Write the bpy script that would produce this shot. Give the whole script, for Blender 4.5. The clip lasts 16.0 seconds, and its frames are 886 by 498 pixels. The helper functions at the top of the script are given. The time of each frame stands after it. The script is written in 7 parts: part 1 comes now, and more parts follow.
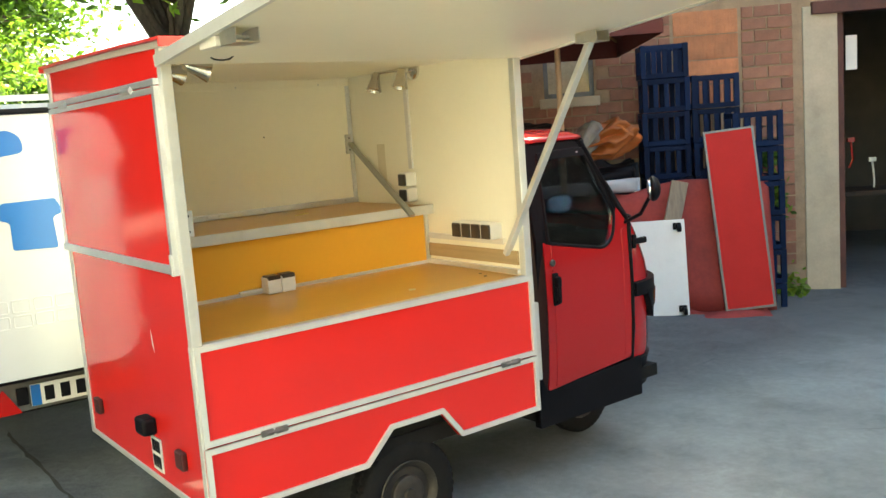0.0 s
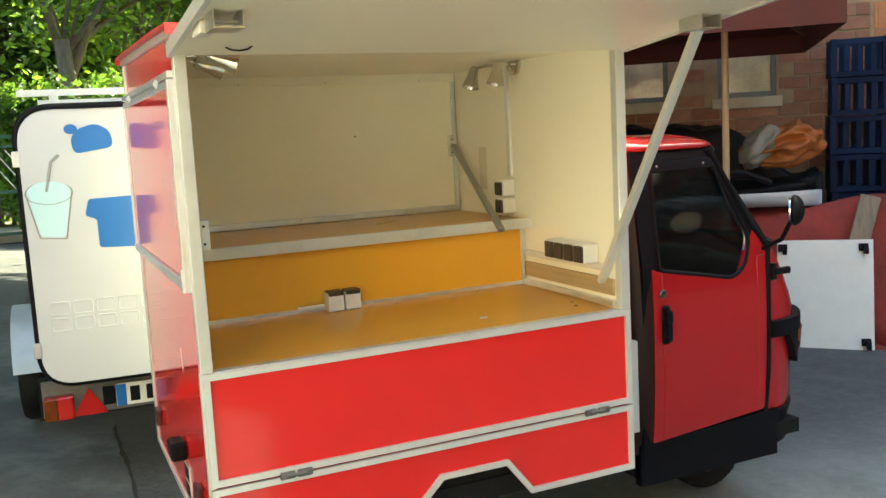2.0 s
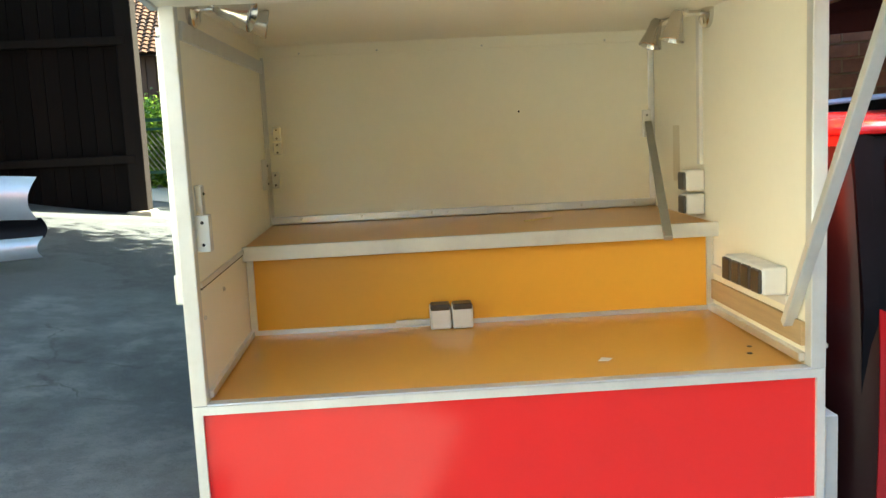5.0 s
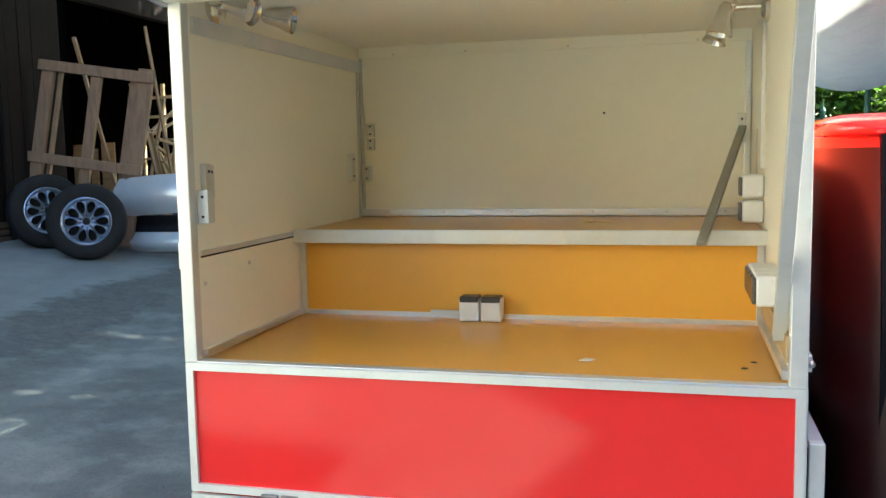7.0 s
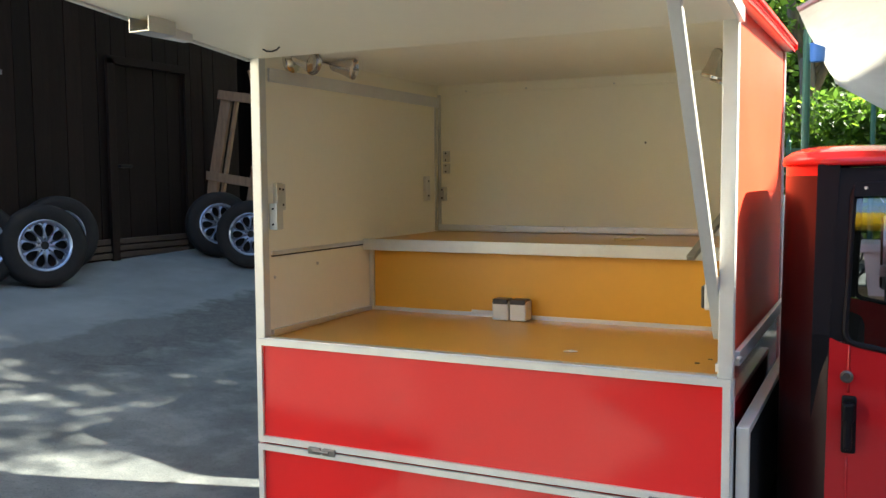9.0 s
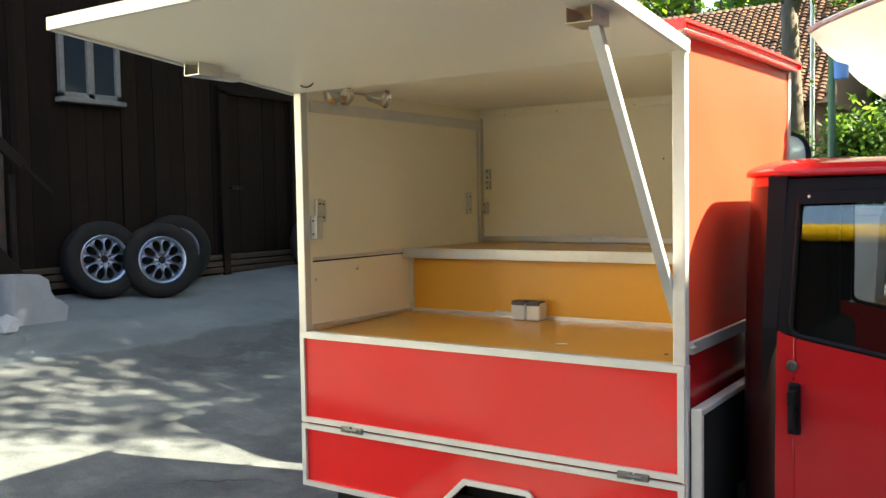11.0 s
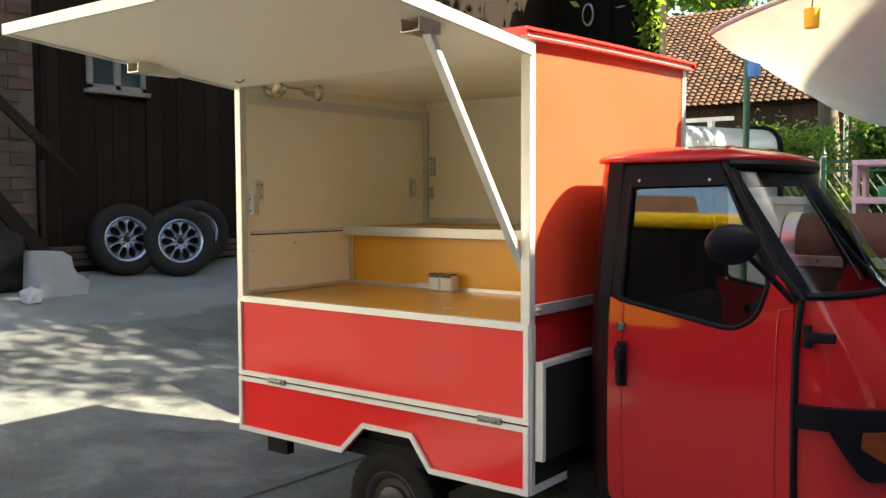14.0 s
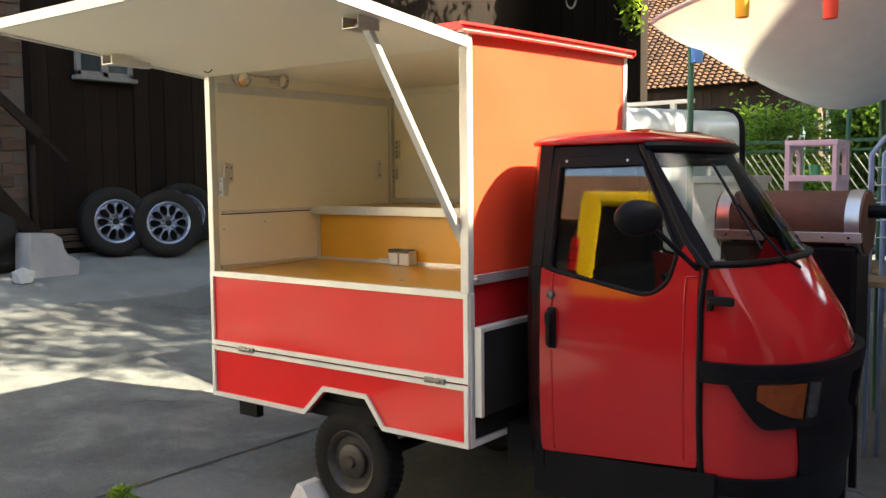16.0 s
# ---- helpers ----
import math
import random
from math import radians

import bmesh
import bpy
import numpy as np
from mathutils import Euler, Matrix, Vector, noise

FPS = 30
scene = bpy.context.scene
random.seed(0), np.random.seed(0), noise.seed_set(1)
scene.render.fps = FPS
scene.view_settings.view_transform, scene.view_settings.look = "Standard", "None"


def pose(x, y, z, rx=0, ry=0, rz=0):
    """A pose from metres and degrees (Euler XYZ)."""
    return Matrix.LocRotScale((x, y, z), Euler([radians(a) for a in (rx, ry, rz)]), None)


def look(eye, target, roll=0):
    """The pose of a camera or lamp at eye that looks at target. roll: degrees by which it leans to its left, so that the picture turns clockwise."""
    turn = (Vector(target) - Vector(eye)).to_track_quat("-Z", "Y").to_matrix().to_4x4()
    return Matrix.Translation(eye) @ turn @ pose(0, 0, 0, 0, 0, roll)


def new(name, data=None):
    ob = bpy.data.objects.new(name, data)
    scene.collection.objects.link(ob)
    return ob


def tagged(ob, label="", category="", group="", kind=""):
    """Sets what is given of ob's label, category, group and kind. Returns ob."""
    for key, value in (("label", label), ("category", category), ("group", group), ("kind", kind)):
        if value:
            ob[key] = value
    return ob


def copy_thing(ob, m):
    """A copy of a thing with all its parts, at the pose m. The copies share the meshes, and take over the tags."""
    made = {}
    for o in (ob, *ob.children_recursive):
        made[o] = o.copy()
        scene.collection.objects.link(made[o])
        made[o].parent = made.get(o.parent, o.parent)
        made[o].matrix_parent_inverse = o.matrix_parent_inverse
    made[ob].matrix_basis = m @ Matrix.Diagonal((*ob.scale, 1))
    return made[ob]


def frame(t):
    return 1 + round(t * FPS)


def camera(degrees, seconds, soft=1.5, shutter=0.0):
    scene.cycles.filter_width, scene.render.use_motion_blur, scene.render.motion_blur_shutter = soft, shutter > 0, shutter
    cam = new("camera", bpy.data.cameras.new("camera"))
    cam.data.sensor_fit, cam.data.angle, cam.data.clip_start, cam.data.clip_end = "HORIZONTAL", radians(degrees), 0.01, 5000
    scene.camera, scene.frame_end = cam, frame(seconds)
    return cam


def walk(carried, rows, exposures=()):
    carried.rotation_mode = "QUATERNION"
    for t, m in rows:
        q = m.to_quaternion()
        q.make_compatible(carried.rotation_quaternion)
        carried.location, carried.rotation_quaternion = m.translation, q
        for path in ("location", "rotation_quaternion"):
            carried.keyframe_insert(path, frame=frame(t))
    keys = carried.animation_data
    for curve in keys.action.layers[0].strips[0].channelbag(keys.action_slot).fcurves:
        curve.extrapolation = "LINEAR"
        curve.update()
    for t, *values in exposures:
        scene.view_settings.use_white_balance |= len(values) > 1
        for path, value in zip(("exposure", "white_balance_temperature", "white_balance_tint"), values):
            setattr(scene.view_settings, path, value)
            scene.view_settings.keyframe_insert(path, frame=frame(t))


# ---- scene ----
cam = camera(52.4, 16.0)
PATH = [
    (0, (-1.042, -2.772, 1.648), (0.146, -1.187, 1.376), -4.2),
    (0.5, (-0.867, -2.767, 1.648), (0.229, -1.114, 1.39), -3.5),
    (1, (-0.675, -2.786, 1.665), (0.288, -1.052, 1.408), -2.4),
    (1.5, (-0.542, -2.711, 1.65), (0.345, -0.936, 1.403), -2.5),
    (2, (-0.395, -2.586, 1.645), (0.425, -0.779, 1.391), -3.0),
    (2.5, (-0.255, -2.517, 1.635), (0.451, -0.666, 1.365), -2.7),
    (3, (-0.054, -2.433, 1.621), (0.542, -0.542, 1.358), -2.8),
    (3.5, (0.08, -2.336, 1.612), (0.635, -0.431, 1.355), -3.2),
    (4, (0.241, -2.184, 1.627), (0.72, -0.26, 1.365), -4.0),
    (4.5, (0.374, -2.087, 1.601), (0.672, -0.126, 1.344), -3.9),
    (4.7, (0.416, -2.067, 1.609), (0.63, -0.098, 1.337), -3.4),
    (6.8, (1.164, -1.989, 1.525), (0.7, -0.059, 1.281), -1.3),
    (7, (1.223, -2.032, 1.511), (0.716, -0.109, 1.304), -1.1),
    (7.5, (1.39, -2.158, 1.517), (0.816, -0.253, 1.314), -1.1),
    (8, (1.517, -2.237, 1.531), (0.84, -0.362, 1.375), -1.7),
    (8.5, (1.69, -2.288, 1.511), (0.889, -0.462, 1.351), -0.7),
    (9, (1.825, -2.35, 1.504), (0.949, -0.558, 1.353), -0.4),
    (9.5, (1.947, -2.437, 1.494), (1.023, -0.668, 1.357), -0.8),
    (9.7, (1.995, -2.472, 1.498), (1.046, -0.717, 1.363), -1.0),
    (11.8, (2.579, -2.547, 1.457), (1.422, -0.919, 1.354), -0.8),
    (12, (2.631, -2.562, 1.452), (1.48, -0.93, 1.336), -0.8),
    (12.5, (2.727, -2.58, 1.452), (1.598, -0.936, 1.305), -0.8),
    (13, (2.833, -2.563, 1.449), (1.669, -0.942, 1.322), -0.4),
    (13.5, (2.978, -2.549, 1.439), (1.755, -0.97, 1.325), 0.1),
    (14, (3.091, -2.554, 1.433), (1.873, -0.972, 1.313), -0.2),
    (14.5, (3.168, -2.622, 1.436), (1.976, -1.02, 1.313), -0.5),
    (15, (3.243, -2.689, 1.435), (2.051, -1.088, 1.305), -0.6),
    (15.5, (3.324, -2.695, 1.434), (2.129, -1.098, 1.288), -0.7),
    (16, (3.424, -2.675, 1.427), (2.211, -1.093, 1.267), -0.6),
]
EXPOSURES = [(0.0, 3.18, 7500, -7), (1.5, 2.9, 7600, -6), (2.5, 2.92, 7600, -5), (3.5, 3.02, 7300, -4), (4.5, 3.18, 6700, -4), (7.0, 3.18, 6000, -3), (7.5, 2.97, 6150, -2), (8.0, 2.94, 6300, 0), (9.0, 2.65, 6400, 3), (12.0, 2.75, 7300, 1), (14.0, 2.62, 7500, 5), (16.0, 2.7, 7700, 6)]
walk(cam, [(t, look(eye, target, roll)) for t, eye, target, roll in PATH], EXPOSURES)

# ---- sky and sun ----
SUN = Vector((1.78, 0.98, 1.86)).normalized()
world = bpy.data.worlds.new("world")
scene.world = world
world.use_nodes = True
wn = world.node_tree
sky = wn.nodes.new("ShaderNodeTexSky")
sky.sky_type = "NISHITA"
sky.sun_disc = False
sky.sun_elevation = math.asin(SUN.z)
sky.sun_rotation = math.atan2(SUN.x, SUN.y)
sky.air_density, sky.dust_density, sky.ozone_density = 1.0, 1.5, 1.0
wn.links.new(sky.outputs[0], wn.nodes["Background"].inputs[0])
wn.nodes["Background"].inputs[1].default_value = 0.11
sun_data = bpy.data.lights.new("sun", "SUN")
sun_data.energy, sun_data.angle, sun_data.color = 5.0, radians(0.6), (1.0, 0.91, 0.76)
sun = new("sun", sun_data)
sun.matrix_world = look(SUN * 30, (0, 0, 0))


# ---- materials ----
def material(name, color, rough=0.5, metal=0.0, vary=0.15, scale=6.0, bump=0.0, bump_scale=60.0, dirt_or_shade=0.0, dirt_or_shade_color=(0.08, 0.065, 0.05),
             coat=0.0, spec=0.5, random_tint=0.0, stretch=(1, 1, 1), rough_vary=0.1, island=0.0):
    """A surface with tone variation at two scales, fine relief, and optional patches of grime or painted shade."""
    m = bpy.data.materials.new(name)
    m.use_nodes = True
    nt = m.node_tree
    n, l = nt.nodes, nt.links
    bsdf = n["Principled BSDF"]
    tc = n.new("ShaderNodeTexCoord")
    mp = n.new("ShaderNodeMapping")
    mp.inputs["Scale"].default_value = stretch
    l.new(tc.outputs["Object"], mp.inputs["Vector"])
    big = n.new("ShaderNodeTexNoise")
    big.inputs["Scale"].default_value, big.inputs["Detail"].default_value = scale, 6
    l.new(mp.outputs[0], big.inputs["Vector"])
    fine = n.new("ShaderNodeTexNoise")
    fine.inputs["Scale"].default_value, fine.inputs["Detail"].default_value = bump_scale, 4
    l.new(mp.outputs[0], fine.inputs["Vector"])
    add = n.new("ShaderNodeMath")
    add.operation = "MULTIPLY_ADD"
    l.new(fine.outputs[0], add.inputs[0])
    add.inputs[1].default_value = 0.35
    l.new(big.outputs[0], add.inputs[2])
    ramp = n.new("ShaderNodeMapRange")
    ramp.inputs[1].default_value, ramp.inputs[2].default_value = 0.42, 0.95
    ramp.inputs[3].default_value, ramp.inputs[4].default_value = 1 - vary, 1 + vary
    l.new(add.outputs[0], ramp.inputs[0])
    hsv = n.new("ShaderNodeHueSaturation")
    hsv.inputs["Color"].default_value = (*color, 1)
    l.new(ramp.outputs[0], hsv.inputs["Value"])
    out = hsv.outputs[0]
    if random_tint or island:
        info = n.new("ShaderNodeObjectInfo") if random_tint else n.new("ShaderNodeNewGeometry")
        tint = n.new("ShaderNodeMapRange")
        k = random_tint or island
        tint.inputs[3].default_value, tint.inputs[4].default_value = 1 - k, 1 + k
        l.new(info.outputs["Random"] if random_tint else info.outputs["Random Per Island"], tint.inputs[0])
        h2 = n.new("ShaderNodeHueSaturation")
        l.new(out, h2.inputs["Color"])
        l.new(tint.outputs[0], h2.inputs["Value"])
        out = h2.outputs[0]
    if dirt_or_shade:
        dn = n.new("ShaderNodeTexNoise")
        dn.inputs["Scale"].default_value, dn.inputs["Detail"].default_value = scale * 0.6, 9
        dn.inputs["Roughness"].default_value = 0.7
        l.new(tc.outputs["Object"], dn.inputs["Vector"])
        dr = n.new("ShaderNodeMapRange")
        dr.inputs[1].default_value, dr.inputs[2].default_value = 0.52, 0.75
        dr.inputs[3].default_value, dr.inputs[4].default_value = 0.0, dirt_or_shade
        l.new(dn.outputs[0], dr.inputs[0])
        mix = n.new("ShaderNodeMix")
        mix.data_type = "RGBA"
        l.new(dr.outputs[0], mix.inputs["Factor"])
        l.new(out, mix.inputs[6])
        mix.inputs[7].default_value = (*dirt_or_shade_color, 1)
        out = mix.outputs[2]
    l.new(out, bsdf.inputs["Base Color"])
    rr = n.new("ShaderNodeMapRange")
    rr.inputs[1].default_value, rr.inputs[2].default_value = 0.3, 0.9
    rr.inputs[3].default_value, rr.inputs[4].default_value = max(0.02, rough * (1 - rough_vary)), min(1, rough * (1 + rough_vary))
    l.new(big.outputs[0], rr.inputs[0])
    l.new(rr.outputs[0], bsdf.inputs["Roughness"])
    bsdf.inputs["Metallic"].default_value = metal
    bsdf.inputs["Specular IOR Level"].default_value = spec
    bsdf.inputs["Coat Weight"].default_value = coat
    bsdf.inputs["Coat Roughness"].default_value = 0.06
    if bump:
        b = n.new("ShaderNodeBump")
        b.inputs["Strength"].default_value = bump
        b.inputs["Distance"].default_value = 0.01
        l.new(add.outputs[0], b.inputs["Height"])
        l.new(b.outputs[0], bsdf.inputs["Normal"])
    return m


def glass_material(name, tint=(0.8, 0.85, 0.85), see=0.8, rough=0.02, gain=1.15, base=0.035):
    """Thin pane: part clear, part mirror by Fresnel."""
    m = bpy.data.materials.new(name)
    m.use_nodes = True
    nt = m.node_tree
    n, l = nt.nodes, nt.links
    n.remove(n["Principled BSDF"])
    tr, gl, mx, fr = (n.new(k) for k in ("ShaderNodeBsdfTransparent", "ShaderNodeBsdfGlossy", "ShaderNodeMixShader", "ShaderNodeFresnel"))
    tr.inputs[0].default_value = (*[c * see for c in tint], 1)
    gl.inputs[0].default_value = (0.95, 0.97, 1, 1)
    gl.inputs["Roughness"].default_value = rough
    fr.inputs[0].default_value = 1.6
    up = n.new("ShaderNodeMath")
    up.operation = "MULTIPLY_ADD"
    up.use_clamp = True
    up.inputs[1].default_value, up.inputs[2].default_value = gain, base
    l.new(fr.outputs[0], up.inputs[0])
    l.new(up.outputs[0], mx.inputs[0])
    l.new(tr.outputs[0], mx.inputs[1])
    l.new(gl.outputs[0], mx.inputs[2])
    l.new(mx.outputs[0], n["Material Output"].inputs[0])
    return m


RED = material("red_laminate", (0.73, 0.022, 0.022), 0.11, vary=0.05, scale=2.5, bump=0.010, bump_scale=4, rough_vary=0.3, spec=0.5)
# orange of full sun is put into this red's base colour
SUNLIT_RED = material("sunlit_red_panel", (0.68, 0.066, 0.030), 0.42, vary=0.05, scale=2.5, bump=0.012, bump_scale=5, spec=0.4)
CAB_RED = material("red_cab_paint", (0.39, 0.014, 0.018), 0.09, vary=0.06, scale=3, bump=0.02, bump_scale=5, spec=0.42, rough_vary=0.3)
ROOF_RED = material("red_roof_paint", (0.68, 0.03, 0.03), 0.35, vary=0.08, scale=5, bump=0.03)
ALU = material("aluminium_profile", (0.72, 0.73, 0.74), 0.38, metal=0.75, vary=0.08, scale=9, bump=0.03, bump_scale=120)
WHITE_ALU = material("white_profile", (0.64, 0.64, 0.61), 0.38, metal=0.35, vary=0.06, scale=9, dirt_or_shade=0.15)
EDGE_ALU = material("anodised_edging", (0.70, 0.70, 0.67), 0.34, metal=0.3, vary=0.08, scale=9, bump=0.02, bump_scale=120, dirt_or_shade=0.1)
CREAM = material("cream_panel", (0.90, 0.86, 0.72), 0.42, vary=0.03, scale=1.6, bump=0.01, bump_scale=40)
LID = material("cream_lid_panel", (0.84, 0.80, 0.66), 0.4, vary=0.03, scale=1.6, bump=0.01, bump_scale=40)
OCHRE = material("ochre_worktop", (0.66, 0.33, 0.055), 0.28, vary=0.05, scale=1.5, rough_vary=0.0)
YELLOW = material("yellow_board", (0.80, 0.40, 0.045), 0.38, vary=0.04, scale=2, bump=0.01)
BLACK = material("black_plastic", (0.006, 0.006, 0.008), 0.5, vary=0.25, scale=8, bump=0.03, spec=0.12)
RUBBER = material("tyre_rubber", (0.010, 0.010, 0.0105), 0.8, spec=0.2, vary=0.3, scale=14, bump=0.1, dirt_or_shade=0.10, dirt_or_shade_color=(0.07, 0.06, 0.05))
DARK = material("dark_underside", (0.013, 0.013, 0.013), 0.85, vary=0.3, spec=0.15)
WHITE_PLASTIC = material("white_plastic", (0.72, 0.70, 0.66), 0.4, vary=0.05, dirt_or_shade=0.12)
SOCKET_BROWN = material("dark_socket_lid", (0.045, 0.035, 0.028), 0.35, vary=0.1)
CHROME = material("chrome", (0.7, 0.68, 0.64), 0.18, metal=1.0, vary=0.1)
ZINC = material("zinc_plated_steel", (0.62, 0.62, 0.60), 0.36, metal=0.85, vary=0.1)
HINGE_STEEL = material("dull_hinge_steel", (0.20, 0.195, 0.185), 0.35, metal=0.75, vary=0.2, scale=20)
AMBER = material("amber_lens", (0.15, 0.032, 0.005), 0.22, vary=0.25, scale=20, coat=0.1, spec=0.3)
LENS_RED = material("red_lens", (0.45, 0.01, 0.01), 0.15, vary=0.1, coat=0.6)
WHITE_GRP = material("white_grp", (0.50, 0.525, 0.57), 0.32, vary=0.03, scale=1.5, bump=0.01, bump_scale=6, dirt_or_shade=0.06, coat=0.1)
BLUE_PRINT = material("blue_print", (0.012, 0.13, 0.42), 0.3, vary=0.05)
PALE_BLUE = material("pale_blue_print", (0.45, 0.68, 0.74), 0.3, vary=0.05)
GREY_PRINT = material("grey_print", (0.22, 0.23, 0.25), 0.3, vary=0.05)
CAB_GLASS = glass_material("cab_window_glass", tint=(0.9, 0.92, 0.92), see=0.95, gain=0.9, base=0.01)
CLEAR = glass_material("clear_glass", tint=(0.9, 0.92, 0.9), see=0.97, gain=0.42, base=0.0)
LIME_WOOD = material("bare_wood", (0.30, 0.20, 0.11), 0.7, vary=0.25, scale=5, bump=0.15, stretch=(6, 1, 1))
BARN_WOOD = material("tarred_boards", (0.0085, 0.0052, 0.0040), 0.85, vary=0.5, scale=4, bump=0.4, bump_scale=30, stretch=(5, 5, 0.6), random_tint=0.35, spec=0.15)
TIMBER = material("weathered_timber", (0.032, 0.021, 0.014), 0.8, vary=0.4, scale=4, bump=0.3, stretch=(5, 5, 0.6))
BRICK = material("red_brick", (0.26, 0.12, 0.078), 0.85, vary=0.25, scale=9, bump=0.35, bump_scale=60, random_tint=0.2, dirt_or_shade=0.35, dirt_or_shade_color=(0.22, 0.16, 0.115))
OLD_BRICK = material("dark_barn_brick", (0.062, 0.039, 0.029), 0.9, vary=0.3, scale=9, bump=0.35, bump_scale=60, random_tint=0.4, dirt_or_shade=0.5, dirt_or_shade_color=(0.05, 0.045, 0.04))
OLD_MORTAR = material("dark_barn_mortar", (0.07, 0.061, 0.052), 0.9, vary=0.25, scale=7, bump=0.4, bump_scale=50, dirt_or_shade=0.3)
MORTAR = material("mortar", (0.30, 0.21, 0.135), 0.9, vary=0.25, scale=7, bump=0.4, bump_scale=50, dirt_or_shade=0.3)
PLASTER = material("grey_render", (0.44, 0.375, 0.28), 0.85, vary=0.15, scale=4, bump=0.25, bump_scale=45, dirt_or_shade=0.25)


# ---- mesh helpers ----
def part(name, bm, mat, parent=None, label="", smooth=False):
    """Link a bmesh as one mesh object, under a thing or a part."""
    me = bpy.data.meshes.new(name)
    bmesh.ops.recalc_face_normals(bm, faces=bm.faces)
    bm.to_mesh(me)
    bm.free()
    for m in mat if isinstance(mat, (list, tuple)) else (mat,):
        me.materials.append(m)
    if smooth:
        me.shade_smooth() if smooth is True else me.set_sharp_from_angle(angle=radians(smooth))
        if smooth is not True:
            for p in me.polygons:
                p.use_smooth = True
    ob = new(name, me)
    if parent is not None:
        ob.parent = parent
    if label:
        ob["label"] = label
    return ob


def thing(name, label, category, group="", at=(0, 0, 0), turn=0.0):
    e = new(name)
    e.matrix_world = pose(*at, 0, 0, turn)
    return tagged(e, label, category, group)


def B():
    return bmesh.new()


def block(bm, a, b, bevel=0.0, m=None):
    """A box between two corners, edges bevelled; m: a pose for it."""
    lo = Vector([min(p, q) for p, q in zip(a, b)])
    hi = Vector([max(p, q) for p, q in zip(a, b)])
    g = bmesh.ops.create_cube(bm, size=1)
    vs = g["verts"]
    for v in vs:
        v.co = Vector([lo[i] + (v.co[i] + 0.5) * (hi[i] - lo[i]) for i in range(3)])
    if bevel:
        es = list({e for v in vs for e in v.link_edges})
        r = bmesh.ops.bevel(bm, geom=es, offset=bevel, segments=2, profile=0.5, affect="EDGES")
        vs = list({v for f in r["faces"] for v in f.verts} | {v for v in vs if v.is_valid})
    if m is not None:
        for v in vs:
            v.co = m @ v.co
    return vs


def ring_points(c, r, axis, seg):
    axis = Vector(axis).normalized()
    u = axis.orthogonal().normalized()
    w = axis.cross(u)
    return [Vector(c) + r * (math.cos(2 * math.pi * i / seg) * u + math.sin(2 * math.pi * i / seg) * w) for i in range(seg)]


def lathe(bm, base, axis, profile, seg=24, cap=True):
    """Turn (distance along axis, radius) pairs about an axis."""
    axis = Vector(axis).normalized()
    rings = [[bm.verts.new(p) for p in ring_points(Vector(base) + axis * d, max(r, 1e-4), axis, seg)] for d, r in profile]
    for a, b in zip(rings, rings[1:]):
        for i in range(seg):
            bm.faces.new((a[i], a[(i + 1) % seg], b[(i + 1) % seg], b[i]))
    if cap:
        bm.faces.new(rings[0])
        bm.faces.new(rings[-1])
    return rings


def rod(bm, a, b, r, seg=12):
    a, b = Vector(a), Vector(b)
    lathe(bm, a, b - a, [(0, r), ((b - a).length, r)], seg)


def tube(bm, pts, r, seg=8, closed=False):
    """A round bar along points."""
    pts = [Vector(p) for p in pts]
    n = len(pts)
    rings, up = [], None
    for i, p in enumerate(pts):
        a = pts[(i - 1) % n] if closed or i else p
        b = pts[(i + 1) % n] if closed or i < n - 1 else p
        d = (b - a).normalized()
        if up is None:
            up = d.orthogonal().normalized()
        up = (up - d * up.dot(d)).normalized()
        w = d.cross(up)
        rr = r[i] if isinstance(r, (list, tuple)) else r
        rings.append([bm.verts.new(p + rr * (math.cos(2 * math.pi * k / seg) * up + math.sin(2 * math.pi * k / seg) * w)) for k in range(seg)])
    for i in range(n if closed else n - 1):
        a, b = rings[i], rings[(i + 1) % n]
        for k in range(seg):
            bm.faces.new((a[k], a[(k + 1) % seg], b[(k + 1) % seg], b[k]))
    if not closed:
        bm.faces.new(rings[0])
        bm.faces.new(rings[-1])


def beam(bm, a, b, w, h, up=(0, 0, 1), bevel=0.0):
    """A rectangular bar from a to b: w across, h along up."""
    a, b = Vector(a), Vector(b)
    d = (b - a).normalized()
    up = Vector(up)
    up = (up - d * up.dot(d)).normalized()
    s = d.cross(up)
    m = Matrix((s, d, up)).transposed().to_4x4()
    m.translation = a
    block(bm, (-w / 2, 0, -h / 2), (w / 2, (b - a).length, h / 2), bevel, m)


def prism(bm, pts, off):
    """A flat outline of points pushed along off."""
    off = Vector(off)
    a = [bm.verts.new(p) for p in pts]
    b = [bm.verts.new(Vector(p) + off) for p in pts]
    bm.faces.new(a)
    bm.faces.new(b[::-1])
    n = len(a)
    for i in range(n):
        bm.faces.new((a[i], b[i], b[(i + 1) % n], a[(i + 1) % n]))


def rounded(pts, r, seg=4):
    """2D outline with its corners rounded; r a number or one for each corner."""
    out, n = [], len(pts)
    for i in range(n):
        p, a, b = Vector(pts[i]), Vector(pts[i - 1]), Vector(pts[(i + 1) % n])
        k = r[i] if isinstance(r, (list, tuple)) else r
        if k <= 0:
            out.append(p)
            continue
        k = min(k, 0.48 * (a - p).length, 0.48 * (b - p).length)
        s, e = p + (a - p).normalized() * k, p + (b - p).normalized() * k
        for j in range(seg + 1):
            t = j / seg
            out.append((1 - t) ** 2 * s + 2 * t * (1 - t) * p + t * t * e)
    return out


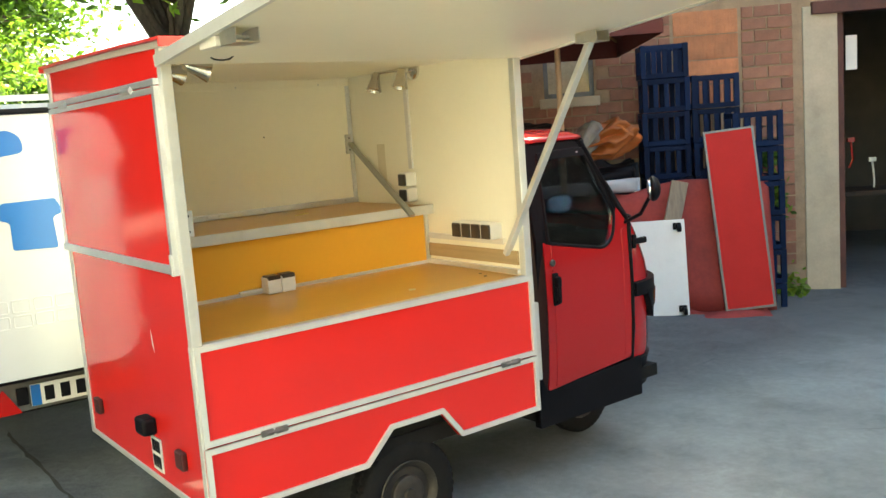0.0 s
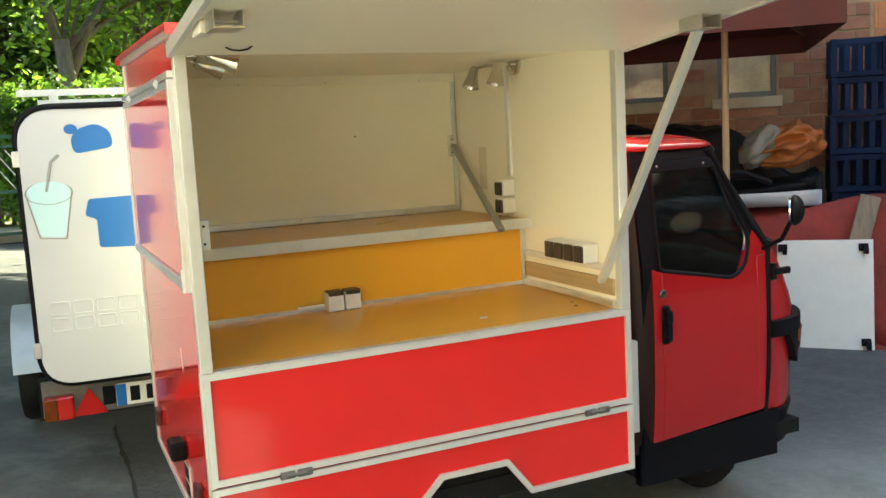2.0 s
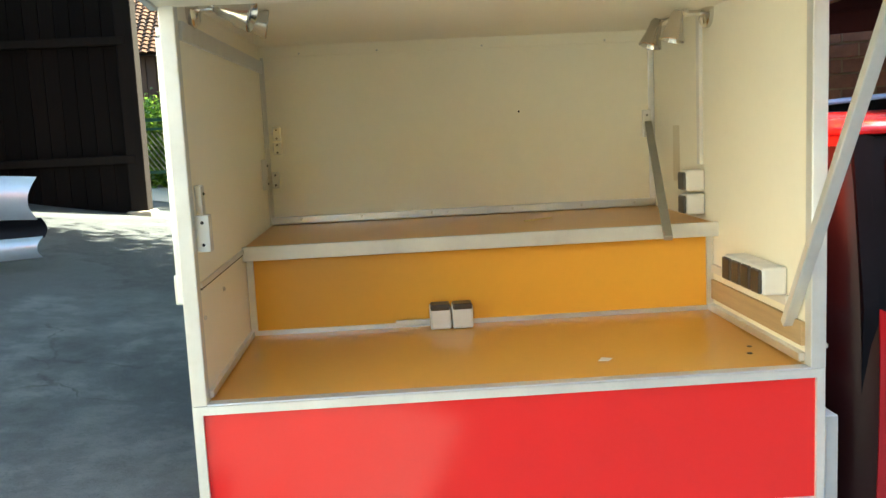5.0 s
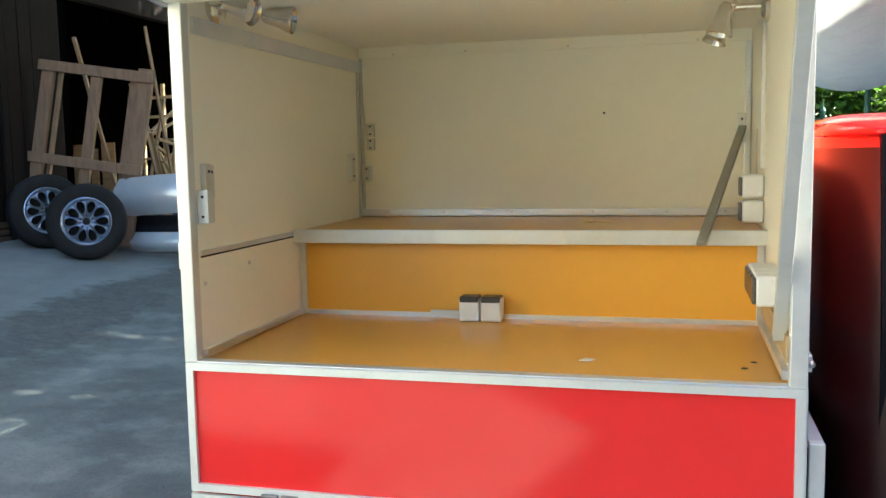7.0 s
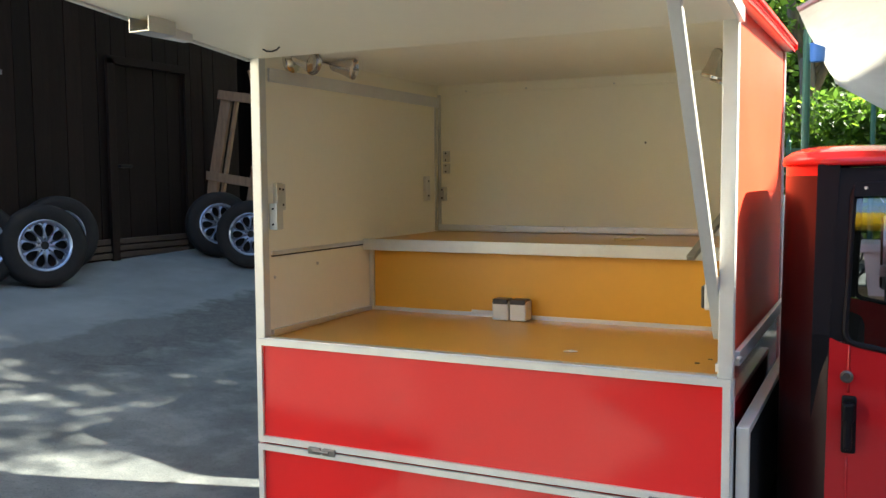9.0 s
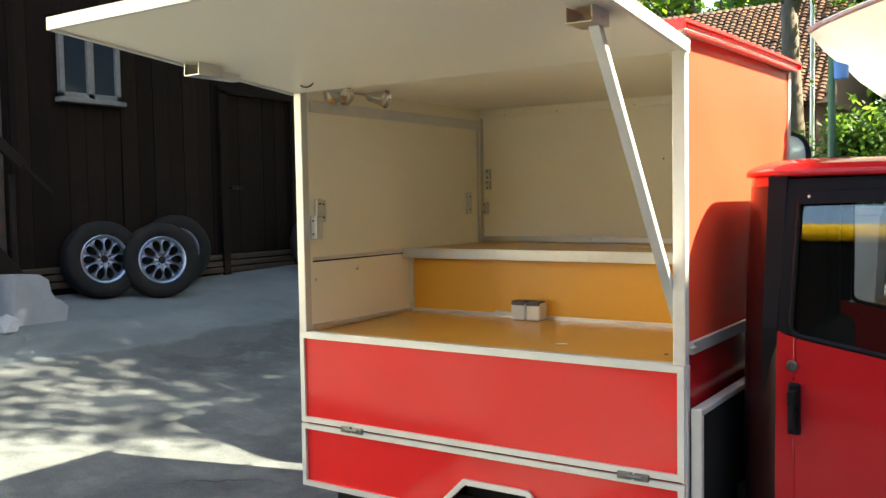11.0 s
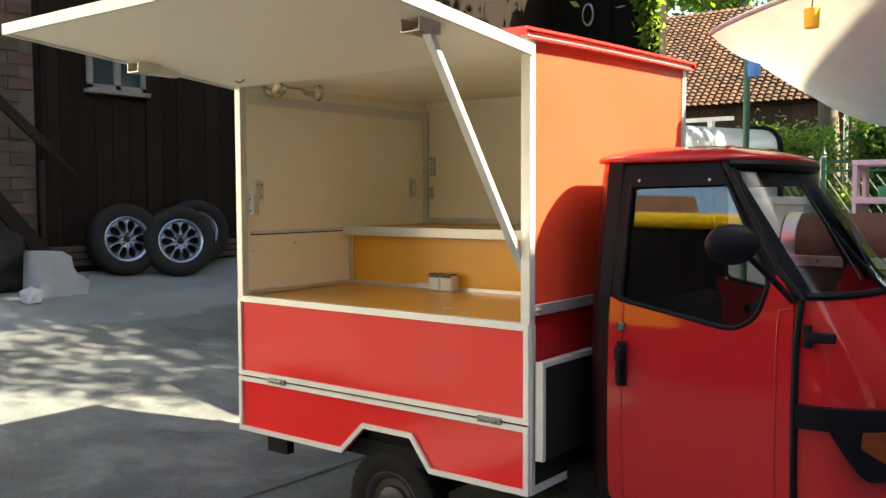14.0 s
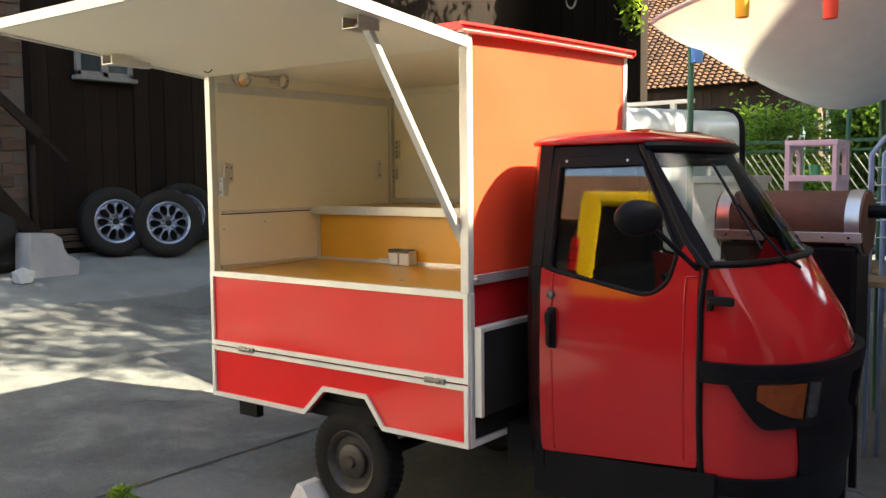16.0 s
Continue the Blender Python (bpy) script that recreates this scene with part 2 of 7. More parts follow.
def grid_sheet(bm, nu, nv, f):
    vs = [[bm.verts.new(f(i / nu, j / nv)) for j in range(nv + 1)] for i in range(nu + 1)]
    for i in range(nu):
        for j in range(nv):
            bm.faces.new((vs[i][j], vs[i + 1][j], vs[i + 1][j + 1], vs[i][j + 1]))
    return vs


def height(x, y):
    """The yard: falling gently from the barn and the street towards the garage."""
    d = min(max(-7.5, 0.8 - x), 9.0)
    up = 0.0105 * d * d if 0 < d < 7 else 0.5145 * (d >= 7)
    return (0.05 if d > 0 else 0.042) * d + up + 0.035 * min(max(0.0, y - 3.0), 4.0) + 0.004 * min(max(0.0, y - 7.0), 10.0)


# ---- large structure ----
def yard(u, v):
    # denser near the vehicle
    x = -60 + 120 * u
    y = -40 + 120 * v
    return Vector((x, y, height(x, y)))


def ground_material():
    m = bpy.data.materials.new("yard_asphalt_and_concrete")
    m.use_nodes = True
    nt = m.node_tree
    n, l = nt.nodes, nt.links
    bsdf = n["Principled BSDF"]
    tc = n.new("ShaderNodeTexCoord")
    sep = n.new("ShaderNodeSeparateXYZ")
    l.new(tc.outputs["Object"], sep.inputs[0])

    def noise_tex(scale, detail=6, rough=0.6):
        t = n.new("ShaderNodeTexNoise")
        t.inputs["Scale"].default_value, t.inputs["Detail"].default_value, t.inputs["Roughness"].default_value = scale, detail, rough
        l.new(tc.outputs["Object"], t.inputs["Vector"])
        return t.outputs[0]

    def rng(src, a, b, c, d):
        r = n.new("ShaderNodeMapRange")
        for k, v in enumerate((a, b, c, d)):
            r.inputs[k + 1].default_value = v
        l.new(src, r.inputs[0])
        return r.outputs[0]

    def mixc(f, a, b):
        x = n.new("ShaderNodeMix")
        x.data_type = "RGBA"
        l.new(f, x.inputs["Factor"])
        for k, v in ((6, a), (7, b)):
            if isinstance(v, tuple):
                x.inputs[k].default_value = (*v, 1)
            else:
                l.new(v, x.inputs[k])
        return x.outputs[2]

    def math_node(op, a, b):
        x = n.new("ShaderNodeMath")
        x.operation = op
        for k, v in ((0, a), (1, b)):
            if isinstance(v, (int, float)):
                x.inputs[k].default_value = v
            else:
                l.new(v, x.inputs[k])
        return x.outputs[0]

    grit = noise_tex(140, 3)
    blotch = noise_tex(1.3, 8, 0.65)
    mid = noise_tex(9, 6, 0.7)
    concrete = mixc(rng(blotch, 0.35, 0.7, 0, 1), (0.25, 0.25, 0.243), (0.40, 0.395, 0.375))
    stone = noise_tex(24, 6, 0.8)
    patch = noise_tex(0.55, 3, 0.5)
    asphalt = mixc(rng(mid, 0.3, 0.75, 0, 1), (0.028, 0.030, 0.033), (0.115, 0.112, 0.104))
    asphalt = mixc(rng(stone, 0.42, 0.60, 0.75, 0), asphalt, (0.022, 0.024, 0.027))
    asphalt = mixc(rng(patch, 0.53, 0.55, 0, 0.4), asphalt, (0.115, 0.115, 0.112))
    concrete = mixc(rng(stone, 0.42, 0.62, 0.25, 0), concrete, (0.13, 0.128, 0.12))
    edge = math_node("ADD", sep.outputs["X"], math_node("MULTIPLY", math_node("SUBTRACT", mid, 0.5), 0.5))
    strip = math_node("MULTIPLY", rng(edge, -0.4, 1.6, 0.12, 0.9), rng(sep.outputs["Y"], 0.3, 1.2, 1.0, 0.25))
    front = rng(math_node("ADD", sep.outputs["Y"], math_node("MULTIPLY", math_node("SUBTRACT", blotch, 0.5), 0.8)), 5.5, 6.0, 1, 0)
    # smooth slab between the joint and the coarse asphalt, and smoother concrete along the barn
    wear = noise_tex(2.6, 7, 0.62)
    slab = mixc(rng(blotch, 0.36, 0.64, 0, 1), (0.066, 0.070, 0.071), (0.135, 0.137, 0.130))
    slab = mixc(rng(wear, 0.50, 0.66, 0, 0.75), slab, (0.215, 0.212, 0.192))
    slab = mixc(rng(wear, 0.46, 0.30, 0, 0.6), slab, (0.046, 0.049, 0.050))
    slab = mixc(rng(noise_tex(55, 4, 0.7), 0.56, 0.66, 0, 0.6), slab, (0.04, 0.042, 0.043))
    apron = mixc(rng(blotch, 0.34, 0.68, 0, 1), (0.125, 0.130, 0.132), (0.20, 0.205, 0.202))
    wob = math_node("ADD", edge, math_node("MULTIPLY", math_node("SUBTRACT", blotch, 0.5), 1.1))
    col = mixc(math_node("MULTIPLY", strip, front), asphalt, concrete)
    col = mixc(math_node("MULTIPLY", math_node("MULTIPLY", rng(wob, -2.75, -2.45, 0, 1), rng(sep.outputs["X"], -0.10, -0.07, 1, 0)), front), col, slab)
    col = mixc(math_node("MULTIPLY", rng(wob, -3.55, -3.40, 1, 0), front), col, apron)
    stain = rng(noise_tex(2.3, 9, 0.7), 0.5, 0.7, 0, 0.4)
    col = mixc(stain, col, (0.085, 0.083, 0.077))
    col = mixc(rng(grit, 0.35, 0.7, 0, 0.30), col, (0.27, 0.26, 0.245))
    # hairline cracks
    vo = n.new("ShaderNodeTexVoronoi")
    vo.feature = "DISTANCE_TO_EDGE"
    vo.inputs["Scale"].default_value = 0.42
    warp = n.new("ShaderNodeVectorMath")
    wn_ = n.new("ShaderNodeTexNoise")
    wn_.inputs["Scale"].default_value, wn_.inputs["Detail"].default_value = 3.0, 6
    l.new(tc.outputs["Object"], wn_.inputs["Vector"])
    sc = n.new("ShaderNodeVectorMath")
    sc.operation = "SCALE"
    sc.inputs["Scale"].default_value = 0.35
    l.new(wn_.outputs["Color"], sc.inputs[0])
    l.new(tc.outputs["Object"], warp.inputs[0])
    l.new(sc.outputs[0], warp.inputs[1])
    l.new(warp.outputs[0], vo.inputs["Vector"])
    crack = rng(vo.outputs["Distance"], 0.0, 0.005, 1, 0)
    crack = math_node("MULTIPLY", crack, rng(noise_tex(0.8, 2), 0.52, 0.66, 0, 0.6))
    col = mixc(crack, col, (0.035, 0.03, 0.025))
    cool = n.new("ShaderNodeMix")
    cool.data_type, cool.blend_type = "RGBA", "MULTIPLY"
    cool.inputs["Factor"].default_value = 1.0
    cool.inputs[7].default_value = (0.92, 1.0, 1.05, 1)
    l.new(col, cool.inputs[6])
    l.new(cool.outputs[2], bsdf.inputs["Base Color"])
    bsdf.inputs["Roughness"].default_value = 0.82
    bsdf.inputs["Specular IOR Level"].default_value = 0.35
    b = n.new("ShaderNodeBump")
    b.inputs["Strength"].default_value, b.inputs["Distance"].default_value = 0.8, 0.008
    hgt = math_node("SUBTRACT", math_node("ADD", math_node("ADD", grit, math_node("MULTIPLY", stone, 1.5)), math_node("MULTIPLY", mid, 1.2)), math_node("MULTIPLY", crack, 3.0))
    l.new(hgt, b.inputs["Height"])
    l.new(b.outputs[0], bsdf.inputs["Normal"])
    return m


bm = B()
grid_sheet(bm, 160, 160, yard)
tagged(part("ground", bm, ground_material(), smooth=True), "grey patched asphalt and concrete yard with cracks", "ground", kind="structure")

# mossy joint between the slabs
JOINT = material("soil_joint", (0.035, 0.033, 0.025), 0.95, vary=0.5, scale=9, bump=0.4, bump_scale=70)
bm = B()
jr = random.Random(8)
jx = [(-0.085 + jr.uniform(-0.006, 0.006), jr.uniform(0.006, 0.016)) for _ in range(91)]
grid_sheet(bm, 90, 1, lambda u, v: Vector((jx[int(round(u * 90))][0] + (2 * v - 1) * jx[int(round(u * 90))][1], -2.5 + 7.5 * u, height(-0.085, -2.5 + 7.5 * u) + 0.003)))
tagged(part("trim_joint", bm, JOINT), "dark mossy joint between the yard slabs", "joint", kind="structure")

# ---- the kiosk vehicle ----
L, D, ZB, ZC, ZT = 1.49, 1.30, 0.41, 0.995, 1.93   # kiosk length, depth, skirt, counter, top of the wall
van = thing("kiosk_van", "small red three-wheeled kiosk van with its serving hatch open", "vehicle")


def vpart(name, bm, mat, label="", smooth=False, parent=None):
    return part(name, bm, mat, parent or van, label, smooth)


def inner(name, bm, mat, label="", smooth=False, parent=None, lift=0.016):
    """A part of the kiosk's inside, lifted a little above the counter's rim to fit the camera's view."""
    ob = vpart(name, bm, mat, label, smooth, parent)
    ob.location.z = lift
    return ob


def panel_frame(bm, pts, plane, w, t):
    """Flat strips of width w along a closed outline of (a, z), proud by t of the plane y = plane, mitred at the corners."""
    n = len(pts)
    inner = []
    c = sum((Vector(p) for p in pts), Vector((0, 0))) / n
    area = sum(pts[i - 1][0] * pts[i][1] - pts[i][0] * pts[i - 1][1] for i in range(n))
    sgn = 1 if area > 0 else -1
    for i in range(n):
        p, a, b = Vector(pts[i]), Vector(pts[i - 1]), Vector(pts[(i + 1) % n])
        d1, d2 = (p - a).normalized(), (b - p).normalized()
        n1, n2 = Vector((-d1.y, d1.x)) * sgn, Vector((-d2.y, d2.x)) * sgn
        k = (n1 + n2)
        inner.append(p + k * (w / max(0.3, 1 + n1.dot(n2))))
    for i in range(n):
        j = (i + 1) % n
        q = [pts[i], pts[j], inner[j], inner[i]]
        prism(bm, [(v[0], plane, v[1]) for v in q], (0, -t, 0))
    return inner


# serving side: counter panel and skirt with its wheel cut-out
up_out = [(0, 0.655), (L, 0.655), (L, ZC), (0, ZC)]
bm = B()
block(bm, (0.012, 0.002, 0.66), (L - 0.012, 0.022, ZC - 0.006))
side_panel = vpart("counter_panel", bm, RED, "glossy red counter panel")
bm = B()
panel_frame(bm, up_out, 0.004, 0.020, 0.012)
vpart("panel_edging", bm, EDGE_ALU, parent=side_panel)
bm = B()
block(bm, (0.033, -0.007, ZC + 0.0005), (L - 0.035, 0.028, ZC + 0.005), 0.0015)
vpart("steel_rail", bm, ALU, "bare steel rail along the counter edge", parent=side_panel)
sk = [(0, ZB), (0.615, ZB), (0.735, 0.527), (0.969, 0.527), (1.06, ZB), (L, ZB), (L, 0.648), (0, 0.648)]
bm = B()
prism(bm, [(x, 0.022, z) for x, z in sk], (0, -0.02, 0))
skirt = vpart("skirt_panel", bm, RED, "glossy red skirt with a wheel cut-out")
bm = B()
panel_frame(bm, sk, 0.001, 0.019, 0.011)
vpart("panel_edging", bm, EDGE_ALU, parent=skirt)
for x in (0.25, 1.335):
    bm = B()
    block(bm, (x - 0.05, -0.018, 0.641), (x - 0.004, -0.006, 0.663), 0.003)
    block(bm, (x + 0.004, -0.018, 0.641), (x + 0.05, -0.006, 0.663), 0.003)
    rod(bm, (x - 0.03, -0.017, 0.652), (x + 0.03, -0.017, 0.652), 0.006)
    vpart("hinge", bm, HINGE_STEEL, parent=skirt)

# body shell
bm = B()
block(bm, (0.0, 0.03, ZB + 0.02), (0.022, D, ZT + 0.025))
rear = vpart("rear_wall", bm, RED, "glossy red rear wall")
bm = B()
block(bm, (0.022, 0.03, ZC - 0.03), (0.028, D - 0.02, ZT + 0.03))
vpart("lining", bm, CREAM, parent=rear)
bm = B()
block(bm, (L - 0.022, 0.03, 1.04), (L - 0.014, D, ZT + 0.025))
front = vpart("front_wall", bm, SUNLIT_RED, "red front wall above the cab with sunlit orange in its colour")
bm = B()
block(bm, (L - 0.028, 0.03, ZC - 0.03), (L - 0.0225, D - 0.02, ZT + 0.03))
vpart("lining", bm, CREAM, parent=front)
# unseen side kept cream so it bounces white light onto the trailer
bm = B()
block(bm, (0.0, D - 0.001, ZB + 0.02), (L - 0.014, D + 0.012, ZT + 0.05))
far = vpart("far_side_wall", bm, LID)
bm = B()
block(bm, (0.022, D - 0.012, ZC - 0.03), (L - 0.022, D - 0.002, ZT + 0.03))
vpart("lining", bm, CREAM, parent=far)
# corner posts
for name, x0, x1 in (("corner_post", -0.004, 0.032), ("corner_post", L - 0.034, L + 0.004)):
    bm = B()
    block(bm, (x0, -0.004, ZC), (x1, 0.03, ZT + 0.03), 0.003)
    vpart(name, bm, WHITE_ALU, "white aluminium corner post")
for x0, x1, xf in ((-0.006, 0.012, -0.006), (L - 0.012, L + 0.006, L - 0.028)):
    bm = B()
    block(bm, (x0, 0.004, ZB), (x1, 0.03, ZC), 0.002)
    block(bm, (xf, D - 0.02, ZB), (xf + 0.02, D + 0.018, ZT + 0.05), 0.002)
    block(bm, (x0, 0.03, ZB), (x1, D - 0.01, ZB + 0.022), 0.002)
    vpart("edge_profile", bm, WHITE_ALU)
# roof
bm = B()
crown_line = [(-0.075, 1.974), (0.25, 1.986), (0.60, 1.996), (1.0, 2.006), (1.33, 2.013)]
prism(bm, [(-0.03, y, z) for y, z in crown_line] + [(-0.03, y, z - 0.009) for y, z in reversed(crown_line)], (L + 0.06, 0, 0))
block(bm, (-0.03, -0.078, 1.944), (L + 0.03, -0.071, 1.972), 0.002)
block(bm, (-0.03, 1.326, 1.987), (L + 0.03, 1.333, 2.011), 0.002)
roof = vpart("roof", bm, ROOF_RED, "red metal roof with a turned-down edge")
bm = B()
prism(bm, [(0.0, 0.004, 1.955), (0.0, 0.004, 1.966), (0.0, 0.60, 1.986), (0.0, D, 2.002), (0.0, D, 1.955)], (0.02, 0, 0))
part("wall_head", bm, RED, rear)
rim = [(-0.04, 1.965), (0.25, 1.976), (0.60, 1.986), (D + 0.02, 2.003)]
bm = B()
prism(bm, [(-0.012, y, z) for y, z in rim] + [(-0.012, y, z - 0.020) for y, z in reversed(rim)], (0.03, 0, 0))
vpart("roof_trim", bm, WHITE_ALU, parent=roof)
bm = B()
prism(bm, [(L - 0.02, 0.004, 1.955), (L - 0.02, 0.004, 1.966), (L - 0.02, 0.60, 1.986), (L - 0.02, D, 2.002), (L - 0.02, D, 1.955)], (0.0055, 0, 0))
part("wall_head", bm, SUNLIT_RED, front)
bm = B()
prism(bm, [(L - 0.014, y, z) for y, z in rim] + [(L - 0.014, y, z - 0.022) for y, z in reversed(rim)], (0.03, 0, 0))
vpart("roof_trim", bm, WHITE_ALU, parent=roof)
bm = B()
prism(bm, [(L + 0.0165, y, z - 0.017) for y, z in rim] + [(L + 0.0165, y, z - 0.025) for y, z in reversed(rim)], (0.006, 0, 0))
prism(bm, [(L + 0.0165, y, z + 0.002) for y, z in rim] + [(L + 0.0165, y, z - 0.005) for y, z in reversed(rim)], (0.006, 0, 0))
vpart("trim_beading", bm, ROOF_RED, parent=roof)
bm = B()
block(bm, (0.02, 0.012, 1.925), (L - 0.02, D - 0.012, 1.945))
vpart("ceiling_lining", bm, CREAM, "cream ceiling board", parent=roof)
# serving hatch, hinged up
hx0, hx1, hy, hz0, hz1 = -0.012, L + 0.01, -0.988, 1.893, 1.994
bm = B()
prism(bm, [(hx0, 0.004, hz0 + 0.003), (hx0, hy, hz1), (hx0, hy, hz1 + 0.022), (hx0, 0.004, hz0 + 0.03)], (hx1 - hx0, 0, 0))
hatch = vpart("serving_hatch", bm, LID, "cream-lined serving hatch propped open above the counter")
bm = B()
for x in (hx0, hx1):
    beam(bm, (x, 0.004, hz0 + 0.014), (x, hy, hz1 + 0.011), 0.014, 0.036)
beam(bm, (hx0 - 0.007, hy, hz1 + 0.011), (hx1 + 0.007, hy, hz1 + 0.011), 0.014, 0.036)
vpart("hatch_edging", bm, WHITE_ALU, parent=hatch)
for x in (0.045, 1.415):
    bm = B()
    for p, q in (((x - 0.035, -0.53, 1.903), (x + 0.035, -0.43, 1.906)), ((x - 0.035, -0.53, 1.906), (x - 0.032, -0.43, 1.943)), ((x + 0.032, -0.53, 1.906), (x + 0.035, -0.43, 1.943))):
        block(bm, p, q)
    rod(bm, (x - 0.037, -0.47, 1.923), (x + 0.037, -0.47, 1.923), 0.005, 10)
    vpart("strut_bracket", bm, ZINC, parent=hatch)
bm = B()
beam(bm, (1.425, -0.47, 1.925), (1.444, 0.098, 1.085), 0.03, 0.022, up=(0, 1, 0.7), bevel=0.003)
vpart("strut", bm, WHITE_ALU, "aluminium hatch strut", parent=hatch)
bm = B()
block(bm, (0.0, -0.42, 1.905), (0.035, -0.31, 1.935), 0.003)
vpart("latch", bm, WHITE_PLASTIC, parent=hatch)

# worktops
bm = B()
block(bm, (0.028, 0.0, ZC - 0.026), (L - 0.028, 0.675, ZC - 0.006))
for v in bm.verts:
    v.co.z += 0.004 + 0.012 * v.co.y / 0.675
vpart("worktop", bm, OCHRE, "ochre laminate worktop")
bm = B()
block(bm, (0.04, 0.675, ZC - 0.006), (L - 0.04, 0.69, 1.245))
riser = inner("riser_board", bm, YELLOW, "yellow riser board below the shelf")
bm = B()
block(bm, (0.03, 0.668, ZC - 0.006), (L - 0.03, 0.676, ZC + 0.008))
block(bm, (0.03, 0.666, ZC), (0.05, 0.678, 1.24))
block(bm, (L - 0.05, 0.666, ZC), (L - 0.03, 0.678, 1.24))
vpart("riser_edging", bm, ALU, parent=riser)
bm = B()
block(bm, (0.03, 0.64, 1.243), (L - 0.03, D - 0.012, 1.263))
shelf = inner("upper_shelf", bm, OCHRE, "ochre laminate upper shelf")
bm = B()
block(bm, (0.028, 0.622, 1.225), (L - 0.026, 0.64, 1.268), 0.002)
vpart("shelf_edging", bm, WHITE_ALU, parent=shelf)

# ---- cab ----
MATT_BLACK = material("matt_black_paint", (0.008, 0.008, 0.010), 0.75, vary=0.2, spec=0.1)
# cab red darkened to near black: shade behind the cab put into the colour
SHADED_CAB_RED = material("shaded_cab_paint", (0.024, 0.006, 0.006), 0.35, vary=0.2, scale=5, bump=0.01, spec=0.3)
HEADLAMP = material("headlamp_glass", (0.05, 0.05, 0.055), 0.12, metal=0.3, vary=0.3, scale=30)
CY = 0.645
LEVELS = [(0.36, 0.465, 2.31, 2.62), (0.45, 0.485, 2.31, 2.65), (0.62, 0.497, 2.31, 2.64), (0.80, 0.50, 2.315, 2.665), (0.90, 0.4985, 2.315, 2.625),
          (1.02, 0.4945, 2.305, 2.55), (1.13, 0.484, 2.275, 2.475), (1.25, 0.468, 2.20, 2.385), (1.38, 0.448, 2.12, 2.285), (1.50, 0.425, 2.045, 2.19), (1.54, 0.415, 2.025, 2.165)]
TAPER = 0.045   # how far the sides draw in towards the nose, for each metre


def level(z):
    for a, b in zip(LEVELS, LEVELS[1:]):
        if z <= b[0]:
            k = max(0.0, (z - a[0]) / (b[0] - a[0]))
            return [p + (q - p) * k for p, q in zip(a[1:], b[1:])]
    return LEVELS[-1][1:]


def side_y(z, x=1.70):
    return CY - level(z)[0] + TAPER * (x - 1.70)


def nose(z, a, off=0.0):
    """A point of the nose: a from 0 (near side) through 0.5 (middle) to 1 (far side)."""
    w, xs, xf = level(z)
    w -= TAPER * (xs - 1.70)
    th = math.pi * (a - 0.5)
    c, s = math.cos(th), math.sin(th)
    ex = 0.90
    px = xs + (xf - xs + off) * abs(c) ** ex
    py = CY + (w + off) * math.copysign(abs(s) ** ex, s)
    return Vector((px, py, z))


def nose_sheet(z0, z1, a0, a1, off=0.0, nz=10, na=32):
    bm = B()
    grid_sheet(bm, na, nz, lambda u, v: nose(z0 + (z1 - z0) * v, a0 + (a1 - a0) * u, off))
    return bm


def thick(bm, t):
    geom = list(bm.faces)
    bmesh.ops.recalc_face_normals(bm, faces=geom)
    bmesh.ops.solidify(bm, geom=geom, thickness=t)
    return bm


bm = thick(nose_sheet(0.40, 1.125, 0.0, 1.0), 0.012)
cowl = vpart("nose_cowl", bm, CAB_RED, "rounded red front cowl", smooth=40)
# door skins on both sides
door_out = [(1.705, 0.405), (2.296, 0.44), (2.296, 1.12), (2.245, 1.195), (2.224, 1.158), (2.180, 1.050), (2.12, 1.008), (1.735, 1.082), (1.710, 1.095)]
rad = [0.02, 0.02, 0.03, 0.004, 0.03, 0.07, 0.05, 0.02, 0.006]
win = [(1.745, 1.085), (1.757, 1.485), (2.062, 1.495), (2.222, 1.168), (2.190, 1.058), (2.122, 1.014)]


def skin(pts, far=False, off=0.0, t=0.015, flat=False):
    """An outline of (x, z) laid on the cab's curved side, or on one plane, with thickness."""
    bm = B()
    bm.faces.new([bm.verts.new((x, 0, z)) for x, z in pts])
    lo, hi = min(p[1] for p in pts), max(p[1] for p in pts)
    if not flat:
        for k in range(1, int((hi - lo) / 0.04) + 1):
            bmesh.ops.bisect_plane(bm, geom=bm.verts[:] + bm.edges[:] + bm.faces[:], plane_co=(0, 0, lo + 0.04 * k), plane_no=(0, 0, 1))
    y0, y1 = side_y(lo), side_y(hi)
    for v in bm.verts:
        z = v.co.z
        y = (y0 + (y1 - y0) * (z - lo) / (hi - lo) if flat else side_y(z)) - off + TAPER * (v.co.x - 1.70)
        v.co.y = 2 * CY - y if far else y
    r = bmesh.ops.extrude_face_region(bm, geom=bm.faces[:], use_keep_orig=True)
    for g in r["geom"]:
        if isinstance(g, bmesh.types.BMVert):
            g.co.y += -t if far else t
    return bm


def outline_tube(pts, r, far=False, off=0.0, flat=1.0):
    bm = B()
    o = [Vector((x, (2 * CY - (side_y(z, x) - off)) if far else side_y(z, x) - off, z)) for x, z in pts]
    tube(bm, o, r, 8, closed=True)
    return bm


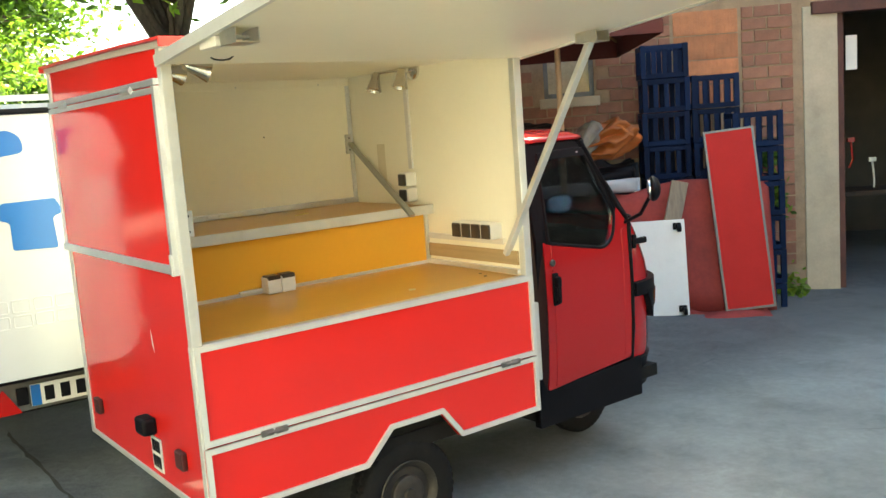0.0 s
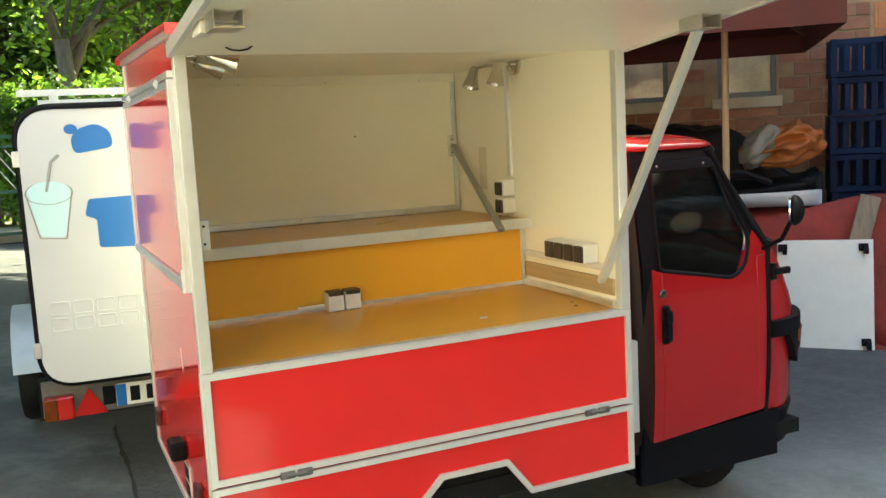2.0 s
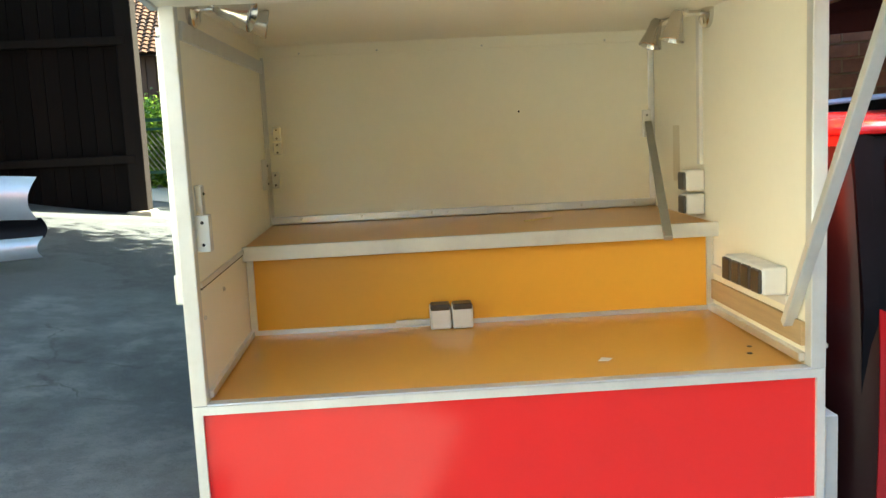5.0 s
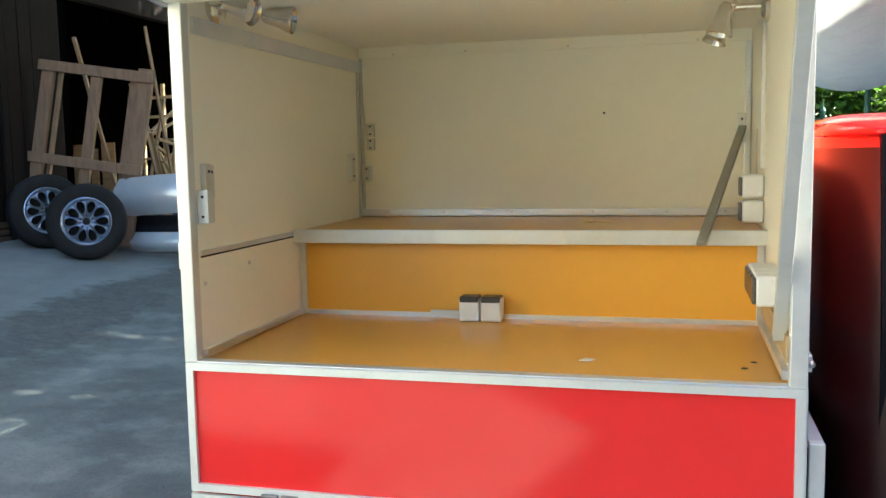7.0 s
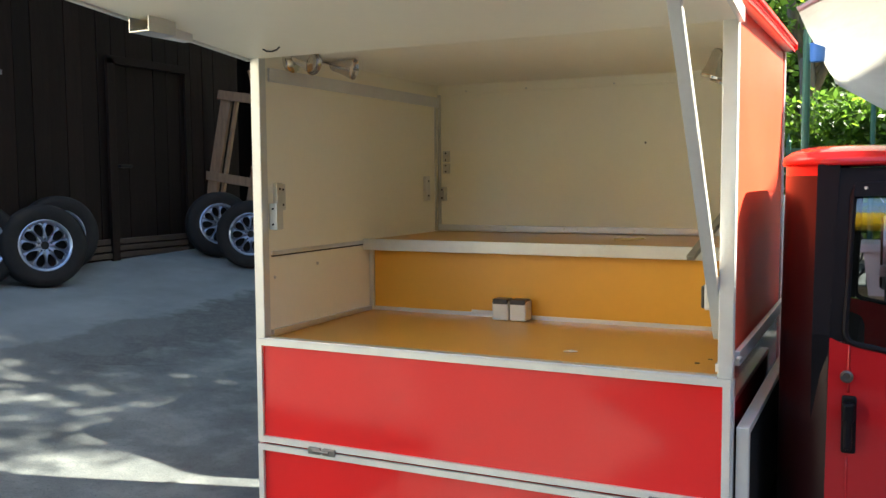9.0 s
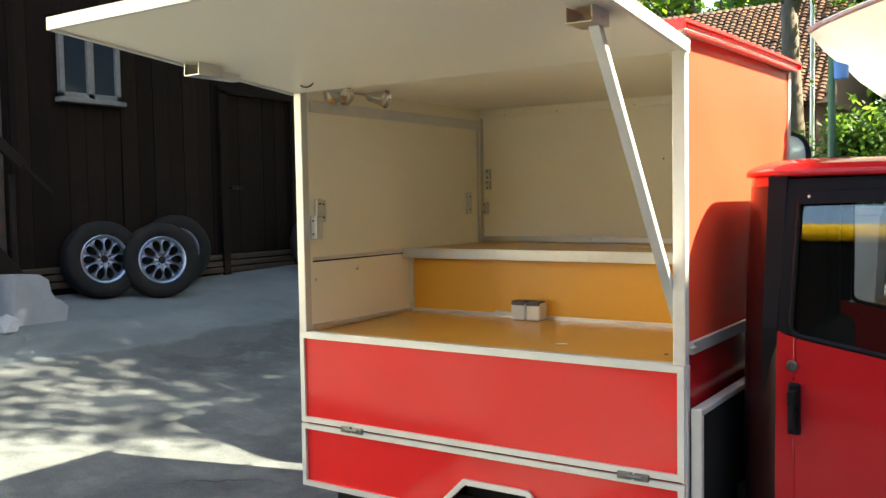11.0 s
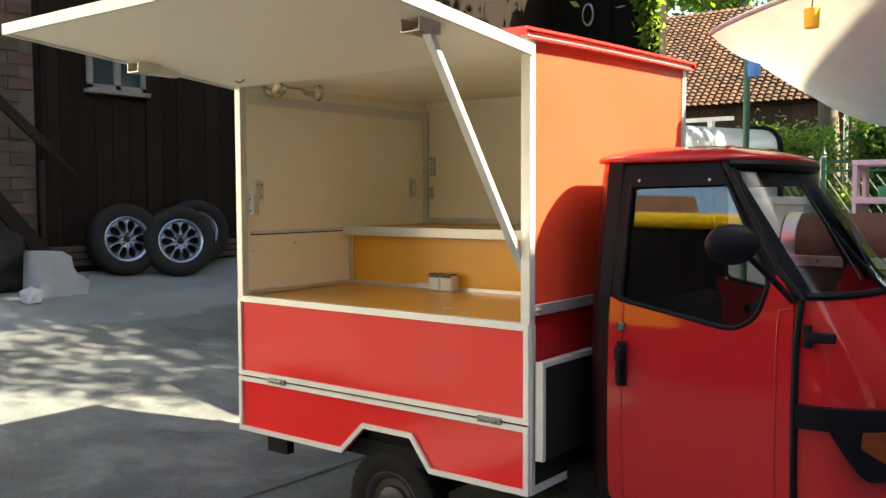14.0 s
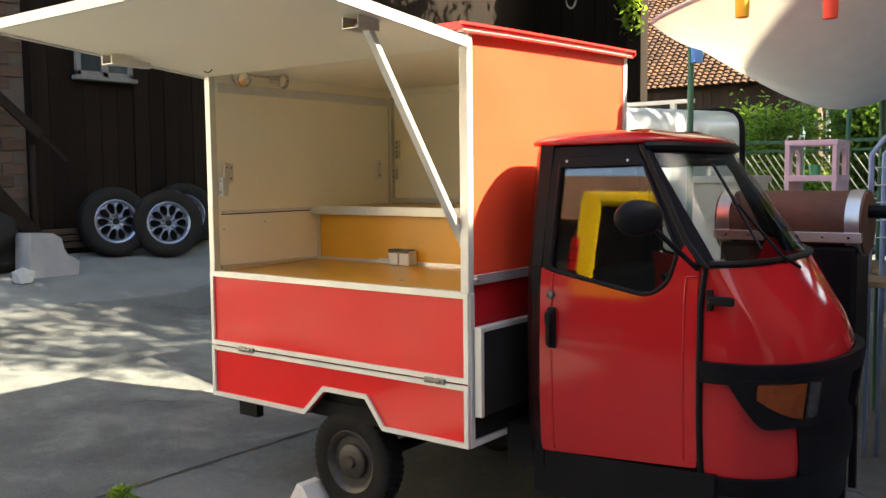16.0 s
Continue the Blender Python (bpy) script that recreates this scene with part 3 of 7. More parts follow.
for far_side in (False, True):
    bm = skin(rounded(door_out, rad), far_side, 0.004, 0.02)
    door = vpart("cab_door", bm, CAB_RED, "red cab door with a large side window", smooth=35)
    w2 = rounded(win, [0.03, 0.03, 0.03, 0.03, 0.09, 0.06], 5)
    vpart("window_seal", outline_tube(w2, 0.008, far_side, 0.002), BLACK, parent=door)
    g = vpart("window_pane", skin(w2, far_side, -0.008, 0.004, True), CAB_GLASS, parent=door)
    g.visible_shadow = False
    # black upper frame
    fr = [(1.700, 1.085), (1.715, 1.53), (2.08, 1.535), (2.275, 1.165), (2.222, 1.168), (2.062, 1.495), (1.757, 1.485), (1.745, 1.085)]
    vpart("door_frame", skin(fr, far_side, 0.0, 0.02), BLACK, parent=door)
    bm = skin([(1.757, 1.456), (1.760, 1.49), (2.062, 1.498), (2.078, 1.462)], far_side, 0.012, 0.01)
    vpart("sun_strip", bm, BLACK, parent=door)
    for x in (1.785, 2.02):
        bm = B()
        yv = side_y(1.478, x) - 0.012
        yv = 2 * CY - yv if far_side else yv
        lathe(bm, (x, yv, 1.478), (0, 1 if far_side else -1, 0), [(0, 0.005), (0.002, 0.004), (0.003, 0.001)], 10)
        vpart("screw", bm, ZINC, parent=door)
    for line in ([(2.250, 0.46), (2.250, 0.95), (2.254, 1.085)], [(1.757, 0.42), (1.757, 0.79)], [(1.757, 0.955), (1.757, 1.075)], [(2.254, 1.085), (2.294, 1.09)], [(2.250, 0.46), (2.294, 0.462)]):
        bm = B()
        zz = [(line[i][0] + (line[i + 1][0] - line[i][0]) * k / 8, line[i][1] + (line[i + 1][1] - line[i][1]) * k / 8) for i in range(len(line) - 1) for k in range(9 if i == len(line) - 2 else 8)]
        o = [Vector((x, side_y(z, x) - 0.003, z)) for x, z in zz]
        if far_side:
            for p in o:
                p.y = 2 * CY - p.y
        tube(bm, o, 0.0042, 6)
        vpart("pressed_crease", bm, CAB_RED, smooth=True, parent=door)
    if not far_side:
        y = side_y(0.9) - 0.004
        bm = B()
        block(bm, (1.743, y - 0.010, 0.80), (1.778, y + 0.002, 0.95), 0.006)
        block(bm, (1.750, y - 0.034, 0.815), (1.770, y - 0.020, 0.90), 0.006)
        block(bm, (1.745, y - 0.034, 0.885), (1.775, y - 0.004, 0.935), 0.008)
        block(bm, (1.752, y - 0.03, 0.812), (1.768, y - 0.004, 0.828), 0.004)
        vpart("door_handle", bm, BLACK, "black plastic pull handle", parent=door)
        bm = B()
        lathe(bm, (1.753, side_y(1.0) - 0.004, 0.997), (0, -1, 0), [(0, 0.016), (0.006, 0.016), (0.009, 0.012), (0.009, 0.008), (0.006, 0.006)], 16)
        vpart("door_lock", bm, material("dark_lock_steel", (0.12, 0.115, 0.11), 0.35, metal=0.8, vary=0.2) if not far_side else ZINC, parent=door)
    bm = B()
    yy = [side_y(z) for z in (0.33, 1.1, 1.53)]
    ys = [2 * CY - y + 0.005 for y in yy] if far_side else [y - 0.005 for y in yy]
    sgn = 1 if far_side else -1
    prism(bm, [(1.668, ys[0], 0.33), (1.706, ys[0], 0.33), (1.709, ys[1], 1.1), (1.722, ys[2], 1.54), (1.668, ys[2], 1.54), (1.668, ys[1], 1.1)], (0, 0.05 * -sgn, 0))
    vpart("rear_pillar", bm, BLACK, "black rear cab pillar")
    # windscreen pillar
    bm = B()
    zs = [1.12 + 0.42 * i / 6 for i in range(7)]
    for a, b in zip(zs, zs[1:]):
        pa, pb = nose(a, 0.02, 0.004), nose(b, 0.02, 0.004)
        qa, qb = nose(a, 0.105, 0.004), nose(b, 0.105, 0.004)
        if far_side:
            for p in (pa, pb, qa, qb):
                p.y = 2 * CY - p.y
        f = [bm.verts.new(p) for p in (pa, qa, qb, pb)]
        bm.faces.new(f)
    bmesh.ops.remove_doubles(bm, verts=bm.verts, dist=1e-4)
    thick(bm, 0.02)
    vpart("screen_pillar", bm, MATT_BLACK, "black windscreen pillar", smooth=40)
    # black seam from the sill up to the pillar
    bm = B()
    pts = [Vector((2.306 + 0.012 * (z > 1.05), side_y(z, 2.31) - 0.004, z)) for z in (0.40, 0.6, 0.8, 1.0, 1.12)] + [Vector((2.250, side_y(1.2, 2.25) - 0.004, 1.2)), Vector((2.062, side_y(1.52, 2.06) - 0.004, 1.53))]
    if far_side:
        for p in pts:
            p.y = 2 * CY - p.y
    tube(bm, pts, 0.011, 8)
    vpart("door_seal", bm, BLACK)
    bm = B()
    y = side_y(0.4, 2.0) - 0.006
    pts = [(1.66, y, 0.235), (2.36, y, 0.235), (2.36, y, 0.43), (2.0, y, 0.415), (1.66, y, 0.40)]
    if far_side:
        pts = [(a, 2 * CY - b, c) for a, b, c in pts]
    prism(bm, pts, (0, 0.04 * -sgn, 0))
    vpart("sill", bm, BLACK, "black plastic sill")
bm = nose_sheet(1.135, 1.515, 0.10, 0.90, -0.004)
g = vpart("windscreen", bm, CLEAR, smooth=True)
g.visible_shadow = False
bm = B()
tube(bm, [nose(1.13, 0.07 + 0.86 * i / 24, 0.004) for i in range(25)], 0.012, 8)
tube(bm, [nose(1.526, 0.07 + 0.86 * i / 24, 0.006) for i in range(25)], 0.018, 8)
vpart("windscreen_seal", bm, BLACK, smooth=40)
# roof cap
bm = B()


def cap_ring(z, grow, n=40):
    w, xs, xf = level(1.54)
    pts = []
    for i in range(n + 1):
        p = nose(1.54, i / n, grow)
        pts.append(Vector((p.x, p.y, z)))
    x0, r = 1.566 - 0.3 * min(grow, 0.0), 0.17
    for s in (1, -1):
        turn = []
        for k in range(7):
            a = 0.5 * math.pi * k / 6
            turn.append(Vector((x0 + r - r * math.sin(a), CY + s * (w + grow - r + r * math.cos(a)), z)))
        pts = pts + turn if s == 1 else turn[::-1] + pts
    return pts


rings = [cap_ring(1.538, 0.016), cap_ring(1.548, 0.022), cap_ring(1.560, 0.006), cap_ring(1.578, -0.06), cap_ring(1.590, -0.13), cap_ring(1.597, -0.22)]
vr = [[bm.verts.new(p) for p in r] for r in rings]
for a, b in zip(vr, vr[1:]):
    for i in range(len(a)):
        j = (i + 1) % len(a)
        bm.faces.new((a[i], a[j], b[j], b[i]))
bm.faces.new(vr[-1])
bm.faces.new(vr[0])
vpart("cab_roof", bm, CAB_RED, "red domed cab roof", smooth=True)
# back wall of the cab and floor
bm = B()
arc = [(1.708 - 0.140 * math.sin(0.5 * math.pi * k / 4), 0.24 * (1 - math.cos(0.5 * math.pi * k / 4))) for k in range(5)]


def rear_shell(u, v):
    z = 0.36 + 1.18 * v
    y = side_y(z)
    pts = [(x, y + d) for x, d in arc] + [(1.568, CY)] + [(x, 2 * CY - y - d) for x, d in reversed(arc)]
    k = min(int(u * 10), 9)
    f = u * 10 - k
    p = Vector(pts[k]).lerp(Vector(pts[k + 1]), f)
    return Vector((p.x, p.y, z))


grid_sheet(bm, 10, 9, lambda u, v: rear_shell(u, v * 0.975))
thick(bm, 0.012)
vpart("cab_back", bm, SHADED_CAB_RED, "rounded cab back with its shade put into the red", smooth=50)
bm = B()
grid_sheet(bm, 10, 4, lambda u, v: rear_shell(u, 0.975 + v * 0.025))
thick(bm, 0.012)
vpart("cab_back_top", bm, CAB_RED, "red top of the cab back", smooth=50)
bm = B()
# floor blocks, set low to keep light from leaking under the cab
block(bm, (1.66, CY - 0.45, 0.26), (2.22, CY + 0.45, 0.36))
block(bm, (2.22, CY - 0.45, 0.30), (2.5, CY + 0.45, 0.36))
block(bm, (1.70, CY - 0.40, 0.36), (1.98, CY + 0.40, 0.68), 0.03)
block(bm, (1.68, CY - 0.38, 0.68), (1.78, CY + 0.38, 1.05), 0.04)
vpart("seat", bm, DARK, "dark bench seat")
bm = B()
block(bm, (2.22, CY - 0.40, 0.92), (2.40, CY + 0.40, 1.06), 0.03)
block(bm, (2.18, CY - 0.12, 1.02), (2.32, CY + 0.12, 1.09), 0.02)
vpart("dashboard", bm, BLACK, "black dashboard")
bm = B()
tube(bm, [(2.10, CY - 0.30, 1.06), (2.15, CY - 0.16, 1.08), (2.18, CY, 1.05), (2.15, CY + 0.16, 1.08), (2.10, CY + 0.30, 1.06)], 0.014)
vpart("handlebar", bm, BLACK)
bm = B()
block(bm, (2.345, CY - 0.06, 1.0605), (2.395, CY + 0.03, 1.063), 0.0005, None)
vpart("paper_note", bm, WHITE_PLASTIC)

# front bumper band with lamps
bm = thick(nose_sheet(0.745, 0.812, 0.0, 1.0, 0.028, 3, 40), 0.03)
band = vpart("bumper_band", bm, BLACK, "black plastic band round the nose", smooth=40)
for s in (1, -1):
    bm = B()

    def lampsheet(u, v, s=s):
        a = 0.068 + 0.40 * u
        zlow = 0.600 + 0.15 * max(0.0, 1 - u / 0.26) ** 1.3
        z = zlow + (0.765 - zlow) * v
        p = nose(z, a if s > 0 else 1 - a, 0.03)
        return p
    grid_sheet(bm, 30, 6, lampsheet)
    thick(bm, 0.03)
    house = vpart("lamp_housing", bm, BLACK, smooth=40)
    for a0, a1, mat, nm in ((0.145, 0.280, AMBER, "indicator"), (0.292, 0.325, HEADLAMP, "headlamp")):
        bm = B()
        grid_sheet(bm, 8, 6, lambda u, v: nose(0.632 + (0.118 - 0.07 * (1 - u) ** 1.6 * (1 if mat is AMBER else 0)) * v + 0.07 * (1 - u) ** 1.6 * (1 if mat is AMBER else 0), (a0 + (a1 - a0) * u) if s > 0 else 1 - (a0 + (a1 - a0) * u), 0.036))
        thick(bm, 0.01)
        vpart(nm, bm, mat, "amber indicator lens" if mat is AMBER else "clear headlamp", smooth=40, parent=house)
# black sheet stands in for shadow and dark background past the red cowl
bm = thick(nose_sheet(0.40, 0.62, 0.285, 0.715, 0.008, 6, 24), 0.01)
vpart("lower_mask", bm, BLACK, "black sheet fitted where the nose meets dark background", smooth=40)
# lower bumper
bm = thick(nose_sheet(0.27, 0.42, 0.0, 1.0, 0.012, 3, 40), 0.03)
vpart("lower_bumper", bm, BLACK, smooth=40)
bm = B()
y = side_y(1.02, 2.34)
block(bm, (2.335, y - 0.022, 1.0), (2.42, y - 0.002, 1.03), 0.006)
block(bm, (2.328, y - 0.016, 0.98), (2.35, y + 0.0, 1.05), 0.004)
vpart("door_hinge", bm, BLACK)
# mirror on an arm from the pillar
MIRROR_AT = pose(2.199, -0.072, 1.292, 0, 0, -46)
MIRROR = material("mirror", (0.45, 0.46, 0.48), 0.03, metal=1.0, vary=0.0)
bm = B()
tube(bm, [(2.29, side_y(1.12, 2.29) - 0.004, 1.115), (2.29, 0.08, 1.16), (2.225, -0.045, 1.27)], 0.009)
mir = vpart("wing_mirror", bm, BLACK, "round black wing mirror on an arm")
bm = B()
bmesh.ops.create_uvsphere(bm, u_segments=20, v_segments=12, radius=1)
for v in bm.verts:
    v.co = Vector((v.co.x * (0.016 + 0.022 * (v.co.x > 0)), v.co.y * 0.080, v.co.z * 0.058))
bmesh.ops.transform(bm, matrix=MIRROR_AT, verts=bm.verts)
vpart("mirror_shell", bm, BLACK, smooth=True, parent=mir)
bm = B()
lathe(bm, (-0.012, 0, 0), (-1, 0, 0), [(0, 0.046), (0.006, 0.046)], 24)
for v in bm.verts:
    v.co.y *= 1.45
bmesh.ops.transform(bm, matrix=MIRROR_AT, verts=bm.verts)
vpart("mirror_glass", bm, MIRROR, parent=mir)
# wiper
bm = B()
tube(bm, [nose(1.10, 0.45, 0.02), nose(1.14, 0.40, 0.02), nose(1.32, 0.36, 0.02)], 0.006, 6)
tube(bm, [nose(1.17, 0.33, 0.012), nose(1.32, 0.36, 0.012), nose(1.46, 0.39, 0.012)], 0.006, 6)
vpart("wiper", bm, BLACK)


# wheels
def van_wheel(x, y, r, w, name, steel):
    z = height(x, y) + r
    wheel = vpart(name, *(lambda b: (b, RUBBER))(tyre(x, y, z, r, w)), "black tyre on a dark steel rim", smooth=50)
    bm = B()
    s = -1
    lathe(bm, (x, y + s * w * 0.40, z), (0, s, 0), [(-0.05, r * 0.60), (0, r * 0.62), (0.006, r * 0.60), (-0.004, r * 0.52), (-0.02, r * 0.48), (-0.022, r * 0.34), (-0.006, r * 0.33), (0.0, r * 0.29), (0.0, r * 0.12), (0.012, r * 0.10), (0.012, 0.004)], 28)
    part("rim", bm, steel, wheel, smooth=35)
    return wheel


def tyre(x, y, z, r, w, tread=44):
    """A tyre turned as one skin, its shoulders notched into tread blocks."""
    bm = B()
    prof = [(-0.40, 0.60), (-0.46, 0.68), (-0.50, 0.80), (-0.485, 0.90), (-0.44, 0.95), (-0.40, 0.985), (-0.15, 1.0), (-0.03, 1.0), (0.0, 0.985), (0.03, 1.0), (0.15, 1.0), (0.40, 0.985), (0.44, 0.95), (0.485, 0.90), (0.50, 0.80), (0.46, 0.68), (0.40, 0.60)]
    seg = tread * 4
    rings = []
    for k, (a, b) in enumerate(prof):
        ring = []
        for i in range(seg):
            shift = 2 * (a > 0)
            low = (i + shift) % 4 == 0 and b > 0.94
            t = 2 * math.pi * i / seg
            q = r * (b - (0.028 if low else 0.0))
            ring.append(bm.verts.new((x + q * math.cos(t), y + a * w, z + q * math.sin(t))))
        rings.append(ring)
    for a, b in zip(rings, rings[1:]):
        for i in range(seg):
            bm.faces.new((a[i], a[(i + 1) % seg], b[(i + 1) % seg], b[i]))
    return bm


STEEL = material("dark_painted_rim", (0.05, 0.045, 0.04), 0.5, metal=0.4, vary=0.3, scale=20, dirt_or_shade=0.5, dirt_or_shade_color=(0.12, 0.10, 0.08))
van_wheel(0.825, 0.10, 0.222, 0.115, "wheel", STEEL)
van_wheel(0.825, 1.17, 0.222, 0.115, "wheel", STEEL)
van_wheel(2.36, CY, 0.21, 0.10, "wheel", STEEL)
bm = B()
block(bm, (0.03, 0.05, 0.40), (L - 0.02, D - 0.02, 0.47))
block(bm, (0.1, 0.40, 0.30), (2.3, 0.50, 0.40))
block(bm, (0.1, 0.80, 0.30), (2.3, 0.90, 0.40))
rod(bm, (0.84, 0.15, 0.22), (0.84, 1.12, 0.22), 0.03)
block(bm, (0.14, 0.03, 0.33), (0.26, 0.07, 0.42))
block(bm, (0.70, 0.06, 0.42), (1.02, 0.28, 0.53))
vpart("chassis", bm, DARK, "dark steel chassis under the kiosk")

# ---- box trailer behind the van ----
TY = 1.85
PALE_GREY = material("pale_grey_print", (0.55, 0.57, 0.60), 0.35, vary=0.05)
LAMP_BOARD = material("galvanised_lamp_board", (0.16, 0.155, 0.14), 0.6, metal=0.3, vary=0.3, dirt_or_shade=0.5)
trailer = thing("box_trailer", "white rounded box trailer with a faded print on its door", "trailer")
trailer.matrix_world = pose(-0.450, TY, 0.01, 0, 0, -3.5) @ pose(0, 0, 0.5, 1.7, 0, 0) @ pose(0.385, -TY, -0.5)


def round_rect(x0, z0, x1, z1, r, seg=8):
    return [tuple(p) for p in rounded([(x0, z0), (x1, z0), (x1, z1), (x0, z1)], r, seg)]


body_out = round_rect(-0.37, 0.565, 0.68, 1.85, 0.16)
bm = B()
prism(bm, [(x, TY + 0.03, z) for x, z in body_out], (0, 3.10, 0))
part("body", bm, WHITE_GRP, trailer, smooth=40)
door_o = round_rect(-0.357, 0.58, 0.655, 1.825, 0.15)
bm = B()
prism(bm, [(x, TY, z) for x, z in door_o], (0, 0.028, 0))
tdoor = part("rear_door", bm, WHITE_GRP, trailer, "white rear door with a faded print")
bm = B()
tube(bm, [(x, TY + 0.03, z) for x, z in round_rect(-0.365, 0.57, 0.675, 1.845, 0.16)], 0.014, 8, closed=True)
part("rubber_edge", bm, BLACK, trailer, "black rubber edge trim")
bm = B()
tube(bm, [(x, TY + 3.12, z) for x, z in round_rect(-0.355, 0.58, 0.665, 1.835, 0.16)], 0.048, 8, closed=True)
part("rubber_edge", bm, BLACK, trailer, "black rubber edge trim")


def flat(bm, pts, y, t=0.002):
    prism(bm, [(x, y, z) for x, z in pts], (0, t, 0))


def oval(cx, cz, rx, rz, n=24):
    return [(cx + rx * math.cos(2 * math.pi * i / n), cz + rz * math.sin(2 * math.pi * i / n)) for i in range(n)]


PX = -0.06
bm = B()
flat(bm, rounded([(PX - 0.07, 1.63), (PX + 0.10, 1.655), (PX + 0.09, 1.73), (PX + 0.03, 1.765), (PX - 0.05, 1.74), (PX - 0.08, 1.70)], 0.03), TY - 0.003)
flat(bm, oval(PX - 0.075, 1.742, 0.028, 0.022), TY - 0.004)
part("blue_print", bm, BLUE_PRINT, tdoor, "plain blue printed shape")
bm = B()
flat(bm, rounded([(PX + 0.00, 1.20), (PX + 0.20, 1.19), (PX + 0.19, 1.34), (PX + 0.24, 1.36), (PX + 0.21, 1.43), (PX - 0.03, 1.425), (PX - 0.05, 1.35), (PX + 0.00, 1.33)], 0.015), TY - 0.003)
part("blue_print", bm, BLUE_PRINT, tdoor, "plain blue printed shape")
bm = B()
flat(bm, rounded([(PX - 0.24, 1.27), (PX - 0.14, 1.26), (PX - 0.10, 1.46), (PX - 0.28, 1.45)], 0.02), TY - 0.003)
flat(bm, oval(PX - 0.19, 1.47, 0.09, 0.045), TY - 0.004)
part("cup_print", bm, PALE_BLUE, tdoor, "pale blue printed cup shape")
bm = B()
tube(bm, [(x, TY - 0.001, z) for x, z in oval(PX - 0.19, 1.462, 0.098, 0.05)], 0.003, 5, closed=True)
tube(bm, [(PX - 0.285, TY - 0.001, 1.45), (PX - 0.245, TY - 0.001, 1.262), (PX - 0.135, TY - 0.001, 1.252), (PX - 0.095, TY - 0.001, 1.46)], 0.003, 5)
part("cup_outline", bm, GREY_PRINT, tdoor, "thin grey printed outline")
for z0 in (0.905, 0.83):
    for i in range(5 if z0 > 0.9 else 6):
        x0 = PX - 0.235 + i * 0.098
        bm = B()
        tube(bm, [(x, TY - 0.001, z) for x, z in round_rect(x0, z0, x0 + 0.08, z0 + 0.058, 0.012, 3)], 0.0035, 5, closed=True)
        part("embossed_bar", bm, PALE_GREY, tdoor)
bm = B()
tube(bm, [(PX - 0.20, TY - 0.001, 1.47), (PX - 0.17, TY - 0.001, 1.60), (PX - 0.135, TY - 0.001, 1.63)], 0.007, 6)
part("straw_print", bm, GREY_PRINT, tdoor)
for z in (1.62, 0.75):
    bm = B()
    block(bm, (-0.385, TY - 0.008, z - 0.035), (-0.352, TY + 0.01, z + 0.035), 0.004)
    part("door_hinge", bm, ZINC, tdoor)
for y in (0.35, 2.35):
    bm = B()
    beam(bm, (-0.36, TY + y, 1.915), (0.62, TY + y, 1.915), 0.05, 0.03)
    for x in (-0.2, 0.45):
        block(bm, (x - 0.02, TY + y - 0.02, 1.845), (x + 0.02, TY + y + 0.02, 1.91))
    part("roof_bar", bm, WHITE_ALU, trailer, "white roof rack bar")
bm = B()
block(bm, (-0.40, TY + 0.19, 0.36), (0.64, TY + 0.25, 0.56))
block(bm, (-0.30, TY + 0.20, 0.42), (-0.22, 4.9, 0.54))
block(bm, (0.48, TY + 0.20, 0.42), (0.56, 4.9, 0.54))
part("chassis", bm, DARK, trailer)
bm = B()
block(bm, (-0.385, TY + 0.165, 0.375), (0.62, TY + 0.185, 0.555), 0.003)
part("lamp_board", bm, LAMP_BOARD, trailer, "dull galvanised lamp board")
bm = B()
block(bm, (-0.115, TY + 0.14, 0.41), (-0.06, TY + 0.164, 0.50), 0.006)
part("plate_lamp", bm, BLACK, trailer)
bm = B()
block(bm, (-0.375, TY + 0.10, 0.375), (-0.245, TY + 0.16, 0.49), 0.01)
tl = part("tail_lamp", bm, LENS_RED, trailer, "red and amber tail lamp")
bm = B()
block(bm, (-0.377, TY + 0.095, 0.377), (-0.315, TY + 0.125, 0.488), 0.008)
part("amber_segment", bm, AMBER, tl)
bm = B()
prism(bm, rounded([Vector((-0.255, 0.37)), Vector((-0.095, 0.37)), Vector((-0.175, 0.51))], 0.01) and [(p.x, TY + 0.14, p.y) for p in rounded([(-0.255, 0.375), (-0.095, 0.375), (-0.175, 0.51)], 0.012)], (0, 0.012, 0))
part("reflector_triangle", bm, LENS_RED, trailer, "red triangular reflector")
bm = B()
block(bm, (-0.055, TY + 0.11, 0.405), (0.465, TY + 0.118, 0.515), 0.003)
plate = part("number_plate", bm, WHITE_PLASTIC, trailer, "white plate with dark bars and a blue strip")
bm = B()
block(bm, (-0.053, TY + 0.107, 0.407), (-0.008, TY + 0.1095, 0.513))
part("blue_strip", bm, BLUE_PRINT, plate)
bm = B()
for i in range(6):
    block(bm, (0.01 + i * 0.075, TY + 0.107, 0.423), (0.055 + i * 0.075, TY + 0.1095, 0.497))
part("dark_bars", bm, BLACK, plate)
FENDER = material("grey_blue_fender", (0.42, 0.48, 0.55), 0.35, metal=0.2, vary=0.1)
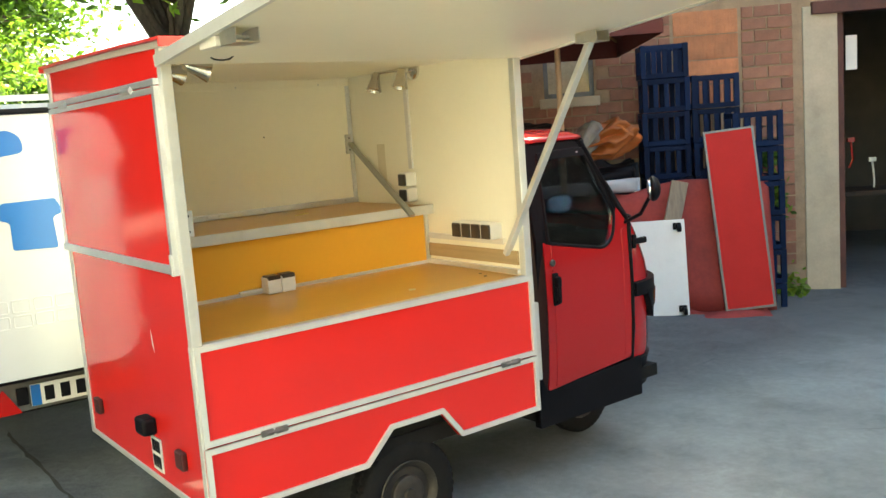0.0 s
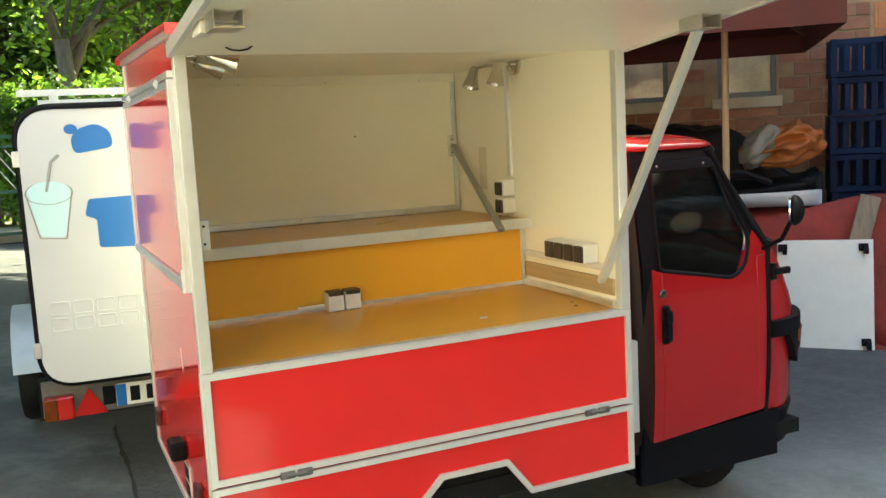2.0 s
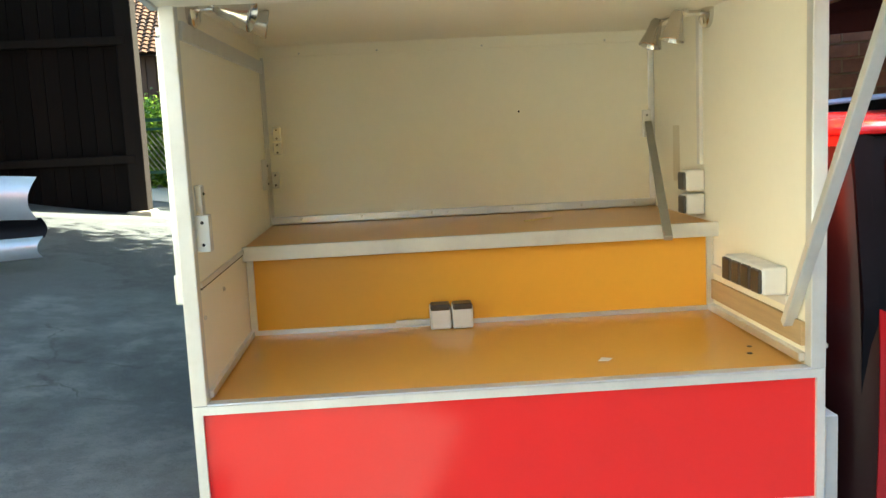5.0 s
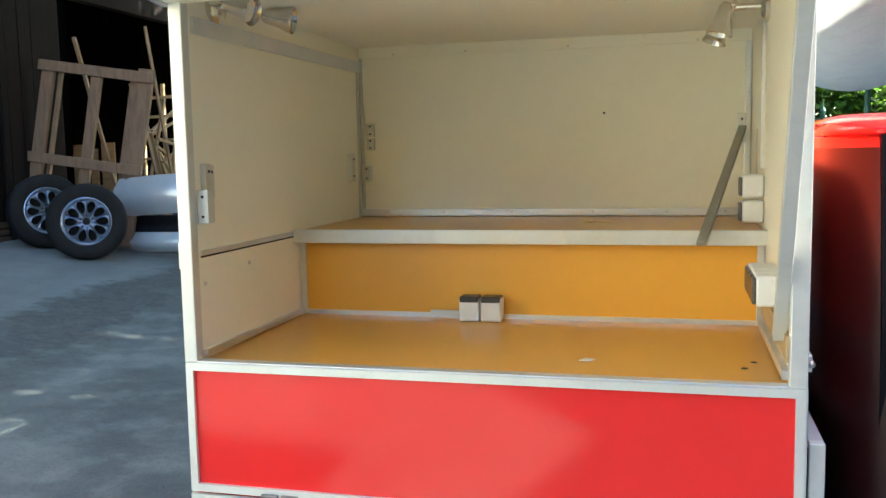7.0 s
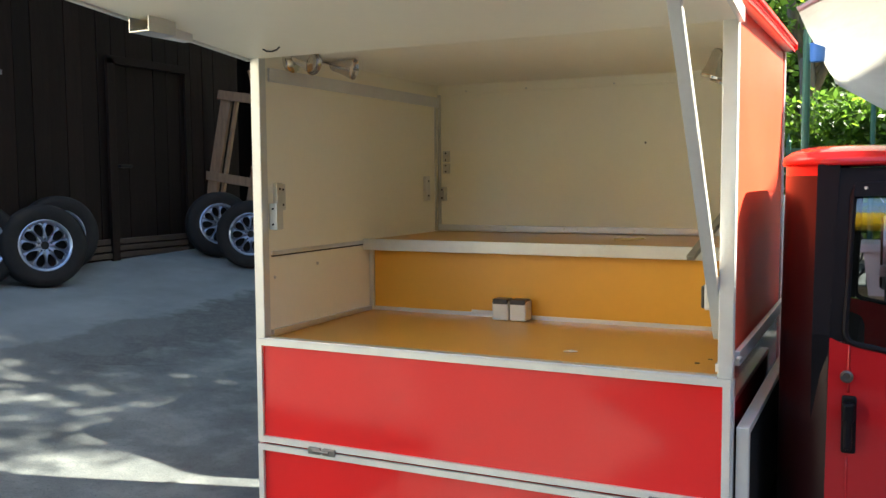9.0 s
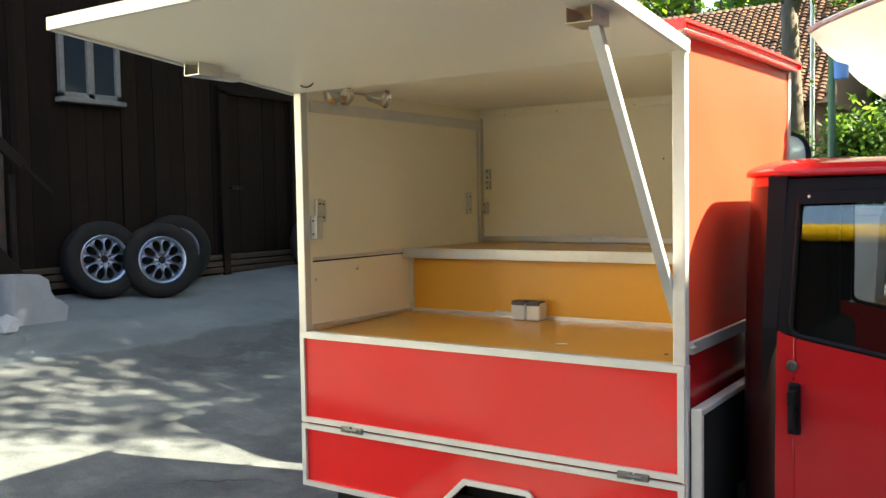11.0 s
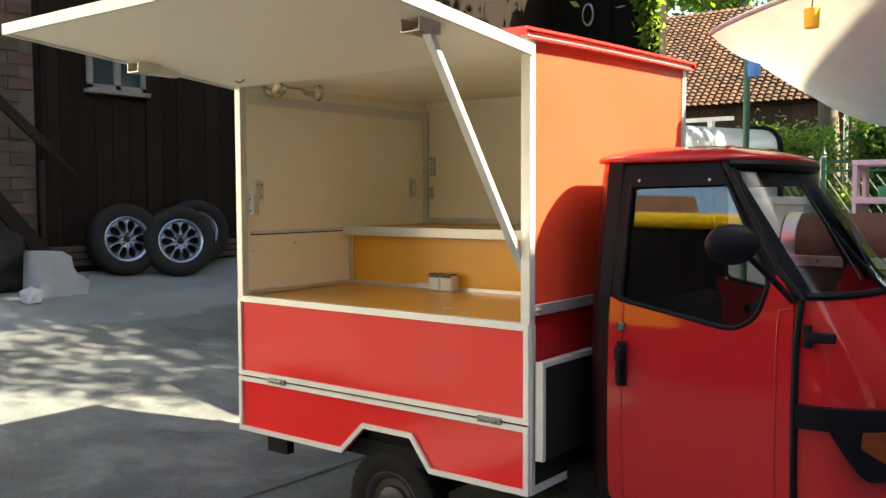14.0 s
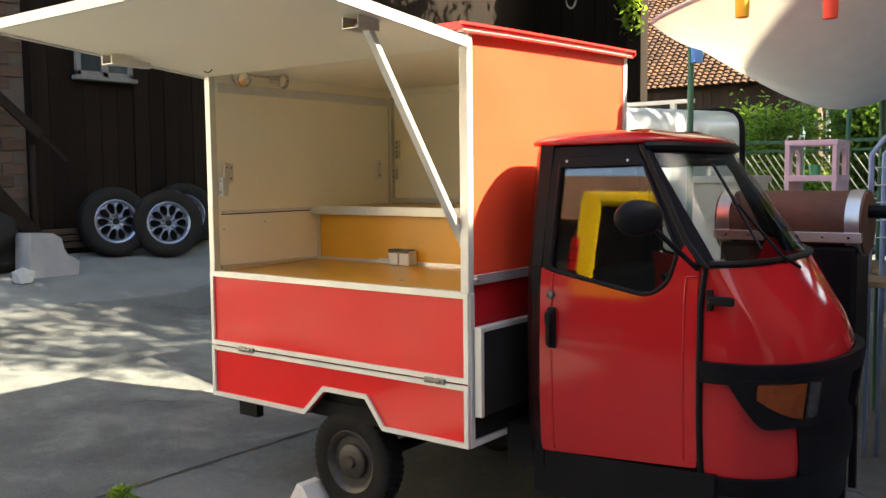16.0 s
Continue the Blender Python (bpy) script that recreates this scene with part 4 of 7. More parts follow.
for sx, x in ((-1, -0.39), (1, 0.70)):
    bm = B()
    n = 14
    cz, cy = 0.42, 3.05

    def arch(u, v, x=x, sx=sx):
        a = math.pi * (0.02 + 0.96 * u)
        return Vector((x + sx * (0.0 + 0.17 * v), cy - 0.37 * math.cos(a), cz + 0.33 * math.sin(a)))
    grid_sheet(bm, n, 2, arch)
    thick(bm, 0.012)
    part("wheel_arch", bm, FENDER, trailer, smooth=50)
    xx = x + sx * 0.09
    # wheel with its axle along x
    zz = height(xx, cy) + 0.27
    bm = B()
    prof = [(-0.40, 0.60), (-0.5, 0.78), (-0.45, 0.93), (-0.25, 1.0), (0.25, 1.0), (0.45, 0.93), (0.5, 0.78), (0.40, 0.60)]
    lathe(bm, (xx, cy, zz), (1, 0, 0), [(a * 0.15, b * 0.27) for a, b in prof], 32)
    wl = part("wheel", bm, RUBBER, trailer, smooth=40)
    bm = B()
    lathe(bm, (xx + sx * 0.06, cy, zz), (sx, 0, 0), [(-0.02, 0.165), (0.004, 0.165), (-0.01, 0.14), (-0.015, 0.05), (0.0, 0.045), (0.0, 0.003)], 24)
    part("rim", bm, ZINC, wl, smooth=40)


# ---- barn ----
BX = -5.2
barn = tagged(new("wall_barn"), "tall wall of black tarred upright boards", "wall", kind="structure")


def plank_mesh(w, t, h, seed):
    rnd = random.Random(seed)
    bm = B()
    a = [bm.verts.new(p) for p in ((-t / 2, -w / 2, 0), (t / 2, -w / 2, 0), (t / 2, w / 2, 0), (-t / 2, w / 2, 0))]
    k = [rnd.uniform(-0.004, 0.004) for _ in range(4)]
    b = [bm.verts.new((x + k[i], y + k[(i + 1) % 4], h)) for i, (x, y) in enumerate(((-t / 2, -w / 2), (t / 2, -w / 2), (t / 2, w / 2), (-t / 2, w / 2)))]
    bm.faces.new(a[::-1])
    bm.faces.new(b)
    for i in range(4):
        bm.faces.new((a[i], a[(i + 1) % 4], b[(i + 1) % 4], b[i]))
    me = bpy.data.meshes.new("board")
    bmesh.ops.recalc_face_normals(bm, faces=bm.faces)
    bm.to_mesh(me)
    bm.free()
    return me


def put(name, me, mat, parent, m):
    if not me.materials:
        me.materials.append(mat)
    ob = new(name, me)
    ob.parent = parent
    ob.matrix_basis = m
    return ob


# dark lining behind the boards, with the opening left free
bm = B()
block(bm, (BX - 0.16, 1.95, 0.2), (BX - 0.03, 6.45, 6.2))
block(bm, (BX - 0.16, 9.6, 0.2), (BX - 0.03, 11.4, 6.2))
block(bm, (BX - 0.16, 6.45, 3.3), (BX - 0.03, 9.6, 6.2))
part("backing", bm, BARN_WOOD, barn)
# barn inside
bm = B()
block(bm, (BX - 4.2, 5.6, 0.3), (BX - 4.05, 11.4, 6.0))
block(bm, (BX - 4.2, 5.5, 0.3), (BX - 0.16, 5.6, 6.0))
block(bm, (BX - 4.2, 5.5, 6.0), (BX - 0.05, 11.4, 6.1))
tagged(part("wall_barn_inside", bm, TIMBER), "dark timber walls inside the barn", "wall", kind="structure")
# base rails
bm = B()
for i in range(3):
    block(bm, (BX - 0.03, 1.96, height(BX, 4) + 0.03 + i * 0.07), (BX + 0.045 - 0.008 * i, 6.4, height(BX, 4) + 0.085 + i * 0.07), 0.006)
part("base_rail", bm, TIMBER, barn)
# barn door outline
bm = B()
block(bm, (BX + 0.02, 4.33, 0.62), (BX + 0.055, 4.43, 2.75), 0.004)
block(bm, (BX + 0.02, 4.33, 2.70), (BX + 0.055, 5.5, 2.78), 0.004)
block(bm, (BX + 0.02, 5.45, 0.62), (BX + 0.05, 5.53, 2.75), 0.004)
bdoor = part("door_frame", bm, BARN_WOOD, barn)
bm = B()
block(bm, (BX + 0.03, 4.44, 1.66), (BX + 0.09, 4.60, 1.69), 0.006)
part("door_latch", bm, BLACK, bdoor)
# window with two lights
w1 = tagged(new("window_barn"), "small white-framed window in the black board wall", "window", kind="structure")
FRAME_OLD = material("old_white_paint", (0.15, 0.155, 0.158), 0.7, vary=0.2, scale=10, dirt_or_shade=0.5, bump=0.1)
wy0, wy1, wz0, wz1 = 2.42, 3.07, 2.50, 3.20
bm = B()
for y0, y1, z0, z1 in ((wy0, wy0 + 0.05, wz0, wz1), (wy1 - 0.05, wy1, wz0, wz1), (wy0, wy1, wz1 - 0.05, wz1), (wy0, wy1, wz0, wz0 + 0.05), ((wy0 + wy1) / 2 - 0.035, (wy0 + wy1) / 2 + 0.035, wz0, wz1)):
    block(bm, (BX + 0.01, y0, z0), (BX + 0.06, y1, z1), 0.004)
part("window_frame", bm, FRAME_OLD, w1)
bm = B()
block(bm, (BX + 0.01, wy0 - 0.03, wz0 - 0.045), (BX + 0.10, wy1 + 0.03, wz0 - 0.002), 0.005)
part("window_sill", bm, FRAME_OLD, w1)
DARK_PANE = material("dark_pane", (0.02, 0.03, 0.045), 0.08, vary=0.1)
for y0, y1 in ((wy0 + 0.05, (wy0 + wy1) / 2 - 0.035), ((wy0 + wy1) / 2 + 0.035, wy1 - 0.05)):
    bm = B()
    block(bm, (BX + 0.02, y0, wz0 + 0.05), (BX + 0.026, y1, wz1 - 0.05))
    part("pane", bm, DARK_PANE, w1)

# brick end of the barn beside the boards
DARK_TIMBER = material("dark_barn_timber", (0.012, 0.008, 0.006), 0.85, vary=0.4, scale=4, bump=0.3, stretch=(5, 5, 0.6), spec=0.2)
wall_brick_barn = tagged(new("wall_brick_barn"), "old brick wall with timber braces at the barn's end", "wall", kind="structure")
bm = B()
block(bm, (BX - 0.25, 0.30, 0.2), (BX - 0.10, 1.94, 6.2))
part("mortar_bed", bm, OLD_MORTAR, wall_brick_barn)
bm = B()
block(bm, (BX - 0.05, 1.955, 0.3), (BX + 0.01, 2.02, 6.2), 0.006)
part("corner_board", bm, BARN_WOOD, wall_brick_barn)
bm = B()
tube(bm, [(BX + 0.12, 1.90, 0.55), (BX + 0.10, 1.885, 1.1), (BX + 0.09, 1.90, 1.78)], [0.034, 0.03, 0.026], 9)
part("post", bm, DARK_TIMBER, wall_brick_barn, "thin dark pole against the bricks", smooth=True)
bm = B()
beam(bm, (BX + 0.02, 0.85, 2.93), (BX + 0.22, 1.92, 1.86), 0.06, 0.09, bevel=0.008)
part("brace", bm, DARK_TIMBER, wall_brick_barn)
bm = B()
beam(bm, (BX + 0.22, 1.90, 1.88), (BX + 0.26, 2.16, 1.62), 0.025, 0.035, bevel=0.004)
part("brace_end", bm, DARK_TIMBER, wall_brick_barn)
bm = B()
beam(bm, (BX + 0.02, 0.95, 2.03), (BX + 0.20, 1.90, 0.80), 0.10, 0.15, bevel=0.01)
part("brace", bm, DARK_TIMBER, wall_brick_barn)

# pale wall added out of view beyond the bricks, bouncing sunlight onto the kiosk
bm = B()
block(bm, (BX - 0.30, -9.0, 0.2), (BX - 0.02, 0.30, 6.2))
tagged(part("wall_rendered", bm, material("pale_bounce_render", (0.60, 0.55, 0.45), 0.85, vary=0.1, scale=3, bump=0.2, bump_scale=40, dirt_or_shade=0.2)), "pale wall added out of view to bounce sunlight at the kiosk", "wall", kind="structure")

# wing of the barn by the street
wing = tagged(new("wall_barn_wing"), "dark board wall of the barn's wing beside the gate", "wall", kind="structure")
bm = B()
block(bm, (-9.6, 11.5, 0.3), (-3.25, 11.62, 6.4))
part("backing", bm, BARN_WOOD, wing)
bm = B()
block(bm, (-3.42, 11.38, 0.55), (-3.17, 11.66, 6.4), 0.015)
part("post", bm, DARK_TIMBER, wing, "rough corner post")
bm = B()
block(bm, (-3.48, 11.30, 0.2), (-3.10, 11.70, 0.60), 0.03)
part("footing_stone", bm, PLASTER, wing, "pale stone under the post")
for z in (1.3, 3.0):
    bm = B()
    block(bm, (-9.0, 11.36, z), (-3.28, 11.44, z + 0.12), 0.01)
    part("rail", bm, DARK_TIMBER, wing)
# barn roof
TILE_DARK = material("dark_roof", (0.06, 0.035, 0.028), 0.8, vary=0.3)
bm = B()
prism(bm, [(-4.9, -9, 5.9), (-4.9, -9, 6.05), (-10, -9, 9.2), (-10, -9, 9.0)], (0, 21.0, 0))
tagged(part("roof_barn", bm, TILE_DARK), "dark overhanging barn roof", "roof", kind="structure")

# ---- garage building ----
GM = pose(7.3, 2.2, -0.33, 0, 0, -41.3)
garage = tagged(new("wall_garage"), "old brick garage wall with small windows and an open doorway", "wall", kind="structure")
garage.matrix_world = GM
H_G = 3.25
wins = [(-3.45, -3.01, 2.16, 2.76), (-2.57, -2.07, 2.16, 2.80)]
xs = [-4.7, -3.45, -3.01, -2.57, -2.07, -0.62, -0.02]
for k, (a, b) in enumerate(zip(xs, xs[1:])):
    bm = B()
    w = [q for q in wins if abs(q[0] - a) < 1e-6]
    top = H_G
    if w:
        block(bm, (a, 0.0, -0.2), (b, 0.25, w[0][2]))
        block(bm, (a, 0.0, w[0][3]), (b, 0.25, top))
    else:
        block(bm, (a, 0.0, -0.2), (b, 0.25, top))
    part("mortar_bed", bm, MORTAR, garage)
bm = B()
block(bm, (-0.02, 0.0, 2.86), (2.8, 0.25, H_G))
part("wall_over_door", bm, MORTAR, garage)
bm = B()
block(bm, (2.8, 0.0, -0.2), (9.0, 0.25, H_G))
part("wall_beside_door", bm, MORTAR, garage)
bm = B()
block(bm, (-0.03, -0.015, -0.2), (0.30, 0.42, 2.86), 0.006)
part("door_pier", bm, PLASTER, garage, "grey rendered door pier")
OLD_RED = material("flaking_red_timber", (0.085, 0.030, 0.022), 0.7, vary=0.3, bump=0.1)
bm = B()
block(bm, (0.05, -0.06, 2.78), (2.9, 0.05, 2.90), 0.008)
part("door_lintel", bm, OLD_RED, garage, "red timber lintel")
bm = B()
block(bm, (0.30, 0.05, -0.2), (0.38, 0.15, 2.8), 0.006)
part("door_jamb", bm, OLD_RED, garage, "red timber jamb")
# pale tan puts the panes' bright reflection into their colour
REFLECTION_TAN = material("tan_reflection_pane", (0.40, 0.34, 0.24), 0.3, vary=0.35, scale=5, bump=0.02, dirt_or_shade=0.4, dirt_or_shade_color=(0.12, 0.10, 0.08), coat=0.6)
for (a, b, c, d) in wins:
    w = tagged(new("window_garage"), "small white-framed garage window with a tan reflection painted on its pane", "window", kind="structure")
    w.matrix_world = GM
    bm = B()
    for x0, x1, z0, z1 in ((a, a + 0.045, c, d), (b - 0.045, b, c, d), (a, b, d - 0.045, d), (a, b, c, c + 0.045)):
        block(bm, (x0, 0.02, z0), (x1, 0.08, z1), 0.004)
    part("window_frame", bm, FRAME_OLD, w)
    bm = B()
    block(bm, (a + 0.045, 0.045, c + 0.045), (b - 0.045, 0.05, d - 0.045))
    part("pane", bm, REFLECTION_TAN, w)
    bm = B()
    block(bm, (a - 0.05, -0.05, c - 0.10), (b + 0.05, 0.1, c - 0.002), 0.008)
    part("window_sill", bm, PLASTER, w)
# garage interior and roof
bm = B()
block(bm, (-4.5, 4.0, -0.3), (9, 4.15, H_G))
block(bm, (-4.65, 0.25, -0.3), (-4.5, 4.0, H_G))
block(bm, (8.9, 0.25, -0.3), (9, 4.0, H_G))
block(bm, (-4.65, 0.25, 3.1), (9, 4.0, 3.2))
# render is darkened to paint the shade inside the doorway
o = tagged(part("wall_garage_inside", bm, material("shade_darkened_render", (0.085, 0.072, 0.056), 0.9, vary=0.3, scale=3, bump=0.2, dirt_or_shade=0.4)), "rendered walls inside the garage, darkened for the doorway's shade", "wall", kind="structure")
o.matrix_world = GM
bm = B()
# tall block added above the seen wall to cut sky light from this side
tall = B()
block(tall, (1.7, 0.02, H_G), (14.0, 4.6, 9.4))
part("sky_blocker", tall, PLASTER, garage, "plain rendered block added out of view to block sky light")
# unseen gable slope set so its shadow edge falls across the cab roof
gable = [(-4.7, H_G), (-4.7, 4.69), (1.5, 8.04), (9.0, 4.0), (9.0, H_G)]
for y0, y1 in ((0.0, 0.25), (4.0, 4.15)):
    g = B()
    prism(g, [(x, y0, z) for x, z in gable], (0, y1 - y0, 0))
    part("gable", g, MORTAR, garage)
for x0, z0, x1, z1 in ((-5.0, 4.54, 1.5, 8.05), (1.5, 8.05, 9.3, 3.85)):
    prism(bm, [(x0, -0.1, z0), (x1, -0.1, z1), (x1, -0.1, z1 + 0.12), (x0, -0.1, z0 + 0.12)], (0, 4.5, 0))
o = tagged(part("roof_garage", bm, TILE_DARK), "garage roof", "roof", kind="structure")
o.matrix_world = GM

# ---- background: shed with a tiled roof, street, trees ----
shed = thing("tiled_shed", "low timber shed with a sunlit clay tile roof across the street", "building")
SX0, SX1, SY0, SY1, SE, SR = -10.0, -1.6, 18.2, 24.6, 3.52, 6.4
bm = B()
block(bm, (SX0 + 0.3, SY0 + 0.3, 0.2), (SX1 - 0.3, SY1 - 0.3, SE + 0.1))
prism(bm, [(SX0 + 0.3, SY0 + 0.35, SE), (SX0 + 0.3, (SY0 + SY1) / 2, SR - 0.2), (SX0 + 0.3, SY1 - 0.35, SE)], (SX1 - SX0 - 0.6, 0, 0))
SHED_WOOD = material("brown_shed_boards", (0.075, 0.036, 0.022), 0.8, vary=0.3, scale=4, bump=0.25, stretch=(5, 5, 0.6), random_tint=0.2)
part("board_wall", bm, SHED_WOOD, shed, "dark brown board wall")
# dark patches are moss and grime, and dappled shade painted into the tiles
CLAY = material("clay_tiles", (0.10, 0.043, 0.019), 0.85, vary=0.3, scale=1.2, bump=0.15, island=0.45, dirt_or_shade=0.9, dirt_or_shade_color=(0.030, 0.023, 0.017))
bm = B()
my = (SY0 + SY1) / 2
slope = Vector((0, my - SY0, SR - SE))
sl = slope.length
sdir = slope.normalized()
snor = Vector((0, -sdir.z, sdir.y))
prism(bm, [(SX0, SY0 + 0.02, SE - 0.05), (SX0, my, SR - 0.05), (SX0, SY1, SE - 0.05)], (SX1 - SX0, 0, 0))
part("roof_deck", bm, TILE_DARK, shed)
verts, faces = [], []
rnd = random.Random(4)
tw, tl_ = 0.17, 0.135
rows_n, cols_n = int(sl / tl_), int((SX1 - SX0) / tw)
for r in range(rows_n):
    for c in range(cols_n):
        x = SX0 + c * tw
        j = rnd.uniform(-0.012, 0.012)
        b0 = Vector((x, SY0, SE)) + sdir * (r * tl_ - 0.05 + j)
        base = len(verts)
        prof = ((0.0, 0.015), (0.055, 0.045), (0.11, 0.03), (0.16, 0.005), (tw, 0.015))
        for k in (0, 1):
            for px, ph in prof:
                verts.append(b0 + Vector((px, 0, 0)) + sdir * (k * (tl_ + 0.04)) + snor * (ph + (0.035 if k == 0 else 0.0) + rnd.uniform(-0.004, 0.004)))
        for px, ph in prof:
            verts.append(b0 + Vector((px, 0, 0)) + snor * (ph + 0.005))
        for k in range(4):
            faces.append((base + k, base + k + 1, base + 6 + k, base + 5 + k))
            faces.append((base + 10 + k, base + 11 + k, base + k + 1, base + k))
me = bpy.data.meshes.new("roof_tiles")
me.from_pydata([tuple(v) for v in verts], [], faces)
me.materials.append(CLAY)
o = new("roof_tiles", me)
o.parent = shed
o["kind"] = "stuff"


# ---- trees ----
LEAF = []
for k, col in enumerate(((0.13, 0.21, 0.03), (0.085, 0.16, 0.025), (0.045, 0.095, 0.02))):
    m = material("leaf_%s" % ("light", "green", "dark")[k], col, 0.5, vary=0.2, scale=1.5, island=0.35)
    b = m.node_tree.nodes["Principled BSDF"]
    nt = m.node_tree
    tr = nt.nodes.new("ShaderNodeBsdfTranslucent")
    mx = nt.nodes.new("ShaderNodeMixShader")
    mx.inputs[0].default_value = 0.5
    tr.inputs[0].default_value = (col[0] * 2.6, col[1] * 2.4, col[2] * 1.5, 1)
    nt.links.new(b.outputs[0], mx.inputs[1])
    nt.links.new(tr.outputs[0], mx.inputs[2])
    nt.links.new(mx.outputs[0], nt.nodes["Material Output"].inputs[0])
    LEAF.append(m)
BARK = material("bark", (0.13, 0.10, 0.075), 0.9, vary=0.35, scale=8, bump=0.6, bump_scale=30, stretch=(3, 3, 0.7))


def leaves_mesh(name, centres, spread, count, size, seed, mats):
    """Small pointed leaves scattered round clump centres."""
    rs = np.random.RandomState(seed)
    c = np.array(centres)
    pick = rs.randint(0, len(c), count)
    off = rs.normal(0, 1, (count, 3)) * (np.array(spread)[pick][:, None] if np.ndim(spread) else spread)
    p = c[pick] + off
    u = rs.normal(0, 1, (count, 3))
    u[:, 2] = u[:, 2] * 0.6 - 0.3
    u /= np.linalg.norm(u, axis=1)[:, None]
    w = np.cross(u, rs.normal(0, 1, (count, 3)))
    w /= np.linalg.norm(w, axis=1)[:, None]
    s = size * rs.uniform(0.6, 1.35, count)[:, None]
    v = np.stack([p - u * s, p + w * s * 0.45, p + u * s, p - w * s * 0.45], 1).reshape(-1, 3)
    f = np.arange(count * 4).reshape(-1, 4)
    me = bpy.data.meshes.new(name)
    me.from_pydata(v.tolist(), [], f.tolist())
    for m in mats:
        me.materials.append(m)
    me.polygons.foreach_set("material_index", rs.randint(0, len(mats), count).astype(np.int32))
    return me


def tree(label, at, trunk_h, crown_c, crown_r, seed, count=16000, leaf=0.085, trunk_r=0.2, mats=None, clumps=60, lift=0.0):
    rnd = random.Random(seed)
    x, y = at
    z = height(x, y)
    t = thing("tree", label, "tree")
    bm = B()
    top = Vector((x + rnd.uniform(-0.3, 0.3), y + rnd.uniform(-0.3, 0.3), z + trunk_h))
    tube(bm, [(x, y, z - 0.2), (x + 0.03, y, z + trunk_h * 0.3), (x * 0.5 + top.x * 0.5, y * 0.5 + top.y * 0.5, z + trunk_h * 0.65), top], [trunk_r * 1.25, trunk_r, trunk_r * 0.85, trunk_r * 0.7], 12)
    part("trunk", bm, BARK, t, smooth=True)
    cc = Vector(crown_c)
    centres, spread = [], []
    for i in range(clumps):
        d = Vector((rnd.gauss(0, 1), rnd.gauss(0, 1), rnd.gauss(0, 1))).normalized() * rnd.uniform(0.35, 1.0) ** 0.5
        centres.append(cc + Vector((d.x * crown_r[0], d.y * crown_r[1], d.z * crown_r[2])))
        spread.append(rnd.uniform(0.18, 0.42) * min(1.6, max(crown_r) / 2.0))
    for i in range(0, clumps, 4):
        bm = B()
        e = centres[i]
        mid = top.lerp(e, 0.45) + Vector((rnd.uniform(-0.3, 0.3), rnd.uniform(-0.3, 0.3), rnd.uniform(0.0, 0.5)))
        s = Vector((x, y, z)).lerp(top, rnd.uniform(0.7, 1.0))
        k = trunk_r * rnd.uniform(0.25, 0.55)
        tube(bm, [s, s.lerp(mid, 0.5) + Vector((0, 0, 0.1)), mid, e], [k, k * 0.75, k * 0.5, k * 0.15], 7)
        part("limb", bm, BARK, t, smooth=True)
    o = new("crown", leaves_mesh("crown", centres, spread, count, leaf, seed, mats or LEAF))
    o.parent = t
    return t


def dapple_bough(t, stem, centre, radius, seed, count, leaf, clumps):
    """A long limb with side limbs and a thin, gappy spray of leaves at its end."""
    rnd = random.Random(seed)
    stem, c = Vector(stem), Vector(centre)
    bm = B()
    knee = stem.lerp(c, 0.5) + Vector((0.1, 0.2, 0.25))
    tube(bm, [stem, stem.lerp(knee, 0.5) + Vector((0, 0, 0.12)), knee, c], [0.10, 0.08, 0.055, 0.02], 8)
    part("limb", bm, BARK, t, smooth=True)
    centres, spread = [], []
    for i in range(clumps):
        d = Vector((rnd.gauss(0, 1), rnd.gauss(0, 1), rnd.gauss(0, 1))).normalized() * rnd.uniform(0.1, 1.0) ** 0.5
        centres.append(c + Vector((d.x * radius[0], d.y * radius[1], d.z * radius[2])))
        spread.append(rnd.uniform(0.14, 0.34))
        if i % 4 == 0:
            bm = B()
            e = centres[-1]
            tube(bm, [knee.lerp(c, 0.3), knee.lerp(e, 0.5) + Vector((0, 0, 0.12)), e], [0.03, 0.02, 0.006], 6)
            part("twig", bm, BARK, t, smooth=True)
    o = new("foliage", leaves_mesh("foliage", centres, spread, count, leaf, seed, LEAF))
    o.parent = t


tall_tree = tree("tall broadleaf tree with spreading limbs over the yard", (3.9, 9.7), 3.6, (1.7, 8.2, 6.7), (4.8, 3.4, 2.1), 11, 52000, 0.11, 0.16, clumps=120)
# boughs added out of view to dapple sunlight on the yard
dapple_bough(tall_tree, (3.6, 8.0, 5.6), (4.1, 4.3, 6.9), (1.2, 0.9, 0.3), 72, 300, 0.10, 7)
dapple_bough(tall_tree, (3.4, 8.2, 5.6), (1.9, 3.0, 6.9), (1.9, 2.0, 0.5), 71, 2300, 0.10, 20)
# extra tree whose unseen crown blocks sun and sky from the barn
tree("broadleaf tree added out of view to shade the barn", (4.2, 10.45), 4.6, (-0.2, 4.9, 8.7), (3.0, 2.2, 1.1), 31, 24000, 0.11, 0.2, clumps=60)
tree("broadleaf tree behind the street", (2.0, 28.5), 4.0, (1.5, 28.5, 7.6), (7.5, 3.0, 5.0), 12, 15000, 0.17, 0.3, clumps=110)
tree("broadleaf tree beyond the shed", (-1.0, 27.0), 4.0, (0.0, 27.0, 6.5), (5.0, 3.0, 5.0), 13, 16000, 0.2, 0.3, clumps=90)
tree("bright green tree beyond the fence", (10.5, 20.0), 1.4, (10.5, 20.0, 2.5), (5.0, 2.6, 0.9), 14, 12000, 0.14, 0.25, clumps=90)

